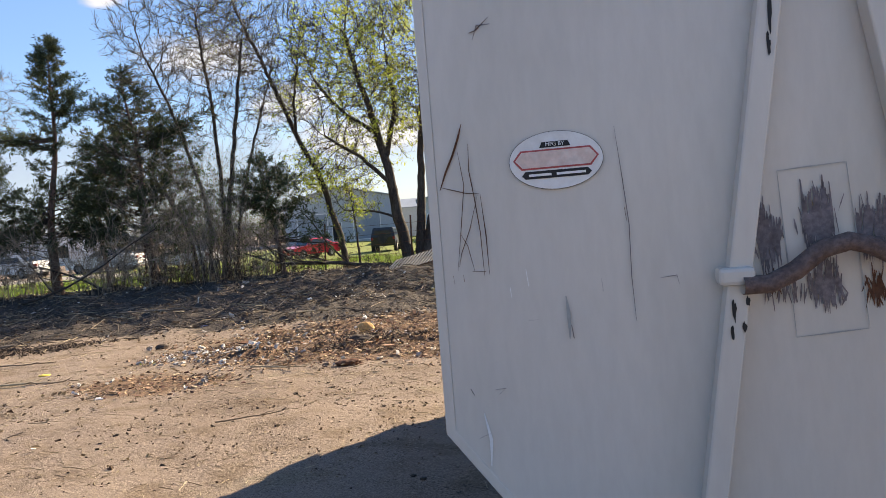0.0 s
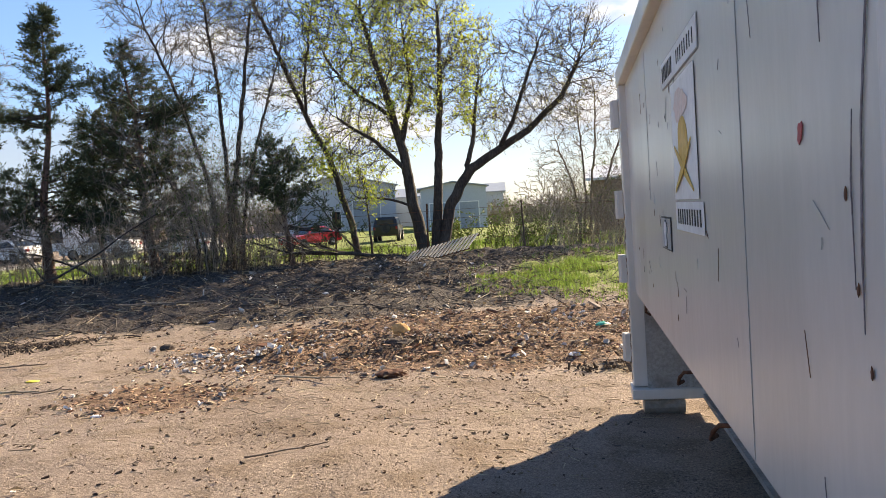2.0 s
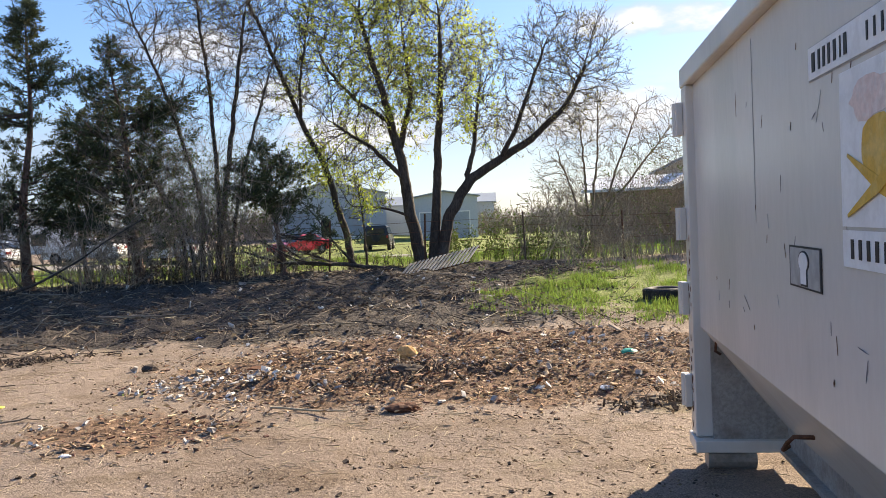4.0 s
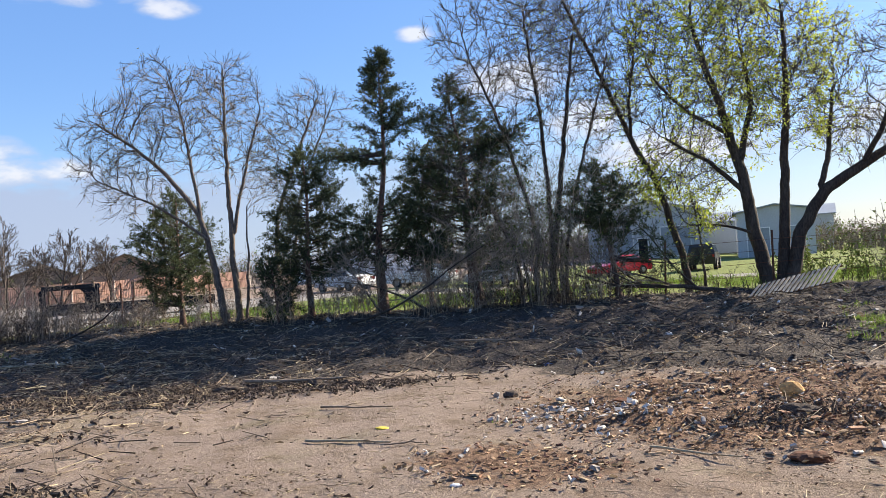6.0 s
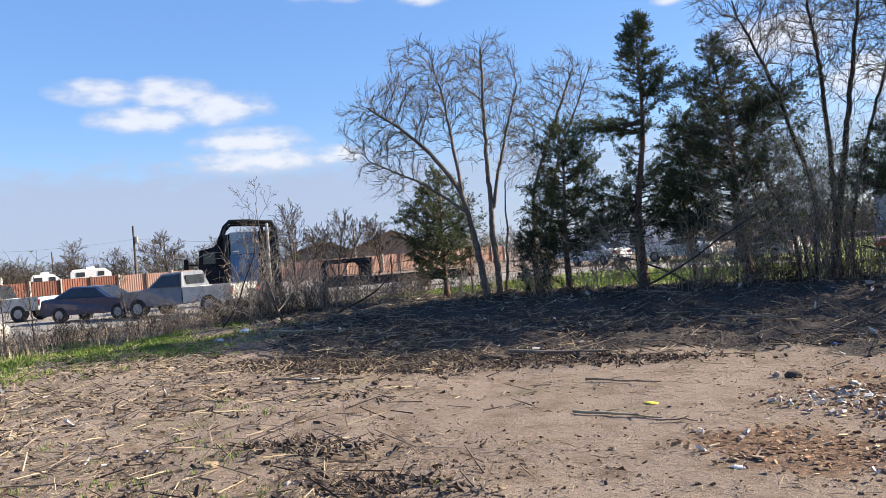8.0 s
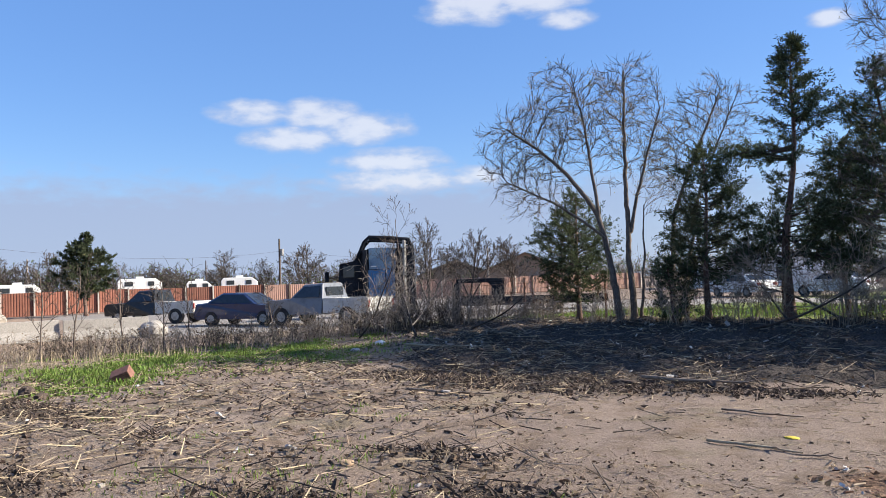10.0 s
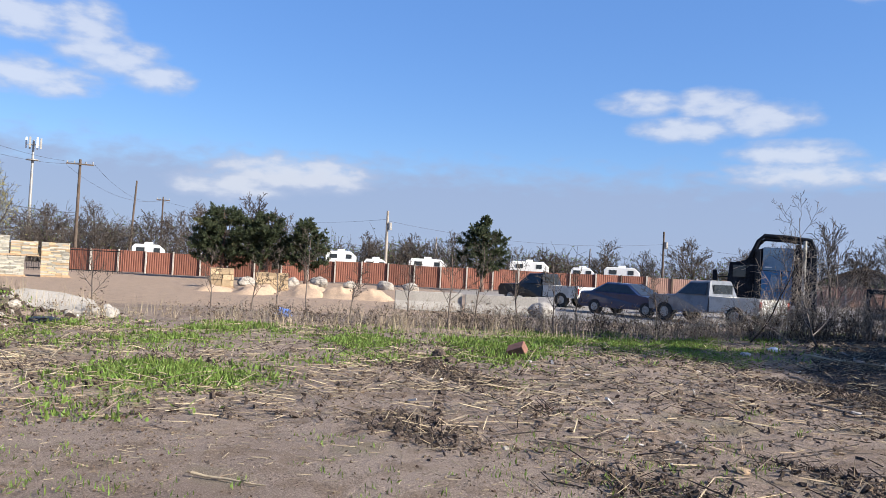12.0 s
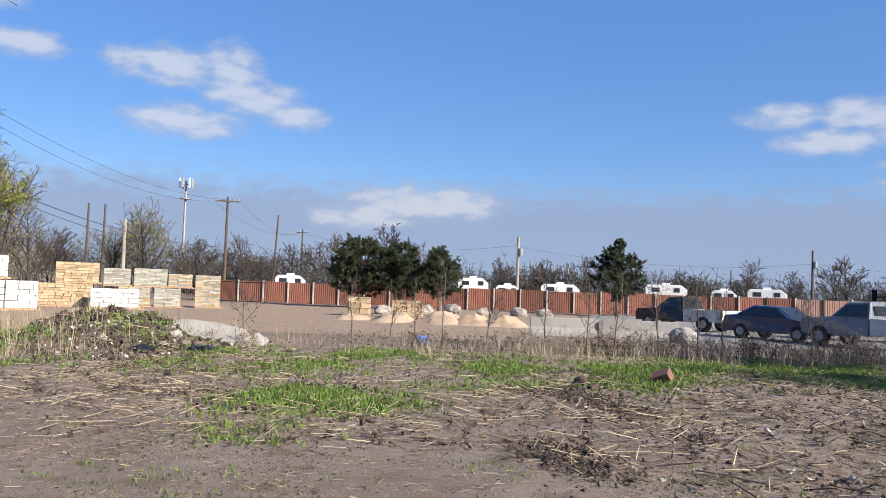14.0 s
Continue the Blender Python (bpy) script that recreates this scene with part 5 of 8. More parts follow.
def bin_marks():
    # oval maker's sticker
    ring = lambda w, h, n=40: [(0.385 + w / 2 * math.cos(2 * math.pi * i / n) , 1.650 + h / 2 * math.sin(2 * math.pi * i / n) - 0.00 * i) for i in range(n)]
    on_end(ring(0.271, 0.1685), "ink", "sticker_edge", -0.002)
    on_end(ring(0.268, 0.166), "sticker", "sticker", -0.004, "oval white maker's sticker, faded")
    on_end([(0.262, 1.655), (0.285, 1.683), (0.485, 1.683), (0.508, 1.655), (0.485, 1.627), (0.285, 1.627)], "redprint", "sticker_print", -0.006)
    on_end([(0.268, 1.655), (0.288, 1.678), (0.482, 1.678), (0.502, 1.655), (0.482, 1.632), (0.288, 1.632)], "fadedred", "sticker_print", -0.008)
    on_end([(0.340, 1.688), (0.348, 1.704), (0.422, 1.704), (0.430, 1.688)], "ink", "sticker_print", -0.006)
    on_end([(0.285, 1.610), (0.295, 1.622), (0.475, 1.622), (0.485, 1.610), (0.475, 1.600), (0.295, 1.600)], "ink", "sticker_print", -0.006)
    letters("MFG BY", 0.016, "sticker", Matrix.Translation((0.385, -0.0085, 1.696)) @ END_M)
    on_end([(0.305, 1.607), (0.37, 1.607), (0.37, 1.614), (0.305, 1.614)], "sticker", "sticker_print", -0.008)
    on_end([(0.385, 1.607), (0.468, 1.607), (0.468, 1.614), (0.385, 1.614)], "sticker", "sticker_print", -0.008)
    # scratches and rust near the corner
    for pts, w, mat in (([(0.118, 1.78), (0.105, 1.74), (0.085, 1.69), (0.06, 1.64), (0.04, 1.59)], 0.010, "rust"), ([(0.04, 1.60), (0.07, 1.59), (0.12, 1.575), (0.155, 1.572)], 0.004, "rust"),
                        ([(0.133, 1.72), (0.13, 1.64), (0.14, 1.56), (0.15, 1.46), (0.153, 1.33)], 0.004, "rust"), ([(0.10, 1.70), (0.112, 1.6), (0.095, 1.48), (0.075, 1.35)], 0.003, "rust"),
                        ([(0.15, 1.57), (0.12, 1.47), (0.09, 1.40), (0.08, 1.36)], 0.003, "rust"), ([(0.09, 1.46), (0.11, 1.42), (0.125, 1.345)], 0.003, "rust"), ([(0.118, 1.345), (0.158, 1.342)], 0.009, "rust"),
                        ([(0.158, 1.57), (0.166, 1.45), (0.168, 1.335)], 0.005, "rust"), ([(0.555, 1.73), (0.568, 1.58), (0.578, 1.45), (0.575, 1.3), (0.580, 1.17)], 0.0035, "scorch"), ([(0.568, 1.50), (0.572, 1.46)], 0.007, "rust"),
                        ([(0.49, 1.30), (0.492, 1.26)], 0.004, "scorch"), ([(0.655, 1.29), (0.70, 1.295), (0.705, 1.27)], 0.004, "scorch"), ([(0.27, 1.19), (0.30, 1.19)], 0.003, "scorch"),
                        ([(0.06, 1.335), (0.062, 1.31)], 0.004, "rust"), ([(0.09, 1.335), (0.092, 1.315)], 0.004, "rust"), ([(0.085, 0.995), (0.095, 0.975)], 0.010, "ink"), ([(0.16, 0.99), (0.19, 0.992), (0.17, 0.975)], 0.004, "scorch"),
                        ([(0.10, 0.845), (0.135, 0.86)], 0.004, "scorch"), ([(0.17, 2.02), (0.185, 2.06), (0.225, 2.06)], 0.006, "scorch"), ([(0.16, 2.04), (0.18, 2.045), (0.22, 2.08)], 0.005, "rust"), ([(0.54, 2.095), (0.575, 2.10)], 0.02, "scorch"),
                        ([(0.275, 1.34), (0.28, 1.29)], 0.014, "sticker"), ([(0.225, 1.29), (0.228, 1.26)], 0.012, "sticker"), ([(0.12, 0.92), (0.135, 0.84), (0.13, 0.76)], 0.016, "sticker"),
                        ([(0.385, 1.255), (0.39, 1.20), (0.388, 1.13)], 0.020, "smudge"), ([(0.395, 1.17), (0.40, 1.13)], 0.018, "scorch")):
        on_end(streak(pts, w * 0.62), mat, "scratch", -0.002)
    # scorched area by the cable and the scribed outline round it
    for k, (cx, cz, w, h, n, mat) in enumerate(((0.945, 1.375, 0.085, 0.17, 60, "scorch"), (1.085, 1.41, 0.12, 0.20, 80, "scorch"), (1.225, 1.385, 0.12, 0.15, 70, "scorch"), (1.09, 1.24, 0.10, 0.15, 50, "scorch"),
                                                (1.0, 1.225, 0.16, 0.07, 26, "scorch"), (1.22, 1.22, 0.07, 0.10, 18, "rust"), (0.95, 1.25, 0.05, 0.08, 14, "rust"))):
        smear(cx, cz, w, h, n, mat, 90 + k)
    for a, b in (((0.985, 1.565), (1.165, 1.575)), ((0.985, 1.565), (1.01, 1.10)), ((1.01, 1.10), (1.20, 1.115)), ((1.165, 1.575), (1.20, 1.115))):
        on_end(streak([a, ((a[0] + b[0]) / 2, (a[1] + b[1]) / 2), b], 0.004), "smudge", "scribed_line", -0.002)
    # chips on the slanted bar
    for x, z, h in ((0.975, 1.98, 0.10), (0.968, 1.90, 0.05), (0.835, 1.20, 0.07), (0.828, 1.14, 0.04), (0.872, 1.22, 0.03), (0.86, 1.15, 0.03)):
        on_end(blot(x, z, 0.010, h, int(z * 100), 14, 0.4), "ink", "paint_chip", -0.0775)
    # side wall: name board, printed panel, number board, keyhole plate, seams, scuffs
    c = 2.03
    for y0, z0, z1 in ((0.86, TOP, KNEE), (3.12, TOP - 0.05, 1.5)):
        on_side(streak([(y0, z0), (y0, (z0 + z1) / 2), (y0, z1)], 0.008), "smudge", "seam", -0.0005)
    on_side([(1.40, 1.955), (2.36, 1.955), (2.36, 2.065), (1.40, 2.065)], "smudge", "board_edge", -0.002)
    on_side([(1.405, 1.96), (2.355, 1.96), (2.355, 2.06), (1.405, 2.06)], "sticker", "name_board", -0.004, "white name board with black lettering")
    for y, w in ((2.30, 0.03), (2.245, 0.02), (2.20, 0.022), (2.155, 0.02), (2.105, 0.022), (2.06, 0.01), (2.02, 0.024)):
        on_side([(y - w / 2, 1.98), (y + w / 2, 1.98), (y + w / 2, 2.04), (y - w / 2, 2.04)], "ink", "lettering", -0.006)
    for y, w in ((1.86, 0.012), (1.81, 0.012), (1.76, 0.014), (1.70, 0.012), (1.65, 0.012), (1.59, 0.014), (1.54, 0.012), (1.48, 0.012)):
        on_side([(y - w / 2, 1.985), (y + w / 2, 1.985), (y + w / 2, 2.035), (y - w / 2, 2.035)], "ink", "lettering", -0.006)
    on_side([(1.50, 1.50), (2.08, 1.50), (2.08, 1.935), (1.50, 1.935)], "sticker", "printed_panel", -0.004, "white printed panel with amber emblem")
    on_side(blot(1.80, 1.71, 0.24, 0.17, 12, 20, 0.08), "gold", "emblem", -0.006)
    on_side(streak([(1.58, 1.53), (1.80, 1.61), (2.02, 1.70)], 0.04), "gold", "emblem", -0.008)
    on_side(streak([(2.02, 1.53), (1.80, 1.61), (1.58, 1.70)], 0.04), "gold", "emblem", -0.010)
    on_side(blot(1.82, 1.84, 0.30, 0.11, 13, 20, 0.2), "fadedred", "emblem", -0.0065)
    on_side([(1.42, 1.385), (2.08, 1.385), (2.08, 1.49), (1.42, 1.49)], "sticker", "number_board", -0.004, "white board with a blacked-out number")
    for i in range(10):
        y = 1.47 + 0.058 * i
        on_side([(y, 1.41), (y + 0.022, 1.41), (y + 0.022, 1.465), (y, 1.465)], "ink", "number_bar", -0.006)
    on_side([(2.285, 1.283), (2.635, 1.283), (2.635, 1.427), (2.285, 1.427)], "ink", "plate_edge", -0.002)
    on_side([(2.30, 1.29), (2.62, 1.29), (2.62, 1.42), (2.30, 1.42)], "smudge", "keyhole_plate", -0.004, "grey stencilled plate with keyhole")
    key = [(2.46 + 0.05 * math.sin(q), 1.375 + 0.032 * math.cos(q)) for q in np.linspace(-2.5, 2.5, 18)] + [(2.49, 1.30), (2.43, 1.30)]
    on_side([(2.46 + (a - 2.46) * 1.22, 1.36 + (b - 1.36) * 1.12) for a, b in key], "ink", "keyhole_edge", -0.006)
    on_side(key, "sticker", "keyhole", -0.008)
    gen = np.random.default_rng(3)
    on_side(blot(0.36, 1.61, 0.030, 0.045, 20, 16, 0.35), "redprint", "paint_blot", -0.002)
    for pts, w in (([(0.0, 1.95), (0.03, 1.76), (0.065, 1.60), (0.08, 1.42), (0.08, 1.30)], 0.006), ([(0.10, 1.62), (0.115, 1.52), (0.11, 1.36)], 0.004), ([(0.22, 1.88), (0.235, 1.80), (0.232, 1.74)], 0.004), ([(0.30, 1.02), (0.29, 0.95)], 0.006)):
        on_side(streak(pts, w), "scorch", "scratch", -0.002)
    for _ in range(46):
        y, z = 0.05 + 3.9 * gen.random(), 0.95 + 1.3 * gen.random()
        L = 0.02 + 0.10 * gen.random() ** 2
        a = gen.normal() * 0.5
        on_side(streak([(y, z), (y + math.sin(a) * L / 2, z - math.cos(a) * L / 2), (y + math.sin(a) * L, z - math.cos(a) * L)], 0.0018 + 0.0025 * gen.random()), ("rust", "scorch", "smudge")[int(gen.integers(3))], "scratch", -0.002)
    for y, z in ((0.10, 1.36), (0.14, 1.5), (0.06, 1.25), (2.2, 1.02), (3.2, 1.05), (4.0, 1.2)):
        on_side(blot(y, z, 0.008, 0.018, int(y * 100), 14, 0.5), "rust", "rust_spot", -0.002)
    for i in range(24):
        z = 0.25 + 1.15 * gen.random() ** 1.5
        part("rust_spot", prism(blot(LONG - 0.14 + 0.10 * gen.random(), z, 0.012, 0.02 + 0.02 * gen.random(), 300 + i, 12, 0.5), -0.048, -0.0455, "x"), M["rust"], BIN)


bin_marks()

# ---- vehicles ----
def wheel(root, x, y, r=0.34, w=0.22):
    t = part("wheel", cyls(((x - w / 2, y, r), (x + w / 2, y, r), r), n=20), M["tyre"], root)
    part("rim", cyls(((x - w / 2 - 0.012, y, r), (x + w / 2 + 0.012, y, r), r * 0.55), n=16), M["galv"], t)


def shell(profile, half, narrow, belt):
    """A car body: side outline (y, z) lofted across, drawn in above the belt line."""
    bm = bmesh.new()
    rows = []
    for x, k in ((-1.0, 1), (-0.86, 0), (0.86, 0), (1.0, 1)):
        row = []
        for y, z in profile:
            h = half - (narrow * max(0, z - belt) / 0.5)
            zz, yy = (z - 0.05 * (z > belt), y * 0.985) if k else (z, y)
            row.append(bm.verts.new((x * h, yy, zz)))
        rows.append(row)
    n = len(profile)
    for a, b in zip(rows, rows[1:]):
        for i in range(n):
            bm.faces.new((a[i], a[(i + 1) % n], b[(i + 1) % n], b[i]))
    bm.faces.new(rows[0][::-1])
    bm.faces.new(rows[-1])
    bmesh.ops.recalc_face_normals(bm, faces=bm.faces)
    return bm


def side_glass(root, outline, half, narrow, belt, name="side_window"):
    for s in (-1, 1):
        bm = bmesh.new()
        vs = [bm.verts.new((s * (half - narrow * max(0, z - belt) / 0.5 + 0.008), y, z)) for y, z in outline]
        bm.faces.new(vs)
        r = bmesh.ops.extrude_face_region(bm, geom=list(bm.faces))
        bmesh.ops.translate(bm, verts=[g for g in r["geom"] if isinstance(g, bmesh.types.BMVert)], vec=(-s * 0.02, 0, 0))
        bmesh.ops.recalc_face_normals(bm, faces=bm.faces)
        part(name, bm, M["glass"], root)


def pane(root, name, y0, z0, y1, z1, half0, half1, mat="glass"):
    bm = bmesh.new()
    out = 0.012 if y1 < y0 else -0.012
    vs = [bm.verts.new(v) for v in ((-half0, y0 - (-out), z0 + 0.01), (half0, y0 + out, z0 + 0.01), (half1, y1 + out, z1 + 0.01), (-half1, y1 + out, z1 + 0.01))]
    bm.faces.new(vs)
    r = bmesh.ops.extrude_face_region(bm, geom=list(bm.faces))
    bmesh.ops.translate(bm, verts=[g for g in r["geom"] if isinstance(g, bmesh.types.BMVert)], vec=(0, 0, -0.02))
    bmesh.ops.recalc_face_normals(bm, faces=bm.faces)
    part(name, bm, M[mat], root)


def sedan(label, at, turn, paint, category="car"):
    """Front at +y."""
    root = thing("parked_car", label, category, (at[0], at[1], z_at(*at)), turn)
    prof = [(-2.2, 0.3), (2.2, 0.3), (2.25, 0.62), (2.1, 0.78), (0.95, 0.93), (0.25, 1.40), (-0.9, 1.43), (-1.65, 1.03), (-2.2, 0.98), (-2.27, 0.6)]
    part("body", shell(prof, 0.88, 0.22, 0.95), M[paint], root)
    side_glass(root, [(0.78, 0.98), (0.22, 1.33), (-0.85, 1.36), (-1.4, 1.02)], 0.88, 0.22, 0.95)
    pane(root, "windscreen", 0.93, 0.95, 0.27, 1.38, 0.7, 0.58)
    pane(root, "rear_window", -1.6, 1.06, -0.95, 1.40, 0.7, 0.58)
    for s in (-1, 1):
        part("headlight", boxes((s * 0.5 - 0.17, s * 0.5 + 0.17, 2.16, 2.25, 0.62, 0.74), bevel=0.02), M["white"], root)
        part("tail_light", boxes((s * 0.62 - 0.17, s * 0.62 + 0.17, -2.27, -2.16, 0.72, 0.88), bevel=0.02), M["tail"], root)
    part("bumper", boxes((-0.85, 0.85, -2.33, -2.2, 0.38, 0.58), bevel=0.03), M[paint], root)
    for x in (-0.8, 0.8):
        for y in (-1.35, 1.35):
            wheel(root, x, y, 0.32)
    return root


def pickup(label, at, turn, paint, bed):
    root = thing("pickup_truck", label, "pickup truck", (at[0], at[1], z_at(*at)), turn)
    prof = [(-0.35, 0.45), (2.5, 0.45), (2.55, 0.85), (2.4, 1.05), (1.25, 1.12), (0.65, 1.68), (-0.3, 1.72), (-0.42, 1.1)]
    part("cab", shell(prof, 0.92, 0.18, 1.1), M[paint], root)
    side_glass(root, [(1.05, 1.15), (0.6, 1.58), (-0.2, 1.61), (-0.25, 1.15)], 0.92, 0.18, 1.1)
    pane(root, "windscreen", 1.22, 1.13, 0.68, 1.64, 0.74, 0.62)
    part("rear_window", boxes((-0.6, 0.6, -0.42, -0.375, 1.2, 1.56), bevel=0.01), M["glass"], root)
    b = part("bed", boxes((-0.95, -0.87, -2.6, -0.46, 0.5, 1.1), (0.87, 0.95, -2.6, -0.46, 0.5, 1.1), (-0.87, 0.87, -0.55, -0.46, 0.5, 1.1), (-0.87, 0.87, -2.5, -0.55, 0.5, 0.58)), M[bed], root)
    part("tailgate", boxes((-0.86, 0.86, -2.62, -2.55, 0.56, 1.09), bevel=0.015), M[bed], b)
    part("bumper", boxes((-0.92, 0.92, -2.78, -2.64, 0.42, 0.56), bevel=0.02), M["chrome"], root)
    for s in (-1, 1):
        part("tail_light", boxes((s * 0.91 - 0.05, s * 0.91 + 0.05, -2.64, -2.605, 0.72, 1.0)), M["tail"], root)
    for x in (-0.84, 0.84):
        for y in (-1.6, 1.65):
            wheel(root, x, y, 0.38, 0.25)
    return root


def suv(label, at, turn, paint):
    root = thing("parked_suv", label, "car", (at[0], at[1], z_at(*at)), turn)
    prof = [(-2.0, 0.42), (2.0, 0.42), (2.05, 0.95), (1.95, 1.1), (0.95, 1.15), (0.55, 1.75), (-1.85, 1.80), (-2.05, 1.1)]
    part("body", shell(prof, 0.9, 0.12, 1.1), M[paint], root)
    side_glass(root, [(0.75, 1.18), (0.48, 1.64), (-1.7, 1.68), (-1.75, 1.18)], 0.9, 0.12, 1.1)
    part("rear_window", boxes((-0.62, 0.62, -2.04, -1.93, 1.2, 1.62), bevel=0.01), M["glass"], root)
    spare = part("spare_wheel", cyls(((0, -2.06, 0.98), (0, -2.25, 0.98), 0.37), n=20), M["tyre"], root)
    pane(root, "windscreen", 0.93, 1.17, 0.58, 1.70, 0.74, 0.64)
    for s in (-1, 1):
        part("tail_light", boxes((s * 0.8 - 0.06, s * 0.8 + 0.06, -2.10, -2.03, 0.9, 1.08)), M["tail"], root)
    for x in (-0.84, 0.84):
        for y in (-1.25, 1.3):
            wheel(root, x, y, 0.39, 0.25)


def semi_cab():
    x, y = spot(-63.3, 38.5)
    root = thing("truck_cab", "derelict blue and black semi truck sleeper cab, panels torn", "truck", (x, y, z_at(x, y)), 63.3)
    # local: x across the view, y away; the back of the sleeper is stripped to its frame
    side = [(-2.55, 0.6), (1.0, 0.6), (1.02, 2.6), (0.94, 3.30), (-1.05, 3.34), (-1.55, 3.05), (-1.85, 2.72), (-2.5, 2.60), (-2.62, 1.3)]
    part("sleeper", prism(side, 0.12, 2.3, "y", 0.03), M["cab_dark"], root)
    hoop = [(-1.62, 2.9), (-1.30, 3.62), (-1.05, 3.86), (-0.2, 3.82), (0.86, 3.70), (1.02, 3.3), (1.06, 2.2), (1.08, 0.8)]
    part("roof_hoop", mesh_from("roof_hoop", *pipe([(a, 0.05, b) for a, b in hoop], 0.085, 8), M["cab_dark"], True), None, root, "bent black roof fairing frame")
    part("roof_hoop", mesh_from("roof_hoop", *pipe([(a, 1.1, b - 0.12) for a, b in hoop[:-2]], 0.07, 8), M["cab_dark"], True), None, root, "bent black roof fairing frame")
    for a, b in ((-1.2, 3.70), (-0.35, 3.78), (0.8, 3.66)):
        part("roof_strut", cyls(((a, 0.05, b), (a + 0.05, 1.1, b - 0.1), 0.05), n=8), M["cab_dark"], root)
    part("roof_skin", prism([(-1.1, 3.76), (0.84, 3.63), (0.84, 3.68), (-1.1, 3.81)], 0.1, 0.5, "y"), M["cab_dark"], root, "torn black roof skin")
    part("rear_panel", boxes((-1.10, 0.20, 0.03, 0.10, 2.30, 3.32), bevel=0.02), M["cab_grey"], root, "faded grey-blue upper panel")
    low = part("lower_panel", boxes((-1.14, 0.14, 0.01, 0.10, 0.75, 2.28), bevel=0.02), M["cab_blue"], root, "faded blue lower panel")
    part("port", prism([(-0.62 + 0.17 * math.cos(q), 1.72 + 0.42 * math.sin(q)) for q in np.linspace(0, 6.283, 20, endpoint=False)], -0.012, 0.008, "y"), M["cab_grey"], low, "tall oval pale port")
    part("panel_seam", boxes((-0.32, -0.28, -0.012, 0.008, 0.8, 2.25)), M["cab_dark"], low)
    part("latch", boxes((-1.0, -0.72, -0.01, 0.028, 2.42, 2.47)), M["white"], root)
    for x0, x1, z1 in ((-1.42, -1.18, 3.25), (0.26, 0.46, 3.5), (0.78, 1.0, 3.3)):
        part("fairing", boxes((x0, x1, -0.10, 0.11, 0.6, z1), bevel=0.03), M["cab_dark"], root)
    part("stack_pipe", cyls(((0.60, -0.10, 0.7), (0.62, -0.10, 3.66), 0.075), n=12), M["galv"], root, "dull grey exhaust stack")
    part("side_window", boxes((-2.35, -1.8, 0.07, 0.115, 1.95, 2.5), bevel=0.01), M["glass"], root)
    part("mirror", boxes((-3.22, -3.02, 0.1, 0.25, 1.75, 2.25), bevel=0.04), M["cab_dark"], root)
    part("mirror_arm", cyls(((-3.1, 0.18, 1.95), (-2.55, 0.18, 1.95), 0.025), n=6), M["cab_dark"], root)
    part("beacon", cyls(((-3.72, 0.3, 1.55), (-3.72, 0.3, 1.68), 0.16), n=12), M["bluebag"], root)
    part("beacon_pole", cyls(((-3.72, 0.3, 0.0), (-3.72, 0.3, 1.549), 0.03), n=6), M["cab_dark"], root)
    part("fuel_tank", cyls(((-1.3, 0.0, 0.5), (0.3, 0.0, 0.5), 0.3), n=16), M["galv"], root)
    for px in (-2.2, 0.7):
        for py in (0.15, 2.1):
            t = part("wheel", cyls(((px, py - 0.15, 0.5), (px, py + 0.15, 0.5), 0.5), n=22), M["tyre"], root)
            part("rim", cyls(((px, py - 0.165, 0.5), (px, py + 0.165, 0.5), 0.28), n=16), M["galv"], t)


def gooseneck():
    x, y = spot(-56.6, 41.0)
    root = thing("flatbed_trailer", "dark rusty trailer with an arched front frame", "trailer", (x, y, z_at(x, y)), 56.6)
    part("deck", boxes((0.5, 6.2, 0, 2.0, 0.50, 0.72), bevel=0.02), M["cab_dark"], root)
    part("side_board", boxes((-1.5, 6.2, -0.08, -0.005, 0.32, 0.76), bevel=0.01), M["cab_dark"], root)
    part("post", prism([(-1.58, 0.0), (-1.30, 0.0), (-1.34, 1.3), (-1.22, 1.50), (-1.45, 1.62), (-1.62, 1.45)], 0, 0.22, "y", 0.01), M["cab_dark"], root)
    part("post", prism([(0.30, 0.6), (0.95, 0.6), (0.96, 1.50), (0.10, 1.50), (0.30, 1.32)], 0, 0.22, "y", 0.01), M["cab_dark"], root)
    part("top_beam", boxes((-1.5, 1.0, -0.02, 0.24, 1.50, 1.72), bevel=0.04), M["cab_dark"], root)
    part("low_beam", boxes((-1.28, 0.5, 0.01, 0.19, 0.70, 0.84), bevel=0.02), M["cab_dark"], root)
    for px in (1.3, 2.4, 3.5, 4.6, 5.7):
        part("stake", boxes((px - 0.04, px + 0.04, -0.14, -0.085, 0.3, 0.95)), M["rust"], root)
    for px in (2.6, 3.6):
        t = part("wheel", cyls(((px, -0.12, 0.36), (px, 0.15, 0.36), 0.36), n=20), M["tyre"], root)
        part("rim", cyls(((px, -0.135, 0.36), (px, 0.16, 0.36), 0.2), n=14), M["rust"], t)


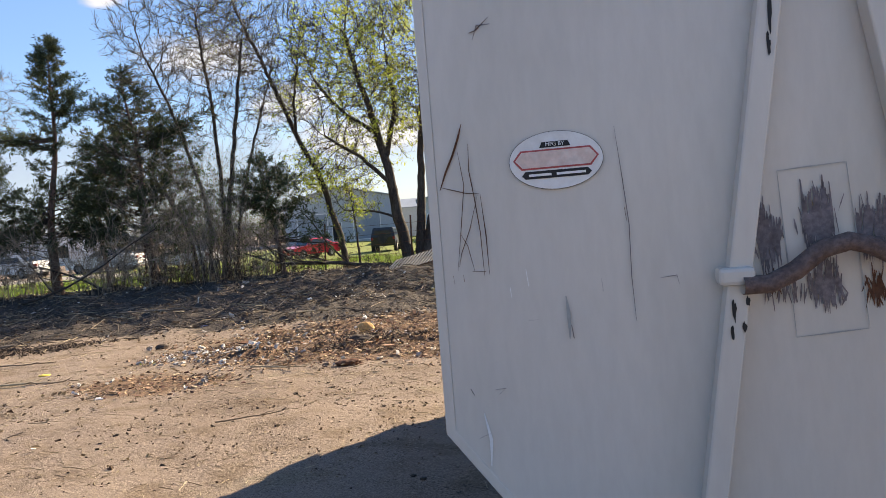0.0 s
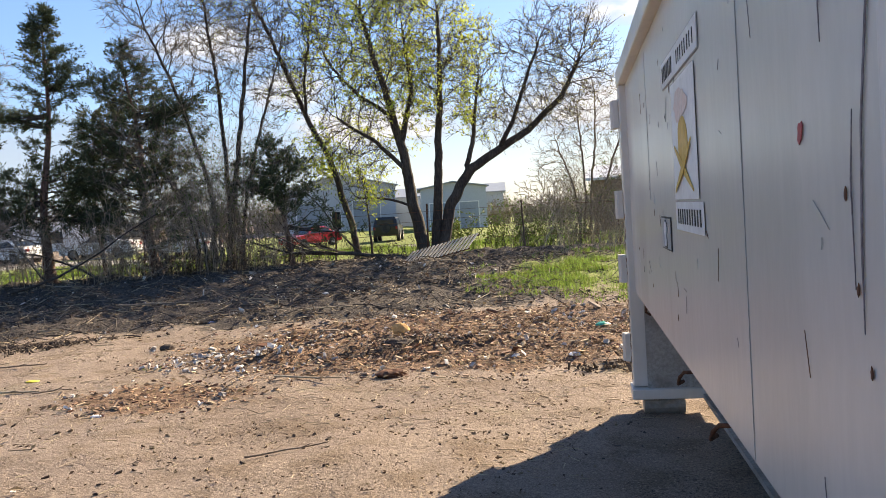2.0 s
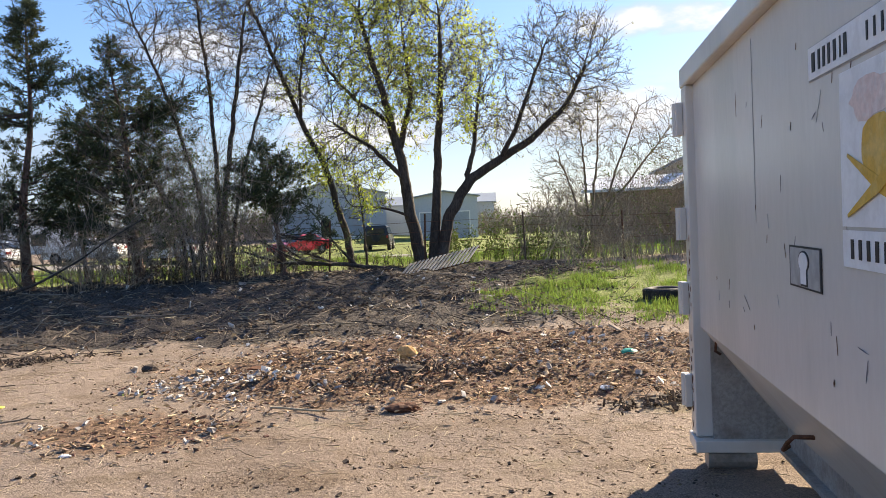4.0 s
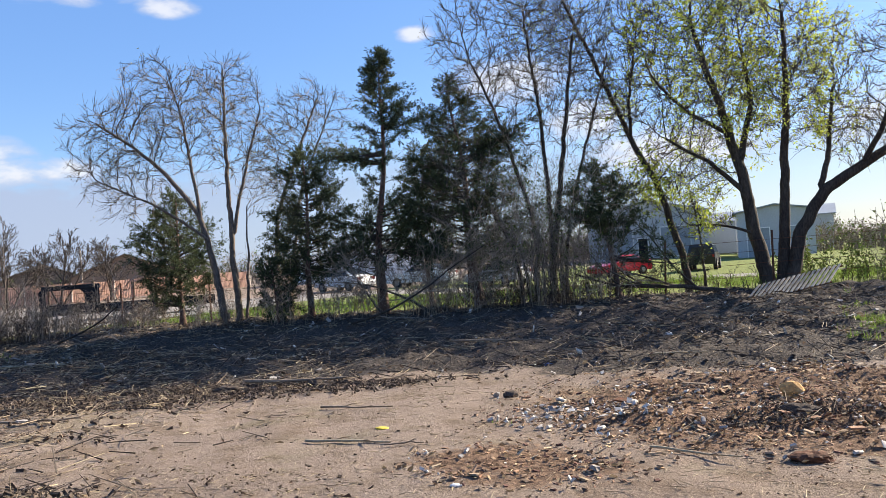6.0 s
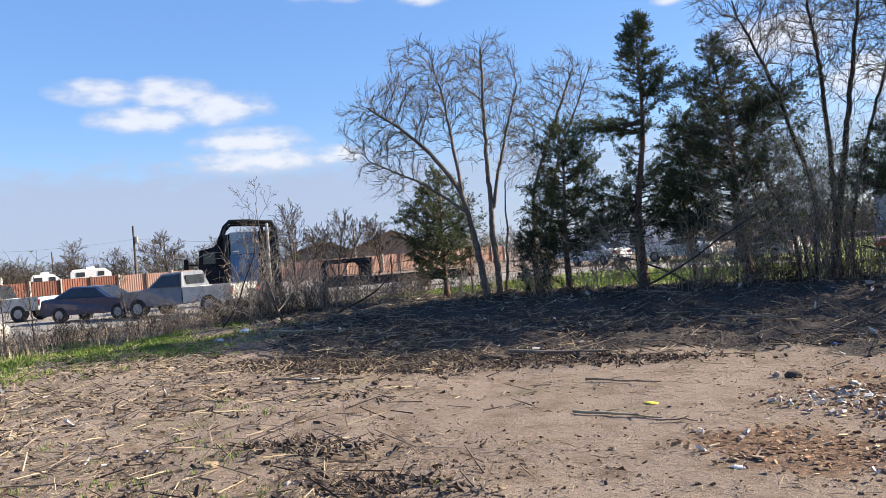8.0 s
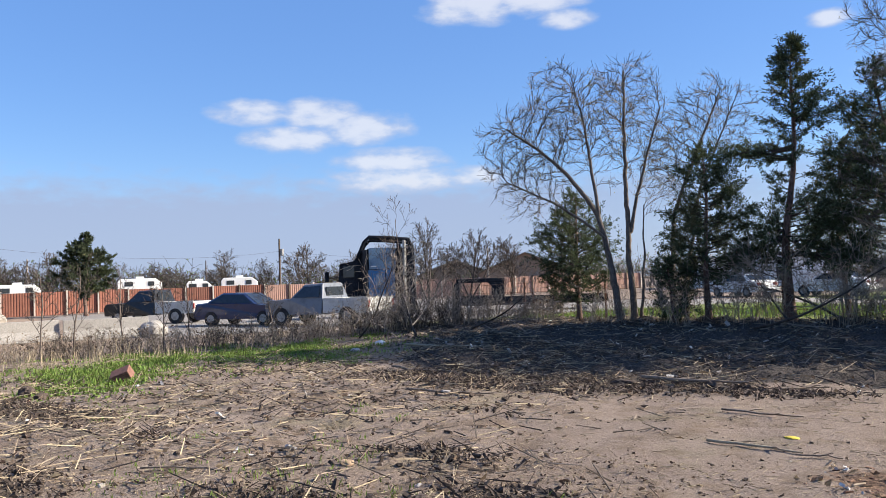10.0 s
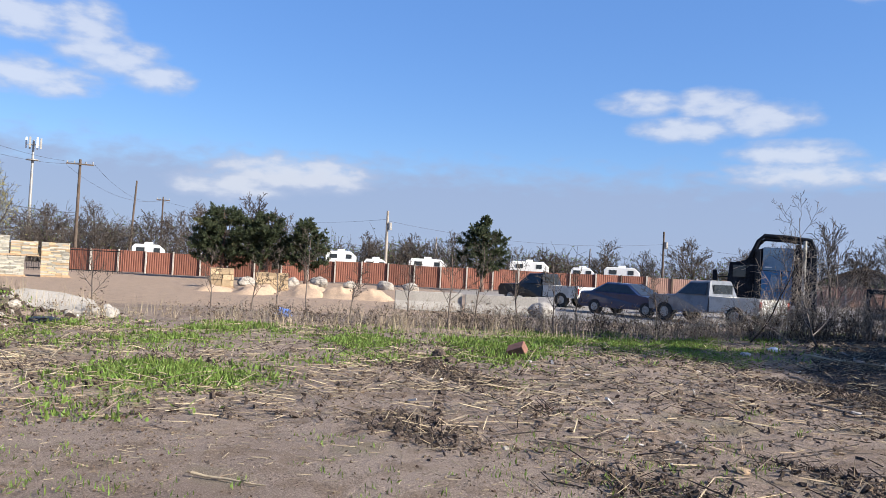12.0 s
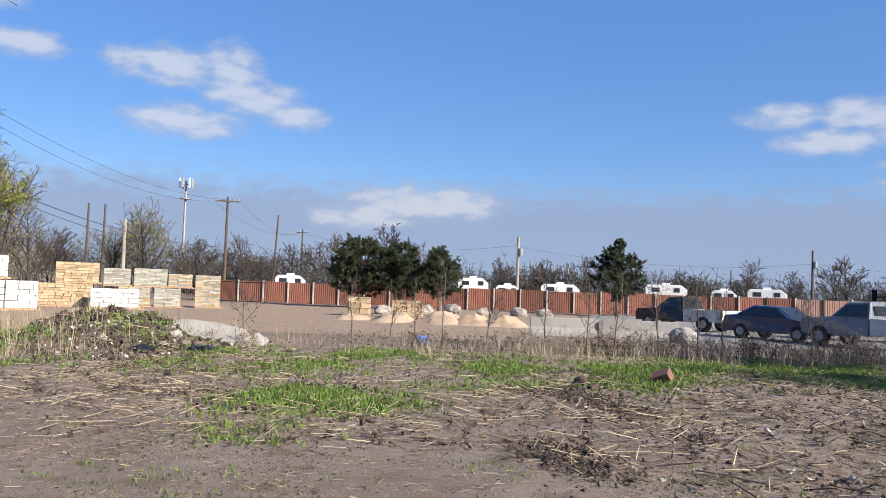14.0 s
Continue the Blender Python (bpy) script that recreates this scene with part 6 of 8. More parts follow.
def vehicles():
    pickup("grey pickup truck with a chalky white bed, parked in brush", spot(-68.0, 33.5), 122, "grey_car", "pale_car")
    sedan("dark blue sedan parked among weeds", spot(-73.4, 36.5), -52, "blue_car")
    pickup("dark pickup truck with a pale bed side", spot(-79.3, 43.5), 135, "black_car", "pale_car")
    semi_cab()
    gooseneck()
    sedan("bright red car parked by the road", spot(-19.4, 57), 150, "red")
    suv("black off-road car with spare wheel on the back", spot(-13.7, 58.5), 8, "black_car")
    sedan("white car half hidden behind cedars", spot(-33.5, 52), 100, "white")
    sedan("white car half hidden behind cedars", spot(-39.0, 55), 80, "white")
    sedan("dark blue car parked by a house", spot(-135.3, 56), 60, "blue_car")
    sedan("silver car behind the tree row", spot(-28.0, 50), 75, "pale_car")


vehicles()


# ---- stone yard ----
STONES = [mesh_from("stone", *(lambda g: (np.array([(x, y, z) for x in (-0.5, 0.5) for y in (-0.5, 0.5) for z in (-0.5, 0.5)]) * (1 - 0.12 * g.random((8, 3))),
          np.array([(0, 1, 3, 2), (4, 6, 7, 5), (0, 4, 5, 1), (2, 3, 7, 6), (0, 2, 6, 4), (1, 5, 7, 3)])))(np.random.default_rng(k)), None) for k in range(5)]
STONE_SETS = {}


def stone_mesh(k, mat):
    key = (k, mat)
    if key not in STONE_SETS:
        me = STONES[k].copy()
        me.materials.append(M[mat])
        STONE_SETS[key] = me
    return STONE_SETS[key]


def stack(label, az, d, w, deep, z0, z1, mats, course=0.2, seed=0, name="stone_pallet", on_pallet=True, long=0.5):
    """Courses of cut stone on a wooden pallet, its front square to the middle of the lot."""
    gen = np.random.default_rng(seed)
    x, y = spot(az, d)
    root = thing(name, label, "stone stack", (x, y, z_at(x, y) + z0), -az, "pallets of building stone")
    if on_pallet:
        for i in range(6):
            part("pallet_board", boxes((-w / 2 + i * w / 5, -w / 2 + i * w / 5 + w / 7, -deep / 2, deep / 2, 0.0, 0.025)), M["plank"], root)
        for q in (-deep / 2 + 0.05, 0, deep / 2 - 0.05):
            part("pallet_runner", boxes((-w / 2, w / 2 + w / 14, q - 0.04, q + 0.04, 0.026, 0.10)), M["plank"], root)
    part("core", boxes((-w / 2 + 0.12, w / 2 - 0.12, -deep / 2 + 0.12, deep / 2 - 0.12, 0.105, z1 - z0 - 0.03)), M[mats[0]], root)
    z = 0.105
    while z < z1 - z0 - 0.04:
        h = min(course * (0.8 + 0.4 * gen.random()), z1 - z0 - z)
        for face in (-1, 1):
            q = -w / 2 - 0.03
            while q < w / 2 - 0.05:
                L = min(long * (0.6 + 0.8 * gen.random()), w / 2 + 0.03 - q)
                ob = new("stone", stone_mesh(int(gen.integers(5)), mats[int(gen.integers(len(mats)))]))
                ob.parent = root
                ob.matrix_basis = Matrix.Translation((q + L / 2, face * (deep / 2 - 0.13 + 0.03 * gen.random()), z + h / 2)) @ Matrix.Diagonal((L * 0.985, 0.28, h * 0.97, 1))
                q += L
            if face < 0 and course < 0.1:
                break
        for face in (-1, 1):
            ob = new("stone", stone_mesh(int(gen.integers(5)), mats[int(gen.integers(len(mats)))]))
            ob.parent = root
            ob.matrix_basis = Matrix.Translation((face * (w / 2 - 0.10), 0, z + h / 2)) @ Matrix.Diagonal((0.26, deep * 0.72, h * 0.97, 1))
        z += h
    return root


def stone_yard():
    tan, wh, gr = ("limestone",), ("whitestone",), ("greystone",)
    for i, (lab, az, d, w, z0, z1, mats, course, long) in enumerate((
            ("pallet of white limestone blocks", -130.2, 43.5, 1.15, 0, 1.42, wh, 0.33, 0.6), ("pallet of white limestone blocks", -128.4, 42.5, 1.5, 0, 1.42, wh, 0.33, 0.6), ("pallet of white limestone blocks", -126.0, 43, 1.6, 0, 1.45, wh, 0.33, 0.6),
            ("pallet of white limestone blocks", -123.9, 43.5, 1.3, 0, 1.40, wh, 0.33, 0.6), ("upper pallet of white limestone blocks", -126.3, 43.5, 2.3, 1.47, 2.62, wh, 0.36, 0.6),
            ("pallet of tan limestone", -122.3, 50, 1.5, 0, 1.32, tan, 0.16, 0.35), ("pallet of tan limestone", -120.6, 50, 1.4, 0, 1.32, tan, 0.16, 0.35), ("upper pallet of tan limestone", -120.7, 50.5, 2.2, 1.33, 2.55, tan, 0.15, 0.35),
            ("pallet of white cut stone", -118.4, 48, 2.4, 0, 1.12, wh, 0.24, 0.45), ("pallet of grey flagstone", -117.2, 53, 1.8, 0, 1.2, ("greystone", "limestone"), 0.08, 0.6), ("upper pallet of grey flagstone", -118.3, 53.5, 1.5, 1.21, 2.35, gr, 0.08, 0.6),
            ("upper pallet of grey flagstone", -116.2, 53.5, 1.9, 1.21, 2.4, gr, 0.08, 0.6), ("pallet of grey flagstone", -115.1, 53, 1.5, 0, 1.2, gr, 0.08, 0.6), ("upper pallet of tan flagstone", -114.3, 54, 1.4, 1.21, 2.1, ("limestone", "greystone"), 0.09, 0.5),
            ("tall pallet of mixed flagstone", -112.5, 54, 1.5, 0, 2.1, ("greystone", "limestone"), 0.08, 0.5),
            ("pallet of tan limestone blocks in the yard", -102.1, 47, 1.25, 0, 1.1, tan, 0.3, 0.5), ("pallet of tan limestone blocks in the yard", -98.7, 46, 1.75, 0, 0.98, tan, 0.24, 0.5),
            ("pallet of rough stone behind dry grass", -133.0, 40, 1.6, 0, 1.25, ("greystone", "limestone"), 0.22, 0.4))):
        stack(lab, az, d, w, 1.1, z0, z1, mats, course, 40 + i, long=long)
    x, y = spot(-124.8, 43.2)
    solo("spare_pallet", boxes((-0.7, 0.7, -0.5, 0.5, 0.0, 0.03), (-0.7, 0.7, -0.5, -0.4, 0.031, 0.12), (-0.7, 0.7, 0.4, 0.5, 0.031, 0.12), (-0.7, 0.7, -0.5, 0.5, 0.121, 0.15)), M["redprint"], "red painted empty pallet on white stone", "pallet", (x + 1.6, y - 1.2, z_at(x, y) + 1.44), 125)
    # heaps of sand
    gen = np.random.default_rng(9)
    for az, d, r, h in ((-99.8, 40, 1.7, 0.75), (-96.2, 39, 1.9, 0.8), (-94.0, 38.5, 1.6, 0.72), (-91.9, 38, 1.7, 0.78), (-102.5, 41, 1.3, 0.5)):
        n, k = 40, 12
        a = np.linspace(0, 2 * np.pi, n, endpoint=False)
        q = np.linspace(0, 1, k)
        A, Q = np.meshgrid(a, q, indexing="ij")
        R = r * Q * (1 + 0.15 * np.sin(3 * A + d))
        X, Y = R * np.cos(A), R * np.sin(A)
        Z = h * (0.5 + 0.5 * np.cos(np.pi * Q)) ** 1.1 * 0.72 + 0.30 * wave(X * 1.7 + d, Y * 1.7, 4, 0.55) * (1 - Q ** 3) - 0.05
        i, j = np.meshgrid(np.arange(n), np.arange(k - 1), indexing="ij")
        f = np.stack([i * k + j, i * k + j + 1, ((i + 1) % n) * k + j + 1, ((i + 1) % n) * k + j], -1).reshape(-1, 4)
        x, y = spot(az, d)
        solo("sand_heap", mesh_from("sand_heap", np.stack([X, Y, Z], -1).reshape(-1, 3), f, M["sand"], True), None, "heap of pale orange quarry sand", "sand heap", (x, y, z_at(x, y)), 0, "sand heaps")
    for i, (az, d, s) in enumerate(((-97.2, 56, 0.6), (-95.4, 56, 0.75), (-90.6, 57, 0.66), (-88.8, 57, 0.6), (-93.2, 58, 0.5), (-100.4, 52, 0.6))):
        x, y = spot(az, d)
        solo("boulder", rough_lump(s, s * 0.75, s * 0.62, 60 + i), M["rock"], "rough grey-brown boulder in the yard", "rock", (x, y, z_at(x, y) + s * 0.35), 30 * i, "boulders in the yard")


def rough_lump(a, b, c, seed, sub=3, jag=0.28):
    bm = bmesh.new()
    bmesh.ops.create_icosphere(bm, subdivisions=sub, radius=1.0)
    off = Vector((seed * 3.1, seed * 1.7, 0))
    for v in bm.verts:
        k = 1 + jag * noise.noise(v.co * 1.3 + off) + jag * 0.5 * noise.noise(v.co * 3.1 + off)
        v.co = Vector((v.co.x * a * k, v.co.y * b * k, v.co.z * c * k))
    return bm


stone_yard()


# ---- boundary fence ----
def boundary_fence():
    panel = prism([(i * 0.2 - 1.15 + dx, dy) for i in range(12) for dx, dy in ((0, 0), (0.08, 0.0), (0.1, -0.03), (0.18, -0.03))][:-1] + [(1.19, 0.01), (-1.15, 0.01)], 0.05, 1.95, "z")
    brown = bpy.data.meshes.new("panel")
    panel.to_mesh(brown)
    panel.free()
    pink = brown.copy()
    brown.materials.append(M["fence_panel"])
    pink.materials.append(M["fence_pink"])
    pb = boxes((-0.06, 0.06, -0.06, 0.06, 0, 2.05), bevel=0.01)
    post = bpy.data.meshes.new("post")
    pb.to_mesh(post)
    pb.free()
    post2 = post.copy()
    post.materials.append(M["post_pale"])
    post2.materials.append(M["pole"])
    root = thing("boundary_fence", "long brown ribbed metal fence with pale posts", "fence", (0, 0, 0), kind="")
    ys = np.arange(-26, 74, 2.4)
    for i, y in enumerate(ys):
        x = -74.5
        ob = new("panel", brown if y < 26 else pink)
        ob.parent, ob.matrix_basis = root, pose(x, y, 0.04 * math.sin(i * 1.3), 0, 0, 90)
        ob = new("post", post if y < 18 or i % 2 else post2)
        ob.parent, ob.matrix_basis = root, pose(x + 0.12, y + 1.2, 0)
    gate = thing("yard_gate", "black steel bar gate in front of the fence", "gate", (-67.5, -23.5, 0), 82)
    part("gate_frame", boxes((-4, 4, -0.03, 0.03, 1.75, 1.82), (-4, 4, -0.03, 0.03, 0.15, 0.22)), M["ink"], gate)
    for i in range(41):
        part("bar", boxes((-4 + 0.2 * i - 0.012, -4 + 0.2 * i + 0.012, -0.012, 0.012, 0.0, 2.0)), M["ink"], gate)


boundary_fence()


def trailers():
    for i, (az, d, L, top) in enumerate(((-93.8, 84, 3.2, 3.1), (-95.6, 86, 2.4, 2.6), (-87.6, 84, 4.0, 2.75), (-80.3, 86, 4.2, 3.05), (-76.5, 90, 2.6, 2.7), (-73.8, 88, 3.8, 2.9), (-106.8, 82, 3.0, 2.7), (-91.3, 88, 2.6, 2.5))):
        x, y = spot(az, d)
        root = thing("camper_trailer", "white camper trailer parked behind the fence", "camper", (x, y, 0), -az, "campers behind the fence")
        part("body", prism([(-L / 2, 0.5), (L / 2, 0.5), (L / 2, top - 0.5), (L / 2 - 0.6, top), (-L / 2 + 0.25, top), (-L / 2, top - 0.3)], 0, 2.3, "y", 0.05), M["white"], root)
        part("roof_unit", boxes((-0.4, 0.4, 0.8, 1.5, top - 0.02, top + 0.22), bevel=0.05), M["white"], root)
        part("window", boxes((-L / 4 - 0.4, -L / 4 + 0.4, -0.03, -0.002, top - 0.75, top - 0.3), bevel=0.01), M["glass"], root)
        part("window", boxes((L / 4 - 0.3, L / 4 + 0.3, -0.03, -0.002, top - 0.75, top - 0.3), bevel=0.01), M["glass"], root)
        part("wheel", cyls(((0, -0.02, 0.35), (0, 0.2, 0.35), 0.35), n=16), M["tyre"], root)


trailers()


# ---- poles and wires ----
def utility_pole(az, d, top, r=0.14, arm=0.0, mat="pole", can=False, lean=0.0, label="dark wooden utility pole"):
    x, y = spot(az, d)
    root = thing("utility_pole", label, "utility pole", (x, y, 0), -az, "utility poles")
    part("shaft", cyls(((0, 0, -0.2), (lean, 0, top), r * 1.2, r * 0.75), n=10), M[mat], root)
    if arm:
        part("cross_arm", boxes((-arm + lean, arm + lean, -r - 0.08, -r, top - 0.55, top - 0.42)), M[mat], root)
        for k in (-0.9, -0.4, 0.4, 0.9):
            part("insulator", cyls(((k * arm + lean, -r - 0.04, top - 0.42), (k * arm + lean, -r - 0.04, top - 0.2), 0.05), n=8), M["galv"], root)
    if can:
        part("transformer", cyls(((0.32, -0.1, top - 2.3), (0.32, -0.1, top - 1.4), 0.24), n=14), M["galv"], root)
        part("bracket", boxes((0, 0.3, -0.12, -0.08, top - 1.9, top - 1.8)), M["galv"], root)
    return (x, y, top)


def wire(a, b, sag, r=0.012, name="power_line"):
    a, b = np.array(a, float), np.array(b, float)
    k = np.linspace(0, 1, 24)[:, None]
    pts = a + (b - a) * k
    pts[:, 2] -= sag * 4 * (k * (1 - k))[:, 0]
    solo(name, mesh_from(name, *pipe(pts, r, 5), M["wire"], True), None, "thin dark overhead wire between poles", "wire", group="overhead wires")


def poles():
    u = utility_pole(-127.9, 52, 12.3, 0.17, 0.0, "bark_pale", True, label="weathered brown utility pole with transformer")
    a = utility_pole(-111.3, 85, 10.6, 0.16, 1.25)
    utility_pole(-108.0, 110, 11.2, 0.14, lean=0.5)
    utility_pole(-106.0, 120, 10.1, 0.14, 0.9)
    utility_pole(-119.1, 95, 9.9, 0.15)
    utility_pole(-120.1, 95, 9.9, 0.15)
    utility_pole(-117.9, 70, 6.6, 0.16, 0, "pole_pale")
    utility_pole(-90.6, 95, 8.4, 0.2, 0, "pole_pale", True, label="pale utility pole with transformer")
    utility_pole(-71.0, 110, 8.3, 0.16, 0.0, "pole", True)
    utility_pole(-103.5, 125, 9.0, 0.14, 0.8)
    utility_pole(-87.0, 110, 6.2, 0.12, 0, "pole_pale")
    utility_pole(-76.0, 115, 5.8, 0.10)
    utility_pole(-51.0, 60, 4.6, 0.09)
    utility_pole(-56.2, 90, 5.4, 0.12, 0, "pole_pale")
    left = (*spot(-150, 45), 12.6)
    wire((u[0], u[1], 12.0), left, 0.7)
    wire((u[0], u[1], 11.2), (left[0], left[1], 11.6), 0.7)
    wire((u[0], u[1], 11.0), (left[0], left[1], 10.9), 0.8)
    wire((u[0], u[1], 12.0), (a[0], a[1], 10.3), 1.4)
    wire((u[0], u[1], 11.2), (a[0], a[1], 10.2), 1.7)
    wire((u[0], u[1], 7.6), (a[0], a[1], 5.4), 1.1, 0.03)
    wire((u[0], u[1], 7.2), (a[0], a[1], 4.9), 1.2, 0.022)
    wire((u[0], u[1], 7.6), (left[0], left[1], 8.6), 0.5, 0.03)
    for s in (-1.6, 1.6):
        wire((a[0] + s * 0.4, a[1] + s, 10.1), (*spot(-106.0, 120), 9.7), 1.5)
    wire((*spot(-106.0, 120), 9.5), (*spot(-90.6, 95), 7.4), 1.4)
    wire((*spot(-90.6, 95), 7.2), (*spot(-71, 110), 6.6), 1.2)
    wire((*spot(-71, 110), 6.6), (*spot(-51, 120), 6.2), 1.2)
    # phone mast
    x, y = spot(-114.0, 150)
    root = thing("phone_mast", "thin grey phone mast with white panel antennas", "mast", (x, y, 0), 114)
    part("shaft", cyls(((0, 0, 0), (0, 0, 20.0), 0.32, 0.18), n=10), M["galv"], root)
    for i in range(6):
        q = i * math.pi / 3
        part("antenna", boxes((math.cos(q) * 1.1 - 0.15, math.cos(q) * 1.1 + 0.15, math.sin(q) * 1.1 - 0.1, math.sin(q) * 1.1 + 0.1, 18.6, 20.4), bevel=0.03), M["white" if i % 2 else "galv"], root)
        part("strut", cyls(((0, 0, 19.2), (math.cos(q) * 1.0, math.sin(q) * 1.0, 19.2), 0.05), n=6), M["galv"], root)
    part("platform", cyls(((0, 0, 16.6), (0, 0, 16.75), 1.0), n=14), M["galv"], root)


poles()


# ---- buildings ----
def gable(name, label, at, turn, w, deep, eave, ridge, wall, roof, openings=(), category="building", base=-0.6):
    root = thing(name, label, category, (at[0], at[1], z_at(*at)), turn)
    part("wall", prism([(-w / 2, base), (w / 2, base), (w / 2, eave), (0, ridge), (-w / 2, eave)], 0, deep, "y"), M[wall], root)
    k = (ridge - eave) / (w / 2)
    for s in (-1, 1):
        o = 0.35
        part("roof", prism([(s * 0, ridge + 0.02), (s * 0, ridge + 0.14), (s * (w / 2 + o), eave - k * o + 0.14), (s * (w / 2 + o), eave - k * o + 0.02)], -0.35, deep + 0.35, "y"), M[roof], root)
    for x0, x1, z0, z1, m, nm in openings:
        wn = part(nm, boxes((x0, x1, -0.05, -0.004, z0, z1)), M[m], root)
        part("trim", boxes((x0 - 0.1, x1 + 0.1, -0.09, -0.051, z1, z1 + 0.1), (x0 - 0.1, x1 + 0.1, -0.09, -0.051, z0 - 0.1, z0), (x0 - 0.1, x0, -0.09, -0.051, z0, z1), (x1, x1 + 0.1, -0.09, -0.051, z0, z1)), M["white"], wn)
    return root


def buildings():
    gable("warehouse", "pale metal warehouse with a low grey gable roof", spot(-17.3, 92), 17, 13.0, 26, 5.0, 6.5, "siding", "siding_grey", ((-5.0, -1.6, 0.2, 3.4, "siding_grey", "loading_door"), (1.5, 4.6, 0.2, 3.4, "siding_grey", "loading_door"), (-1.0, 0.0, 0.2, 2.3, "dark", "door")))
    root = gable("warehouse", "long low pale warehouse beyond the road", spot(-5.5, 112), 96, 10, 26, 4.2, 5.4, "siding", "siding_grey")
    gable("warehouse", "long low pale warehouse beyond the road", spot(-9.0, 84), 12, 7, 14, 4.4, 5.0, "siding", "siding_grey", ((-2.6, -0.6, 0.0, 2.8, "siding_grey", "loading_door"), (0.6, 2.6, 0.0, 2.8, "siding_grey", "loading_door")))
    gable("warehouse", "low white building behind the trees", spot(-38, 90), 40, 14, 12, 2.8, 3.6, "white", "siding_grey", ((-5, -3.6, 0.8, 2.0, "glass", "window"), (2, 3.4, 0.8, 2.0, "glass", "window")))
    # weathered houses behind the thicket
    h = gable("house", "weathered brown two-storey house behind the thicket", spot(9.3, 42), -8, 4.4, 6, 3.6, 4.6, "wood_wall", "siding_grey", ((-0.4, 0.5, 2.5, 3.4, "glass", "window"), (1.1, 1.7, 2.5, 3.4, "glass", "window")), "house")
    gable("shed", "low shed with pale sheet roof behind the thicket", spot(8.6, 37), 82, 3.4, 4.2, 2.5, 3.0, "house_brick", "roof_white", category="shed")
    gable("house", "grey-brown house with a sloping eave", spot(13.4, 34), -14, 6.2, 8, 2.4, 4.0, "wood_wall", "siding_grey", ((-1.6, -0.6, 1.0, 2.0, "glass", "window"),), "house")
    x, y = spot(11.95, 45)
    s = thing("silo", "slim pale cylinder tank rising above the roofs", "tank", (x, y, z_at(x, y)))
    part("shell", cyls(((0, 0, -0.5), (0, 0, 6.6), 0.42), n=20), M["concrete"], s)
    part("cap", cyls(((0.1, 0, 6.61), (0.1, 0, 8.5), 0.30), n=18), M["concrete"], s)
    # house in the south west
    gable("house", "single-storey tan brick house with brown shingle roof", spot(-131.8, 63), 131.8 + 6, 10.5, 9, 2.6, 3.9, "house_brick", "shingle",
          ((-3.6, -2.4, 0.7, 2.0, "glass", "window"), (-0.6, 0.5, 0.0, 2.0, "white", "door"), (1.2, 2.6, 0.7, 2.0, "glass", "window"), (3.6, 4.4, 0.7, 2.0, "glass", "window")), "house")
    # roofs beyond the fence
    gable("house", "distant house with a dark shingle roof", spot(-53.5, 120), 53, 14, 10, 2.8, 5.6, "house_brick", "shingle", category="house")
    gable("house", "distant house with a dark shingle roof", spot(-58.5, 130), 58, 12, 10, 2.8, 5.2, "house_brick", "shingle", category="house")


buildings()


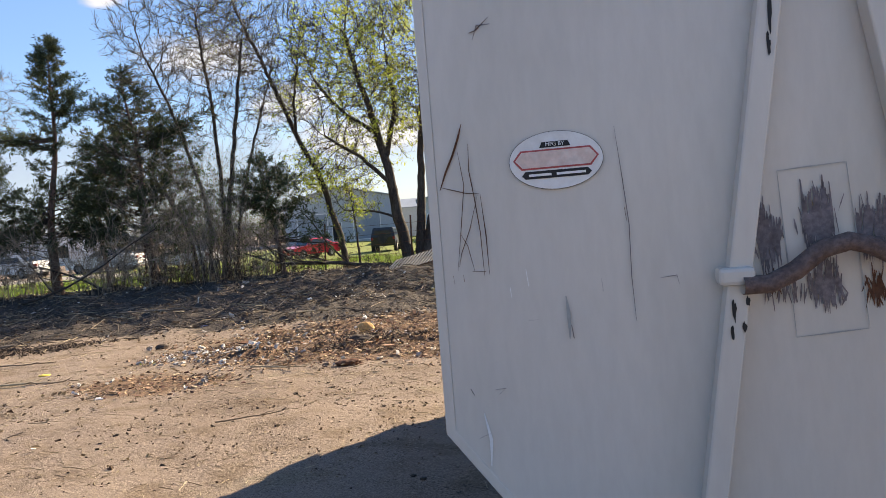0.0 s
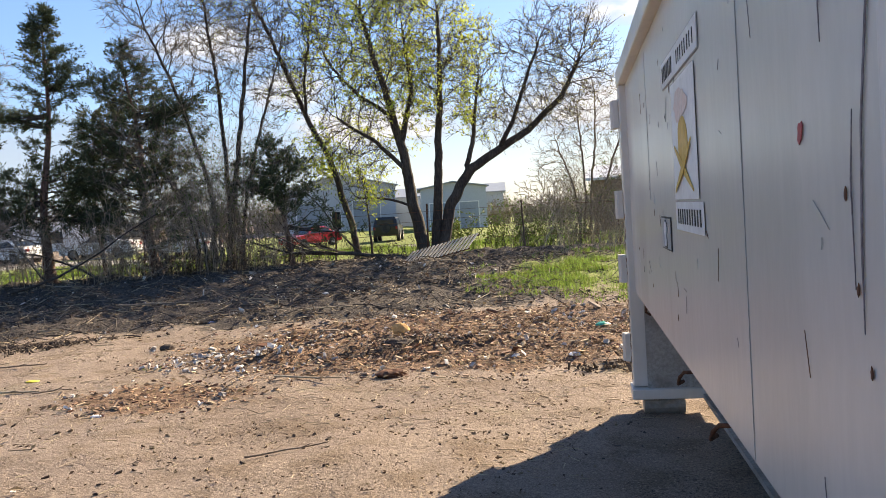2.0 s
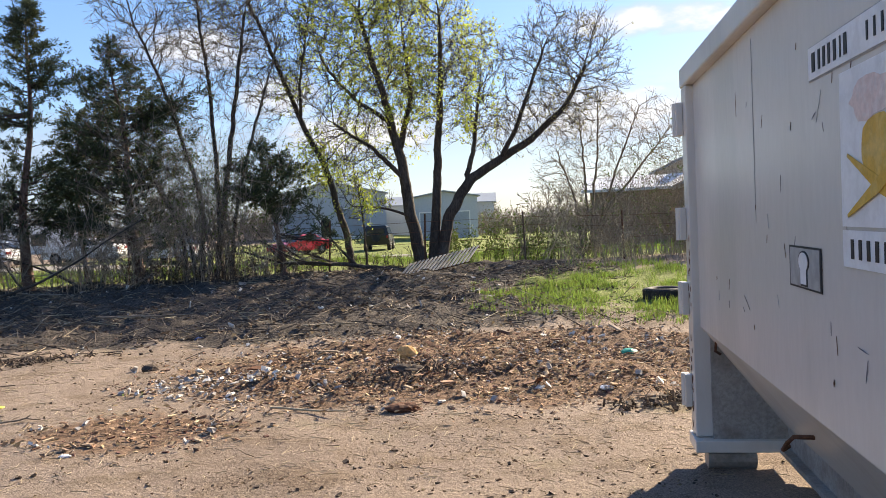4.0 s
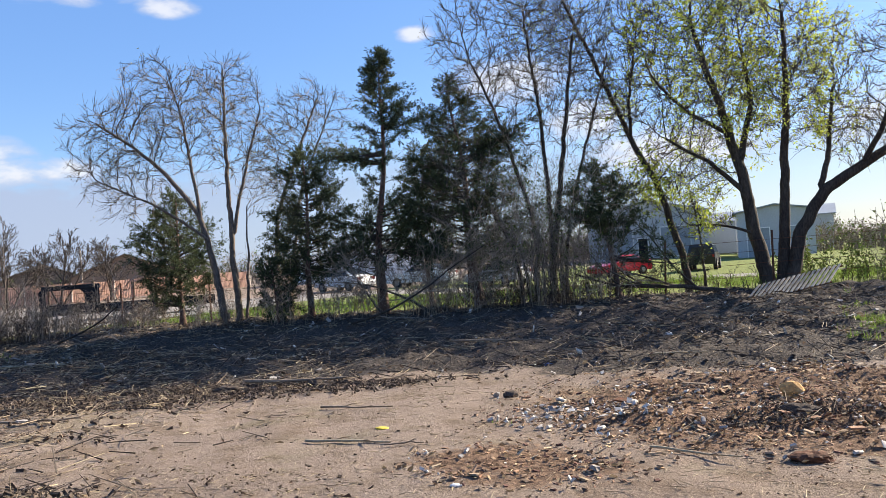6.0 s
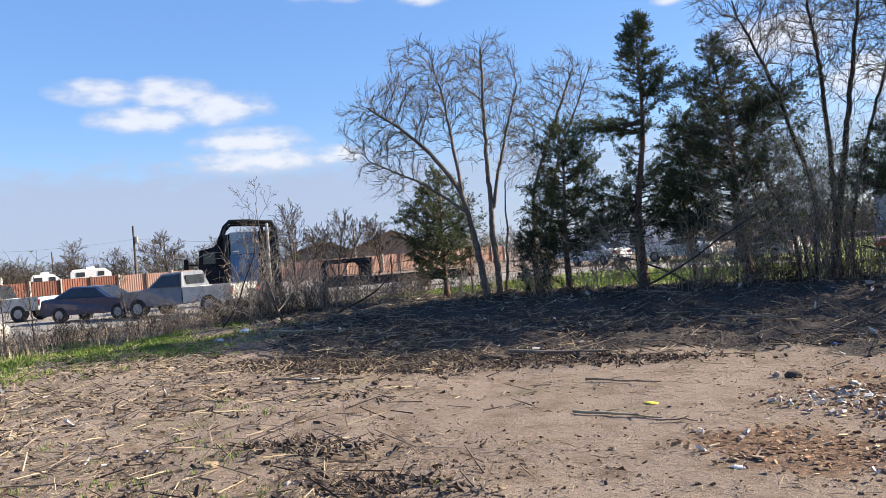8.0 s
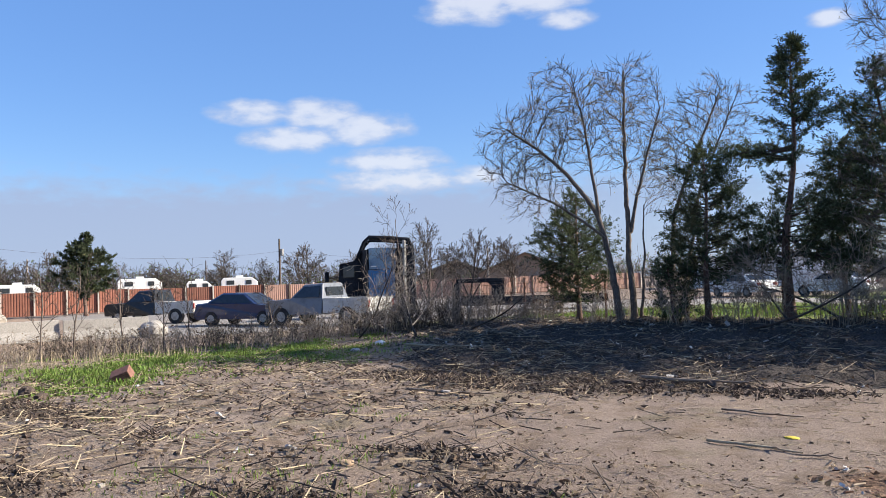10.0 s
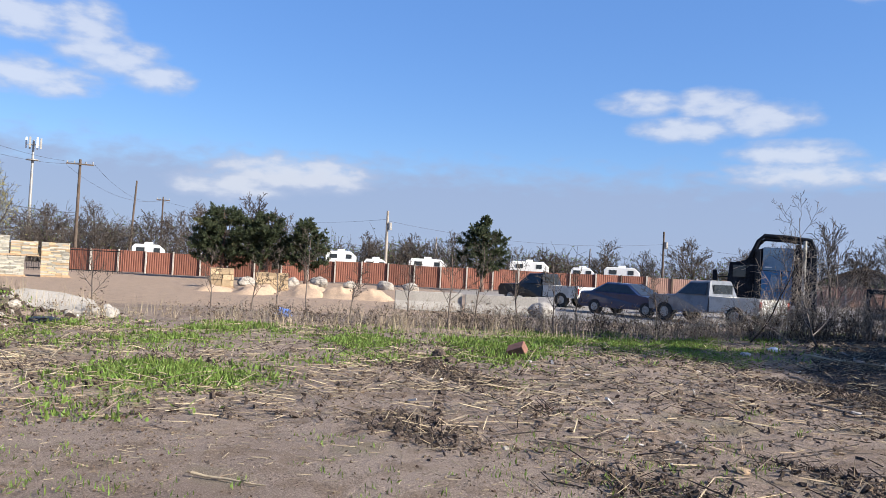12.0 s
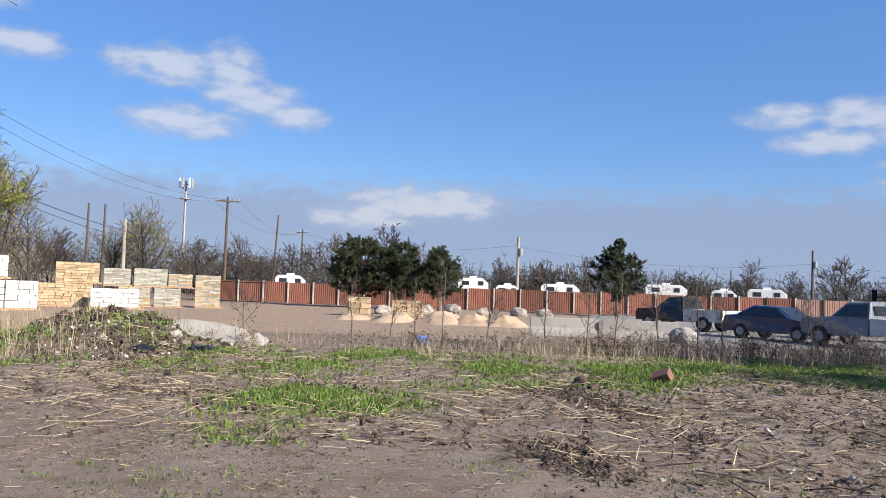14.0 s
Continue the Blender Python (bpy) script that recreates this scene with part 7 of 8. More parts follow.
# ---- trees of the yard and distance ----
def far_trees():
    for az, d, tall, prof, s, lab in ((-102.0, 66, 5.6, ((0.16, 1.4, 8), (0.3, 2.6, 16), (0.7, 2.3, 18), (1.0, 0.8, 20)), 51, "broad dark juniper in front of the fence"),
                                      (-99.0, 65, 5.3, ((0.16, 1.2, 8), (0.3, 2.2, 16), (0.7, 1.9, 18), (1.0, 0.6, 20)), 52, "broad dark juniper in front of the fence"),
                                      (-96.3, 64, 5.0, ((0.2, 0.9, 8), (0.35, 1.7, 16), (0.7, 1.4, 18), (1.0, 0.3, 20)), 53, "dark juniper in front of the fence"),
                                      (-83.7, 66, 6.1, ((0.2, 1.2, 8), (0.4, 2.3, 14), (0.65, 1.8, 16), (0.85, 0.8, 18), (1.0, 0.2, 20)), 54, "conical juniper in front of the fence")):
        cedar(lab, spot(az, d), tall, prof, s, bark_r=0.16, group="junipers by the fence", dry=0.1, name="juniper_tree", needle=0.19, dense=1.3)
    spec = dict(BARE, levels=4, children=(8, 7, 6), first=(0.3, 0.2, 0.2), angle=(36, 40, 42), rise=(0.0, 0.05, 0.05, 0.04))
    proto = None
    k = 0
    for az, d, tall, green in ((-129.8, 50, 9.4, 3), (-133.5, 47, 8.2, 5), (-125.6, 52, 9.8, 2), (-136.5, 44, 7.6, 5), (-127.4, 56, 7.0, 2), (-123.4, 76, 7.6, 0), (-116.6, 78, 8.4, 2), (-118.3, 82, 7.0, 1), (-139, 40, 7.5, 4)):
        k += 1
        lf = [(green * 5.0, 0.15, 0.09, M["leaf_olive" if green > 3 else "leaf"], lambda p, g: g.random() < 0.7, "crown")] if green else None
        if lf and green <= 2:
            lf = [(green * 4.0, 0.11, 0.055, M["bud"], lambda p, g: g.random() < 0.6, "crown")]
        plant("yard_tree", "leafy spring tree near the stone yard" if green > 1 else "bare grey tree beyond the stone yard", "tree", spot(az, d),
              [((0, 0, 0), (0.05, 0, 1), tall * 0.78, 0.16), ((0.2, 0, 0), (0.35, 0.1, 1), tall * 0.68, 0.12), ((-0.2, 0, 0), (-0.35, -0.1, 1), tall * 0.68, 0.12)], spec, M["bark"], M["twig_dark"], 500 + k, lf, "yard trees", 0.012)
    gen = np.random.default_rng(77)
    for i in range(8):
        a = [((0, 0, 0), (0.1, 0, 1), 4.4, 0.10), ((0.2, 0, 0), (0.5, 0.1, 1), 3.8, 0.08), ((-0.2, 0, 0), (-0.5, -0.1, 1), 3.8, 0.08)]
        if i < 3:
            proto = plant("distant_tree", "bare rounded tree behind the fence", "tree", spot((-92, -75, -66)[i], 98), a, spec, M["bark"], M["twig_dark"], 700 + i, None, "bare trees behind the fence", 0.018)
            protos = [proto] if i == 0 else protos + [proto]
    for az, d, s in ((-88.5, 96, 1.0), (-85.8, 92, 1.05), (-69, 96, 1.15), (-63.5, 90, 0.95), (-57.5, 84, 1.2), (-54.5, 88, 1.1), (-79, 105, 0.9), (-97.5, 92, 1.2), (-103.5, 90, 1.3), (-106.5, 105, 1.2), (-110, 110, 1.3), (-122, 100, 1.2), (-100.5, 86, 1.45), (-113, 100, 1.2), (-126, 95, 1.3), (-72.5, 112, 0.9), (-60.5, 62, 1.0)):
        x, y = spot(az, d)
        c = copy_thing(protos[int(gen.integers(3))], pose(x, y, 0, 0, 0, gen.random() * 360))
        c.scale = (s, s, s)
    for i, (az, d, w, tall, mat) in enumerate(((-118, 125, 40, 7.4, "twig_dark"), (-106, 130, 36, 6.8, "twig_dark"), (-94, 125, 30, 5.6, "twig_dark"), (-84, 120, 30, 5.2, "twig_dark"), (-72, 130, 40, 4.8, "twig_dark"), (-58, 130, 44, 4.2, "twig_dark"), (-2, 95, 30, 3.0, "twig"), (-14, 125, 40, 4.0, "twig"), (-44, 130, 40, 5, "twig"), (-30, 130, 40, 5, "twig"), (8, 110, 40, 5, "twig"), (-132, 110, 40, 6, "twig"))):
        tangle("far_woods", "distant bare woods along the horizon", spot(az, d), w, 8, tall, 420, 800 + i, mat, 0.45, 0.05, "", -az, (1500, 0.35, 0.2, "leaf_olive"), "woods")
    # overhanging tree south-west of the lot
    plant("overhanging_tree", "bare tree with a drooping outer limb", "tree", spot(-148, 13.5), [((0, 0, 0), (0.05, 0, 1), 6.5, 0.16), ((0, 0, 3.9), (-0.30, 0.95, 0.36), 4.3, 0.045)], dict(BARE, levels=4, children=(6, 6, 5), first=(0.4, 0.3, 0.2), rise=(0, -0.02, -0.01, 0)), M["bark"], M["twig_dark"], 900)


far_trees()

# ---- litter, grass and small things on the ground ----
def sample(gen, count, x0, x1, y0, y1, weight, keep_clear=True):
    """Places on the ground, denser where the weight (0 to 1) is high."""
    xs, ys = [], []
    have = 0
    while have < count:
        x, y = gen.uniform(x0, x1, count * 2), gen.uniform(y0, y1, count * 2)
        ok = gen.random(count * 2) < weight(x, y)
        xs.append(x[ok]); ys.append(y[ok])
        have += ok.sum()
        if len(xs) > 40:
            break
    x, y = np.concatenate(xs)[:count], np.concatenate(ys)[:count]
    return x, y, height(x, y)


def spin(gen, n, tilt):
    """Random rotations: any heading, tilted up to about tilt radians."""
    a, b, c = gen.uniform(0, 2 * np.pi, n), gen.normal(0, tilt, n), gen.normal(0, tilt, n)
    ca, sa, cb, sb, cc, sc = np.cos(a), np.sin(a), np.cos(b), np.sin(b), np.cos(c), np.sin(c)
    z, o = np.zeros(n), np.ones(n)
    Rz = np.stack([np.stack([ca, -sa, z], -1), np.stack([sa, ca, z], -1), np.stack([z, z, o], -1)], 1)
    Ry = np.stack([np.stack([cb, z, sb], -1), np.stack([z, o, z], -1), np.stack([-sb, z, cb], -1)], 1)
    Rx = np.stack([np.stack([o, z, z], -1), np.stack([z, cc, -sc], -1), np.stack([z, sc, cc], -1)], 1)
    return Rz @ Ry @ Rx


CORNERS = np.array([(x, y, z) for x in (-0.5, 0.5) for y in (-0.5, 0.5) for z in (-0.5, 0.5)])
SIDES = np.array([(0, 1, 3, 2), (4, 6, 7, 5), (0, 4, 5, 1), (2, 3, 7, 6), (0, 2, 6, 4), (1, 5, 7, 3)])


def chips(gen, x, y, z, size, flat=0.25, tilt=0.35, slim=0.5, sink=0.3):
    """Irregular splinters and lumps."""
    n = len(x)
    dims = np.stack([size * gen.uniform(0.7, 1.3, n), size * slim * gen.uniform(0.6, 1.4, n), size * flat * gen.uniform(0.6, 1.4, n)], -1)
    c = CORNERS[None] * (1 - 0.55 * gen.random((n, 8, 3)))
    v = np.einsum("nij,nkj->nki", spin(gen, n, tilt), c * dims[:, None])
    v += np.stack([x, y, z + dims[:, 2] * (0.5 - sink)], -1)[:, None]
    return v.reshape(-1, 3), (np.arange(n)[:, None, None] * 8 + SIDES[None]).reshape(-1, 4)


def straws(gen, x, y, z, length, r, tilt=0.12):
    n = len(x)
    a, b = gen.uniform(0, 2 * np.pi, n), np.abs(gen.normal(0, tilt, n))
    d = np.stack([np.cos(a) * np.cos(b), np.sin(a) * np.cos(b), np.sin(b)], -1) * (length * gen.uniform(0.4, 1.3, n))[:, None]
    p = np.stack([x, y, z + r + 0.004], -1)
    return sticks(p - d * 0.3 * np.array([1, 1, 0]), p + d * 0.7, r, r * 0.6)


def curls(gen, x, y, z, size, lift=0.012):
    n = len(x)
    a = gen.uniform(0, 2 * np.pi, n)
    d = np.stack([np.cos(a), np.sin(a), gen.normal(0, 0.35, n)], -1)
    return blades(np.stack([x, y, z + lift * gen.random(n) + 0.006], -1), d, size * gen.uniform(0.6, 1.4, n), size * 0.6 * gen.uniform(0.6, 1.4, n), 0.35, gen)


def stuff(name, label, category, pieces, mat):
    v, f = weld(pieces) if isinstance(pieces, list) else pieces
    return solo(name, mesh_from(name, v, f, M[mat]), None, label, category, kind="stuff")


def open_lot(x, y):
    """1 on the open lot in front of the tree row, clear of the container."""
    inside = (x > -0.35) & (x < 1.9) & (y > 2.3) & (y < 7.0)
    return np.where(inside, 0.15, 1.0) * (behind_row(x, y) < 0.8)


def clumpy(x, y, f=0.9, lo=-0.1, hi=0.25, seed=0.0):
    return step(wave(x * f + seed, y * f - seed, 4, 0.6), lo, hi)


def litter():
    g = np.random.default_rng(31)
    # heap of wood chips and rubbish
    heap = lambda x, y: zone_chips(x, y) * (0.35 + 0.65 * clumpy(x, y, 1.3, -0.15, 0.2, 3)) * open_lot(x, y)
    s = lambda n, k: k * (0.35 + 1.3 * g.random(n) ** 2.2)
    x, y, z = sample(g, 6400, -7, 2.5, 6.5, 13.5, heap)
    stuff("wood_chips", "dark brown wood chips and bark in a low heap", "wood chips", [chips(g, x, y, z, s(6400, 0.050), 0.22, 0.22, 0.42)], "chip")
    x, y, z = sample(g, 2400, -7, 2.5, 6.5, 13.5, heap)
    stuff("wood_chips", "pale splintered wood chips on the heap", "wood chips", [chips(g, x, y, z + 0.01, s(2400, 0.065), 0.18, 0.25, 0.35)], "chip_pale")
    x, y, z = sample(g, 2600, -7, 2.5, 6.5, 13.5, heap)
    stuff("leaf_litter", "dark curled leaf litter on the heap", "leaf litter", [curls(g, x, y, z, 0.055, 0.03)], "litter")
    pale = lambda x, y: np.clip(oval(x, y, -4.7, 9.4, 0.9, 0.55, 20, 0.6) + 0.22 * heap(x, y), 0, 1)
    x, y, z = sample(g, 700, -7, 2, 7, 13, pale)
    stuff("rubble_bits", "pale broken rubble and paper bits", "rubble", [chips(g, x, y, z + 0.015, s(700, 0.055), 0.35, 0.5, 0.7)], "shard")
    # mulched band under the trees
    band = lambda x, y: zone_mulch(x, y) * (0.25 + 0.75 * clumpy(x, y, 0.8, -0.2, 0.2, 7)) * open_lot(x, y)
    x, y, z = sample(g, 9000, -24, 4, 0, 22, band)
    stuff("mulch", "dark shredded mulch and bark under the trees", "mulch", [chips(g, x, y, z, s(9000, 0.075), 0.3, 0.4, 0.35)], "clod")
    x, y, z = sample(g, 3800, -24, 4, 0, 22, band)
    stuff("shredded_twigs", "blackened shredded twigs on the mulch", "twigs", [straws(g, x, y, z, 0.34, 0.008, 0.35)], "twig_dark")
    x, y, z = sample(g, 3200, -24, 4, 0, 22, band)
    stuff("shredded_twigs", "grey-brown shredded twigs on the mulch", "twigs", [straws(g, x, y, z, 0.30, 0.006, 0.3)], "twig_pale")
    x, y, z = sample(g, 5000, -24, 4, 0, 22, band)
    stuff("leaf_litter", "brown leaf litter on the mulch", "leaf litter", [curls(g, x, y, z, 0.075, 0.05)], "litter")
    x, y, z = sample(g, 900, -24, 4, 0, 22, band)
    stuff("straw", "pale dry stalks strewn on the mulch", "straw", [straws(g, x, y, z, 0.5, 0.007, 0.2)], "straw")
    # pale bits added to imitate patches of sun in the tree shade
    x, y, z = sample(g, 520, -24, 4, 0, 22, band)
    stuff("rubble_bits", "pale scraps standing in for sunlit patches on the mulch", "rubble", [chips(g, x, y, z + 0.03, s(520, 0.10), 0.2, 0.5, 0.4, 0.1)], "shard")
    # root clumps with frayed stems at the mulch's edge
    clumps = ((-9.4, 10.6, 0.5), (-10.3, 10.1, 0.7), (-8.2, 10.9, 0.45), (-11.6, 9.6, 0.6), (-12.6, 8.6, 0.5), (-2.9, 9.7, 0.45), (-13.4, 3.0, 0.5), (-14.6, 2.6, 0.5), (-8.2, 5.6, 0.4), (-7.4, 3.9, 0.5), (-6.6, 5.3, 0.35), (-9.4, 2.2, 0.5), (-0.5, 8.6, 0.3), (-6.5, -1.4, 0.2), (-12.1, 8.9, 0.9), (-13.2, 8.8, 0.8), (-10.9, 9.3, 0.7), (-14.0, 2.7, 0.35), (-9.3, 10.2, 0.6))
    frayed = lambda x, y: np.clip(sum(oval(x, y, cx, cy, r * 1.5, r * 0.7, 25, 0.8) for cx, cy, r in clumps), 0, 1)
    x, y, z = sample(g, 5200, -16, 0.5, -2, 12, frayed)
    stuff("root_debris", "dark torn roots and clods in clumps", "debris", [chips(g, x, y, z + 0.03 * g.random(5200), s(5200, 0.06), 0.4, 0.7, 0.4, 0.1), straws(g, x[::2], y[::2], z[::2] + 0.02, 0.16, 0.0045, 0.5)], "clod")
    x, y, z = sample(g, 700, -16, 0.5, -2, 12, frayed)
    stuff("straw", "frayed pale stems in the root clumps", "straw", [straws(g, x, y, z + 0.01, 0.22, 0.004, 0.5)], "straw")
    # open earth: crumbs, leaves and stalks in drifts
    drift = lambda x, y: (0.04 + 0.96 * clumpy(x, y, 0.55, 0.0, 0.32, 11)) * open_lot(x, y) * (1 - 0.6 * zone_chips(x, y))
    x, y, z = sample(g, 12000, -14, 3, -6, 16, drift)
    stuff("leaf_litter", "small brown leaf and bark crumbs on bare earth", "leaf litter", [curls(g, x, y, z, 0.024, 0.004), chips(g, x[::4], y[::4], z[::4], s(3000, 0.022), 0.25, 0.2, 0.6)], "litter")
    x, y, z = sample(g, 9000, -14, 3, -6, 16, lambda x, y: (0.12 + 0.88 * clumpy(x, y, 0.7, 0.0, 0.3, 23)) * open_lot(x, y))
    stuff("straw", "dry grass stalks strewn on bare earth", "straw", [straws(g, x, y, z, 0.10, 0.0026, 0.15)], "straw")
    x, y, z = sample(g, 4200, -14, 3, -6, 16, lambda x, y: (0.08 + 0.92 * clumpy(x, y, 1.1, 0.05, 0.3, 41)) * open_lot(x, y))
    stuff("earth_crumbs", "loose clods and crumbs of dry earth", "earth", [chips(g, x, y, z, s(4200, 0.030), 0.35, 0.3, 0.7, 0.3)], "clod")
    # tall-weed stubble and straw in the west
    west = lambda x, y: step(-x, 8.5, 12) * (0.25 + 0.75 * clumpy(x, y, 0.6, -0.15, 0.2, 53)) * (1 - 0.7 * step(-x, 19, 22)) * open_lot(x, y)
    x, y, z = sample(g, 6000, -24, -5, -12, 13, west)
    stuff("straw", "bleached dry stalks flattened over the earth", "straw", [straws(g, x, y, z, 0.22, 0.0032, 0.15)], "straw")
    x, y, z = sample(g, 5000, -24, -5, -12, 13, west)
    stuff("leaf_litter", "brown dead weeds and leaf litter", "leaf litter", [curls(g, x, y, z, 0.06, 0.035), chips(g, x[::2], y[::2], z[::2], s(2500, 0.05), 0.35, 0.4, 0.4)], "litter")
    x, y, z = sample(g, 2600, -24, -5, -12, 13, west)
    stuff("shredded_twigs", "brown broken twigs over the earth", "twigs", [straws(g, x, y, z, 0.22, 0.005, 0.25)], "twig")
    x, y, z = sample(g, 3000, -24, -5, -12, 13, lambda x, y: west(x, y) * (0.1 + 0.9 * clumpy(x, y, 1.2, 0.0, 0.25, 91)))
    stuff("root_debris", "dark torn roots and rotten stems in drifts", "debris", [chips(g, x, y, z + 0.01, s(3000, 0.07), 0.45, 0.7, 0.4, 0.1), straws(g, x[::2], y[::2], z[::2] + 0.02, 0.26, 0.006, 0.45)], "clod")
    x, y, z = sample(g, 2600, -24, -8, -12, 13, west)
    stuff("straw", "long broken bleached stems lying crosswise", "straw", [straws(g, x, y, z + 0.02, 0.42, 0.006, 0.2)], "straw")
    # open foreground earth: bits of bark and torn grass
    open_west = lambda x, y: (0.15 + 0.85 * clumpy(x, y, 0.8, -0.1, 0.3, 17)) * open_lot(x, y)
    x, y, z = sample(g, 6500, -13, -3.2, -8, 7, open_west)
    stuff("leaf_litter", "dark crumbs of bark and torn leaves", "leaf litter", [chips(g, x, y, z, s(6500, 0.028), 0.4, 0.5, 0.5, 0.2), curls(g, x[::3], y[::3], z[::3], 0.035, 0.02)], "litter")
    x, y, z = sample(g, 6000, -13, -3.2, -8, 7, open_west)
    stuff("straw", "short torn grass stems on bare earth", "straw", [straws(g, x, y, z, 0.075, 0.0028, 0.2)], "straw")
    # a line of clods torn up by a tread
    k = g.random(150)
    x, y = -9.3 - 4.4 * np.round(k * 16) / 16 + g.normal(0, 0.035, 150), 2.28 + 0.4 * k + g.normal(0, 0.05, 150)
    stuff("tread_clods", "dark clods torn up along a tread mark", "earth", [chips(g, x, y, height(x, y), s(150, 0.06), 0.4, 0.4, 0.7, 0.3)], "clod")
    # rubble over the mound
    rub = lambda x, y: np.exp(-(((x - MOUND[0]) ** 2 + (y - MOUND[1]) ** 2) / 2.6))
    x, y, z = sample(g, 420, MOUND[0] - 4, MOUND[0] + 4, MOUND[1] - 4, MOUND[1] + 4, rub, False)
    stuff("rubble_bits", "pale broken rubble over the earth mound", "rubble", [chips(g, x, y, z + 0.01, s(420, 0.065), 0.6, 0.6, 0.8, 0.2)], "shard")
    x, y, z = sample(g, 1800, MOUND[0] - 4, MOUND[0] + 4, MOUND[1] - 4, MOUND[1] + 4, rub, False)
    stuff("earth_crumbs", "dark clods over the earth mound", "earth", [chips(g, x, y, z, s(1800, 0.12), 0.6, 0.6, 0.7, 0.3)], "clod")


litter()


def tufts(name, label, count, weight, area, tall, mat, seed, blades_each=7, width=0.012, spread=0.05, bend=0.5):
    g = np.random.default_rng(seed)
    x, y, z = sample(g, count, *area, weight)
    k = blades_each
    X, Y, Z = (np.repeat(v, k) for v in (x, y, z))
    n = len(X)
    X, Y = X + g.normal(0, spread, n), Y + g.normal(0, spread, n)
    a = g.uniform(0, 6.283, n)
    b = np.abs(g.normal(0, bend, n))
    d = np.stack([np.cos(a) * np.sin(b), np.sin(a) * np.sin(b), np.cos(b)], -1)
    H = np.repeat(tall * g.uniform(0.5, 1.3, count), k) * g.uniform(0.6, 1.2, n)
    v, f = blades(np.stack([X, Y, Z - 0.01], -1), d, H, width * (0.7 + 0.6 * g.random(n)), 0.15, g)
    return stuff(name, label, "grass", (v, f), mat)


def grasses():
    fine = lambda x, y: zone_grass(x, y) * (0.06 + 0.94 * clumpy(x, y, 0.8, -0.05, 0.25, 61))
    right = lambda x, y: fine(x, y) * (y > 12)
    tufts("grass", "bright green spring grass by the tyre pile", 3400, right, (-3.5, 5, 13, 23), 0.14, "grass", 71, 7, 0.014)
    tufts("grass", "green lawn grass behind the tree row", 5000, lambda x, y: fine(x, y) * (behind_row(x, y) > 1) * (behind_row(x, y) < 14), (-26, 6, 18, 40), 0.22, "grass", 72, 6, 0.02)
    west = lambda x, y: np.clip(fine(x, y) * 1.3, 0, 1) * (x < -8)
    tufts("grass", "low green weeds on the lot's western edge", 11000, west, (-26, -8, -14, 12), 0.10, "grass", 73, 8, 0.036, 0.12, 1.3)
    tufts("grass", "thin green shoots in the bare earth", 600, lambda x, y: clumpy(x, y, 0.5, 0.15, 0.4, 67), (-15, -5, -4, 9), 0.06, "grass", 74, 5, 0.012)
    lx, ly = spot(-128, 23)
    dry = lambda x, y: np.clip(oval(x, y, lx, ly, 3.0, 6.0, -40, 0.4) + 0.9 * oval(x, y, *spot(-114, 20.6), 1.0, 1.3, 20, 0.5) + 0.6 * oval(x, y, *spot(-107.5, 21), 0.5, 0.8, 20, 0.5), 0, 1)
    tufts("dry_grass", "tall bleached dry grass by the mound", 1300, dry, (-30, -8, -24, 2), 0.6, "straw", 75, 5, 0.009, 0.09, 0.35)
    strip = lambda x, y: np.clip(oval(x, y, *spot(-80, 21.5), 2.0, 8.5, 12, 0.4), 0, 1)
    tufts("dry_grass", "dead brown weeds in front of parked cars", 450, strip, (-34, -12, -8, 16), 0.4, "straw", 76, 5, 0.010, 0.12, 0.35)


grasses()


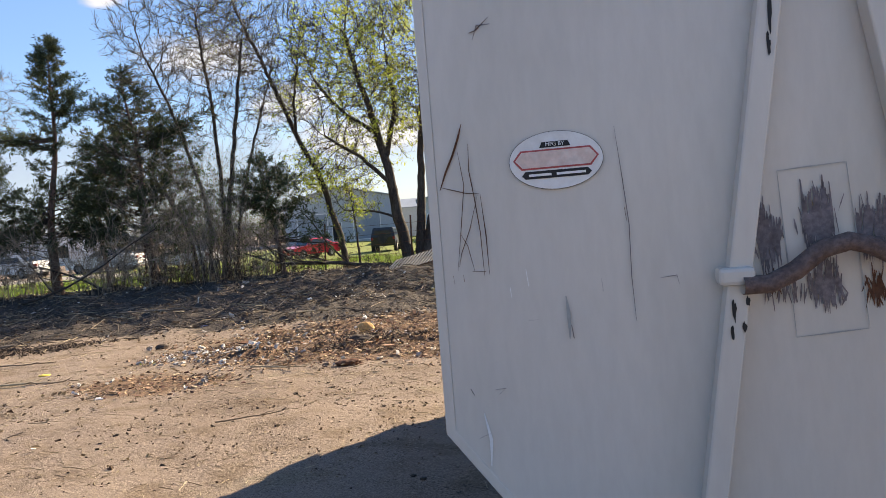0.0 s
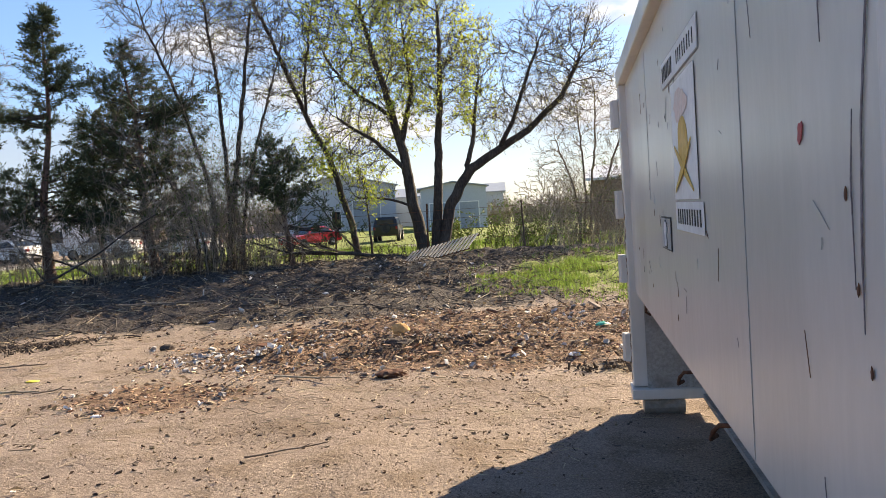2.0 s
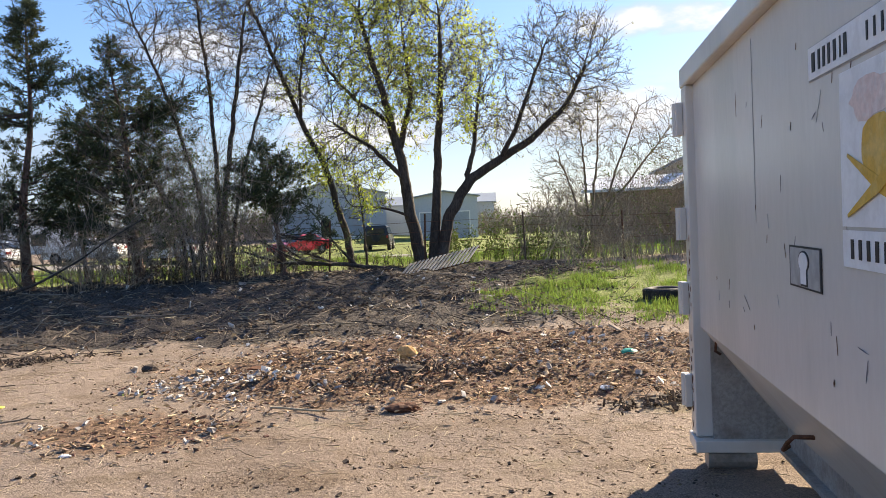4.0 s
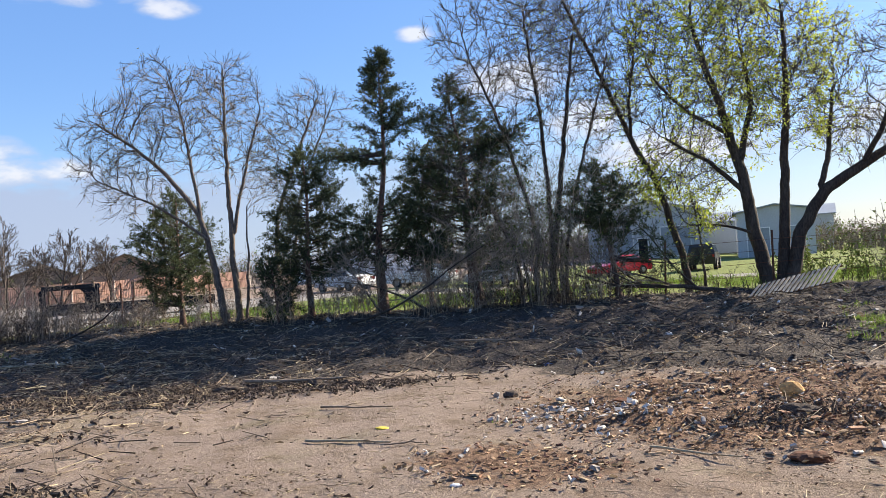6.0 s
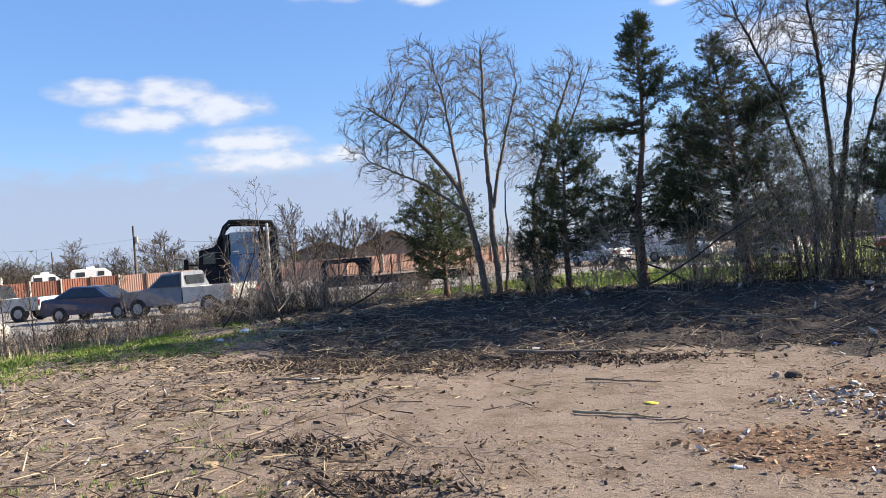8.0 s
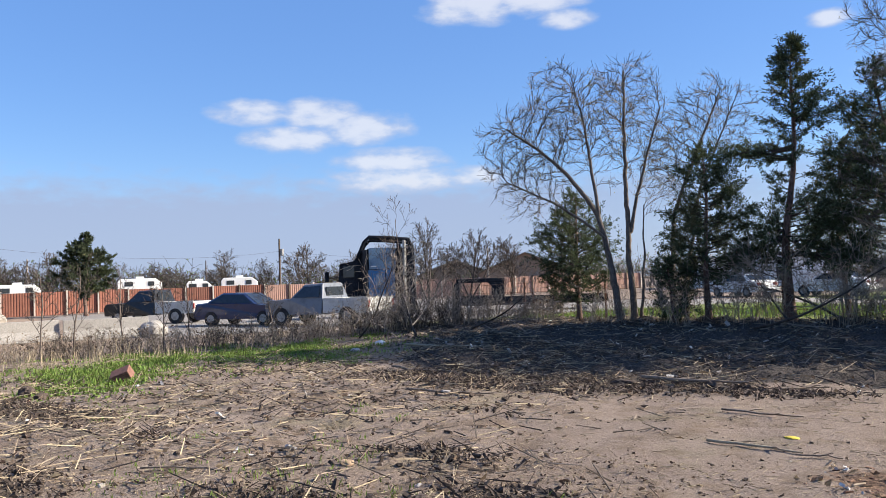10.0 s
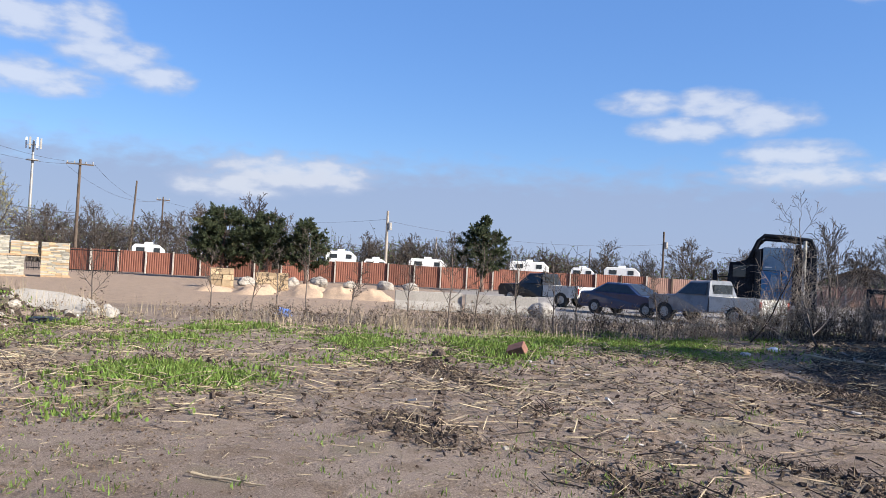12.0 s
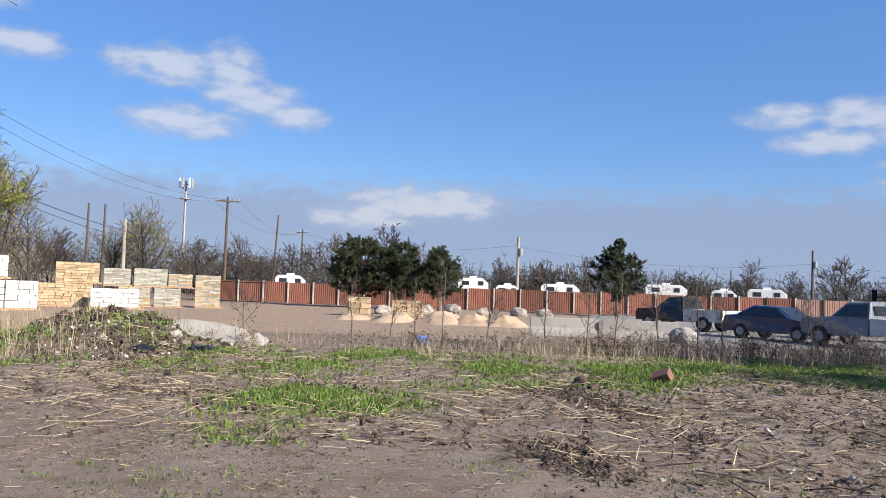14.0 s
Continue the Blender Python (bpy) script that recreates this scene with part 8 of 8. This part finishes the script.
def weeds():
    for i, (az, d, w, tall, n, mat) in enumerate(((-95, 22, 3.0, 1.0, 80, "twig_dark"), (-91, 22, 3.0, 1.1, 90, "twig_dark"), (-87.5, 22.5, 3.0, 1.3, 120, "twig_dark"), (-84, 22, 2.6, 1.4, 100, "twig_dark"), (-80.5, 22, 2.6, 1.4, 130, "twig_dark"), (-77, 22.5, 2.6, 1.3, 90, "twig_pale"),
                                               (-73.5, 22.5, 2.8, 1.4, 130, "twig_dark"), (-70, 22, 2.8, 1.4, 110, "twig_pale"), (-66.5, 22.5, 2.6, 1.5, 130, "twig_dark"), (-62.5, 22.5, 3.0, 1.8, 150, "twig_dark"), (-59.5, 23.5, 3.0, 1.6, 120, "twig_dark"), (-56, 25, 3.0, 1.2, 110, "twig_dark"), (-52.5, 26, 3.0, 1.0, 80, "twig_dark"),
                                               (-99, 22.5, 2.6, 0.9, 70, "twig_dark"), (-103, 23, 2.6, 0.8, 60, "twig_dark"), (-112, 20.5, 1.6, 1.0, 36, "straw"), (-124, 23, 3.4, 1.1, 60, "straw"), (-131, 22, 3.4, 1.2, 60, "straw"), (-136, 20, 3.4, 1.1, 50, "straw"), (-118, 23.5, 2.0, 0.9, 30, "straw"))):
        tangle("dead_weeds", "dry brown weed stalks standing in a strip", spot(az, d), w, 1.6, tall * 0.56, int(n * 0.85), 300 + i, ("twig_dark", "twig", "twig_pale")[i % 3] if mat == "twig_dark" else mat, 0.6, 0.0062, "strip of dead weeds", -az, (260, 0.07, 0.035, "litter"))
    spec = dict(BARE, levels=4, children=(9, 5, 4), angle=(42, 42, 42), short=(0.35, 0.5, 0.5), first=(0.3, 0.25, 0.2), segments=(8, 4, 3, 3))
    for i, (az, d, tall) in enumerate(((-96.6, 25, 3.0), (-84.7, 21.7, 2.9), (-89.4, 24, 2.6), (-81.7, 22, 2.7), (-77.5, 22.5, 2.2), (-62.3, 24.0, 4.2), (-64.3, 25, 3.4), (-103, 26, 2.2), (-100.3, 26, 2.0), (-72, 23, 2.0), (-110.5, 24, 2.2), (-60.8, 26, 3.4), (-86.6, 21.4, 2.6), (-79.2, 21.6, 2.4), (-98.6, 23.5, 2.3), (-93.5, 24.5, 2.0))):
        plant("sapling", "thin bare sapling among dead weeds", "sapling", spot(az, d), [((0, 0, 0), (0.05 * math.sin(i), 0.04 * math.cos(i), 1), tall * 0.8, 0.024)], spec, M["bark_pale"], M["twig_dark"], 600 + i, None, "saplings among the weeds", 0.0045)


weeds()


def torus(R, r, n=30, k=12, squash=1.25):
    a, b = np.linspace(0, 2 * np.pi, n, endpoint=False), np.linspace(0, 2 * np.pi, k, endpoint=False)
    A, B = np.meshgrid(a, b, indexing="ij")
    q = R + r * np.sign(np.cos(B)) * np.abs(np.cos(B)) ** 0.7
    V = np.stack([q * np.cos(A), q * np.sin(A), r * squash * np.sign(np.sin(B)) * np.abs(np.sin(B)) ** 0.7], -1).reshape(-1, 3)
    i, j = np.meshgrid(np.arange(n), np.arange(k), indexing="ij")
    f = np.stack([i * k + j, ((i + 1) % n) * k + j, ((i + 1) % n) * k + (j + 1) % k, i * k + (j + 1) % k], -1).reshape(-1, 4)
    return V, f


def tyre(at, tilt, turn, R=0.33, label="worn black car tyre in a pile on grass", rim=False):
    x, y, z = at
    root = thing("old_tyre", label, "tyre", (0, 0, 0), 0, "tyre pile")
    root.matrix_basis = pose(x, y, z_at(x, y) + z, tilt[0], tilt[1], turn)
    part("tread", mesh_from("tread", *torus(R * 0.78, R * 0.24), M["tyre"], True), None, root)
    treads = [chunk for chunk in range(28)]
    bm = bmesh.new()
    for q in treads:
        a = q * 2 * math.pi / 28
        box(bm, R * 0.99, R * 1.03, -R * 0.07, R * 0.07, -R * 0.22, R * 0.22, Matrix.Rotation(a, 4, "Z"))
    part("tread_pattern", bm, M["tyre"], root)
    if rim:
        part("rim", mesh_from("rim", *torus(R * 0.55, R * 0.06, 26, 8), M["galv"], True), None, root, "dull steel wheel rim")


def small_things():
    x0, y0 = 0.95, 15.1
    for dx, dy, z, tx, ty, turn, R, rim in ((-0.75, 0.9, 0.10, 0, 0, 0, 0.36, False), (0.0, 0, 0.11, 2, 0, 20, 0.42, False), (0.02, 0.02, 0.33, -4, 3, 60, 0.42, True), (0.1, 0.75, 0.30, 62, 10, 20, 0.40, False), (0.75, 0.4, 0.11, 0, 3, 0, 0.40, False),
                                          (0.8, 0.4, 0.33, 5, 0, 0, 0.40, True), (0.6, 1.0, 0.42, 70, 0, -30, 0.42, False), (1.0, 0.9, 0.62, 20, 20, 0, 0.38, False), (1.5, 0.5, 0.14, 4, 0, 0, 0.4, False), (1.5, 0.5, 0.37, 4, 6, 0, 0.4, False)):
        tyre((x0 + dx, y0 + dy, z), (tx, ty), turn, R, rim=rim)
    # slatted metal panel leaning by the big tree
    x, y = spot(-8.8, 18.6)
    root = thing("slatted_panel", "pale slatted panel lying aslant by the tree", "panel", (0, 0, 0))
    root.matrix_basis = pose(x, y, z_at(x, y) + 0.20, 16, -12, 14)
    for i in range(17):
        x0 = -1.05 + i * 0.105
        part("slat", prism([(x0, -0.45), (x0 + 0.05, -0.45), (x0 + 0.50, 0.45), (x0 + 0.45, 0.45)], 0, 0.02, "z"), M["galv"], root)
    for q in (-0.4, 0.38):
        part("rail", boxes((-1.05 + (q + 0.45) * 0.5, 0.72 + (q + 0.45) * 0.5, q, q + 0.04, -0.035, -0.005)), M["rust"], root)
    # wire fence along the row
    gen = np.random.default_rng(4)
    ends = [(-24.0, 14.9), (-19, 16.9), (-14.5, 18.6), (-10.0, 20.4), (-5.2, 21.9), (0, 23.2), (6, 24.6)]
    root = thing("wire_fence", "rusty wire fence on thin posts in the tree row", "fence")
    pts = []
    for (ax, ay), (bx, by) in zip(ends, ends[1:]):
        for k in (0, 0.5):
            pts.append((ax + (bx - ax) * k, ay + (by - ay) * k + 0.6))
    for i, (x, y) in enumerate(pts):
        h = 1.25 + 0.1 * gen.random()
        part("post", cyls(((x, y, z_at(x, y) - 0.1), (x + gen.normal() * 0.04, y, z_at(x, y) + h), 0.026), n=6), M["rust" if i % 3 else "pole"], root)
    for h in (0.3, 0.6, 0.9, 1.15):
        line = [(x, y, z_at(x, y) + h + 0.02 * gen.normal()) for x, y in pts]
        part("wire", mesh_from("wire", *pipe(line, 0.005, 4), M["rust"]), None, root)
    # fallen branches
    spec = dict(BARE, levels=4, children=(7, 6, 4), rise=(0.02, 0.02, 0.0, 0), first=(0.15, 0.2, 0.2), angle=(35, 40, 42))
    for i, (az, d, dirv, L, r, lab) in enumerate(((-39.0, 17.6, (0.9, 0.35, 0.24), 3.4, 0.03, "bare fallen branch propped against a cedar"), (-36.5, 18.0, (-0.8, 0.5, 0.2), 2.8, 0.025, "bare fallen branch propped against a cedar"), (-33, 18.4, (-0.7, 0.3, 0.3), 3.4, 0.035, "bare fallen branch in the brush"),
                                                 (-12.5, 19.3, (-0.95, -0.25, 0.05), 3.6, 0.06, "long fallen limb lying on mulch"), (-1.0, 19.5, (0.6, 0.4, 0.8), 1.8, 0.015, "dry broken branch standing in grass"), (2.0, 19.0, (-0.5, 0.2, 0.8), 1.7, 0.015, "dry broken branch standing in grass"),
                                                 (-58, 20.5, (0.9, 0.1, 0.25), 2.4, 0.03, "dead branch in the brush"), (-62, 20.5, (-0.8, 0.2, 0.4), 2.6, 0.03, "dead branch in the brush"), (-66, 20.8, (0.5, 0.3, 0.6), 2.2, 0.025, "dead branch in the brush"))):
        plant("fallen_branch", lab, "branch", spot(az, d), [((0, 0, 0.12), dirv, L, r)], spec, M["bark"], M["twig"], 650 + i, None, "fallen branches", 0.005)
    # sticks on the open ground
    for i, (x, y, turn, L, r, bent) in enumerate(((-6.6, 7.9, 4, 0.9, 0.016, 0.1), (-6.0, 7.95, 25, 0.35, 0.010, 0.1), (-2.85, 6.0, 35, 0.55, 0.008, 0.03), (-3.55, 8.3, -12, 0.75, 0.012, 0.05), (-7.6, 9.3, 15, 0.9, 0.013, 0.1), (-9.6, 10.5, 20, 1.5, 0.030, 0.05), (-10.4, 10.2, 10, 1.2, 0.025, 0.05),
                                                 (-8.4, 11.2, 60, 0.6, 0.02, 0.05), (-12.8, -0.4, 95, 2.2, 0.014, 0.08), (-7.6, 0.75, 70, 0.6, 0.012, 0.05), (-11.3, 7.6, 30, 1.4, 0.02, 0.1), (-14.2, 8.8, 10, 1.8, 0.025, 0.08), (-5.0, 13.2, 20, 0.8, 0.014, 0.05), (-16.2, -3.2, 70, 1.6, 0.018, 0.1), (-9.0, 3.6, 40, 0.9, 0.01, 0.1), (-19, 6.0, 100, 1.1, 0.014, 0.06), (-8.2, 13.8, 10, 1.6, 0.02, 0.1), (-12.0, 13.6, -10, 2.0, 0.025, 0.12), (-17.0, 10.8, 20, 2.0, 0.03, 0.1))):
        g = np.random.default_rng(1000 + i)
        k = np.linspace(-0.5, 0.5, 7)
        line = np.stack([k * L, bent * np.sin(k * 5 + i) * L * 0.5 + g.normal(0, 0.01 * L, 7), np.abs(g.normal(0, 0.008, 7)) + r], -1)
        v = [pipe(line, np.linspace(r, r * 0.5, 7), 7)]
        for q in (2, 4):
            tip = line[q] + np.array([0.16 * L, 0.1 * L * (1 if q == 2 else -1), 0.02])
            v.append(pipe([line[q], (line[q] + tip) / 2 + 0.01, tip], [r * 0.5, r * 0.4, r * 0.2], 5))
        solo("stick", mesh_from("stick", *weld(v), M["log" if i % 3 else "straw"], True), None, "dry weathered stick lying on bare earth", "stick", (x, y, z_at(x, y) + 0.005), turn, "sticks on the ground")
    # lumps, boards and rubbish
    def lump(name, label, cat, x, y, a, b, c, mat, seed, turn=0, group=""):
        solo(name, rough_lump(a, b, c, seed, 2 if max(a, b) < 0.12 else 3, 0.4), M[mat], label, cat, (x, y, z_at(x, y) + c * 0.45), turn, group)
    lump("ochre_lump", "ochre lump of foam on the wood chips", "rubbish", -3.17, 10.55, 0.11, 0.09, 0.09, "orange_stone", 1)
    lump("dark_clump", "black clump of burnt debris on the heap", "debris", -3.0, 9.75, 0.16, 0.11, 0.06, "clod", 2)
    lump("dark_clump", "dark clod of earth on bare ground", "debris", -6.1, 10.25, 0.09, 0.07, 0.05, "clod", 3)
    lump("dark_clump", "dark clod of earth on bare ground", "debris", -2.75, 8.35, 0.14, 0.08, 0.05, "rust", 4)
    lump("dark_clump", "dark clump of roots at the mulch's edge", "debris", -9.3, 10.6, 0.2, 0.13, 0.07, "clod", 5)
    lump("dark_clump", "dark clump of roots at the mulch's edge", "debris", -10.4, 10.0, 0.22, 0.12, 0.06, "clod", 6)
    lump("dark_clump", "charred stump of roots among straw", "stump", *spot(-87.6, 14.4), 0.13, 0.12, 0.10, "clod", 7)
    lump("dark_clump", "charred stump of roots among straw", "stump", *spot(-86.8, 13.9), 0.10, 0.10, 0.08, "clod", 8)
    lump("yellow_scrap", "flat yellow plastic scrap on bare earth", "rubbish", *spot(-37.9, 8.0), 0.075, 0.05, 0.012, "yellow", 9)
    lump("teal_scrap", "teal plastic scrap on the heap", "rubbish", -0.75, 10.7, 0.09, 0.06, 0.03, "teal", 10)
    lump("blue_scrap", "blue plastic scrap on mulch", "rubbish", *spot(-25.4, 11.8), 0.09, 0.07, 0.035, "bluebag", 11)
    lump("white_scrap", "crumpled white plastic on bare earth", "rubbish", -1.05, 9.05, 0.07, 0.05, 0.02, "whitebag", 12)
    lump("white_scrap", "crumpled white plastic on bare earth", "rubbish", -4.9, 7.0, 0.05, 0.03, 0.015, "whitebag", 13)
    lump("white_scrap", "pale stone at the mulch's edge", "rubbish", *spot(-17, 13.4), 0.06, 0.05, 0.04, "shard", 14)
    lump("white_scrap", "pale plastic rubbish by the brush", "rubbish", *spot(-64.6, 19.6), 0.2, 0.12, 0.06, "whitebag", 15)
    lump("white_scrap", "pale plastic rubbish by the brush", "rubbish", *spot(-66.4, 18.6), 0.15, 0.12, 0.06, "shard", 16)
    lump("white_scrap", "pale torn paper on mulch", "rubbish", *spot(-46.3, 14.6), 0.17, 0.10, 0.04, "shard", 17)
    lump("board_scrap", "broken pale board end on bare earth", "wood", *spot(-68.2, 7.2), 0.10, 0.06, 0.022, "plank", 18)
    lump("pale_stone", "small pale stone on bare earth", "stone", *spot(-84.0, 7.2), 0.035, 0.03, 0.02, "rock", 19)
    lump("blue_bag", "blue plastic bag among weeds", "rubbish", *spot(-98.2, 24.0), 0.33, 0.25, 0.18, "bluebag", 20)
    lump("black_sheet", "black plastic sheeting by the mound", "rubbish", *spot(-117.2, 18.2), 0.38, 0.25, 0.10, "blackbag", 21)
    lump("black_sheet", "black plastic sheeting by the mound", "rubbish", *spot(-113.4, 18.6), 0.45, 0.22, 0.07, "blackbag", 22)
    g = np.random.default_rng(5)
    for i in range(34):
        u, v = g.normal(0, 1.3), g.normal(0, 0.8)
        x, y = MOUND[0] + 0.46 * u + 0.89 * v, MOUND[1] - 0.89 * u + 0.46 * v
        k = 0.045 + 0.09 * g.random() ** 2
        lump("mound_stone", "pale stone on the earth mound", "stone", x, y, k, k * 0.8, k * 0.7, "rock", 30 + i, 40 * i, "stones on the mound")
    x, y = spot(-112.8, 20.4)
    slab = solo("concrete_slab", prism([(-0.95, -0.42), (-0.3, -0.5), (0.55, -0.38), (0.98, -0.1), (0.8, 0.36), (0.1, 0.48), (-0.7, 0.4), (-1.02, 0.05)], -0.16, 0.16, "z", 0.03), M["concrete"], "broken slab of pale concrete by the mound", "concrete", (x, y, z_at(x, y) + 0.14), 113, tilt=(24, 8))
    lump("concrete_slab", "broken lump of pale concrete by the mound", "concrete", *spot(-109.6, 21.5), 0.33, 0.25, 0.2, "concrete", 71)
    x, y = spot(-82.0, 15.3)
    root = thing("paving_block", "red-brown block tilted in the weeds", "block", (0, 0, 0))
    root.matrix_basis = pose(x, y, z_at(x, y) + 0.10, 28, -20, 60)
    part("block", boxes((-0.17, 0.17, -0.12, 0.12, -0.10, 0.10), bevel=0.012), M["brick"], root)
    # long grey concrete barrier among the weeds
    for az, L in ((-87.8, 2.6), (-82.6, 2.8)):
        x, y = spot(az, 31)
        solo("concrete_barrier", prism([(-0.35, 0), (0.35, 0), (0.30, 0.12), (0.13, 0.35), (0.10, 0.72), (-0.10, 0.72), (-0.13, 0.35), (-0.30, 0.12)], -L / 2, L / 2, "y", 0.02), M["concrete"], "low grey concrete barrier behind dead weeds", "barrier", (x, y, z_at(x, y)), -az + 90 + 4, "concrete barriers")
    x, y = spot(-79.8, 30)
    solo("boulder", rough_lump(0.6, 0.42, 0.34, 75), M["concrete"], "pale grey rock at the barrier's end", "rock", (x, y, z_at(x, y) + 0.2), 20)
    # larger splinters and boards on the heap
    for i in range(70):
        r = math.sqrt(g.random())
        a = g.random() * 6.283
        x, y = -2.2 + 3.2 * r * math.cos(a), 10.6 + 1.9 * r * math.sin(a)
        L, w = 0.10 + 0.28 * g.random() ** 2, 0.03 + 0.05 * g.random()
        v, f = chips(g, np.zeros(1), np.zeros(1), np.zeros(1), np.array([L]), 0.08, 0.05, w / L, 0.0)
        solo("wood_piece", mesh_from("wood_piece", v, f, M[("chip", "plank", "log", "rust")[i % 4]]), None, "splintered piece of wood on the heap", "wood", (x, y, z_at(x, y) + 0.03), g.random() * 360, "wood pieces on the heap", tilt=(g.normal() * 12, g.normal() * 12))


small_things()
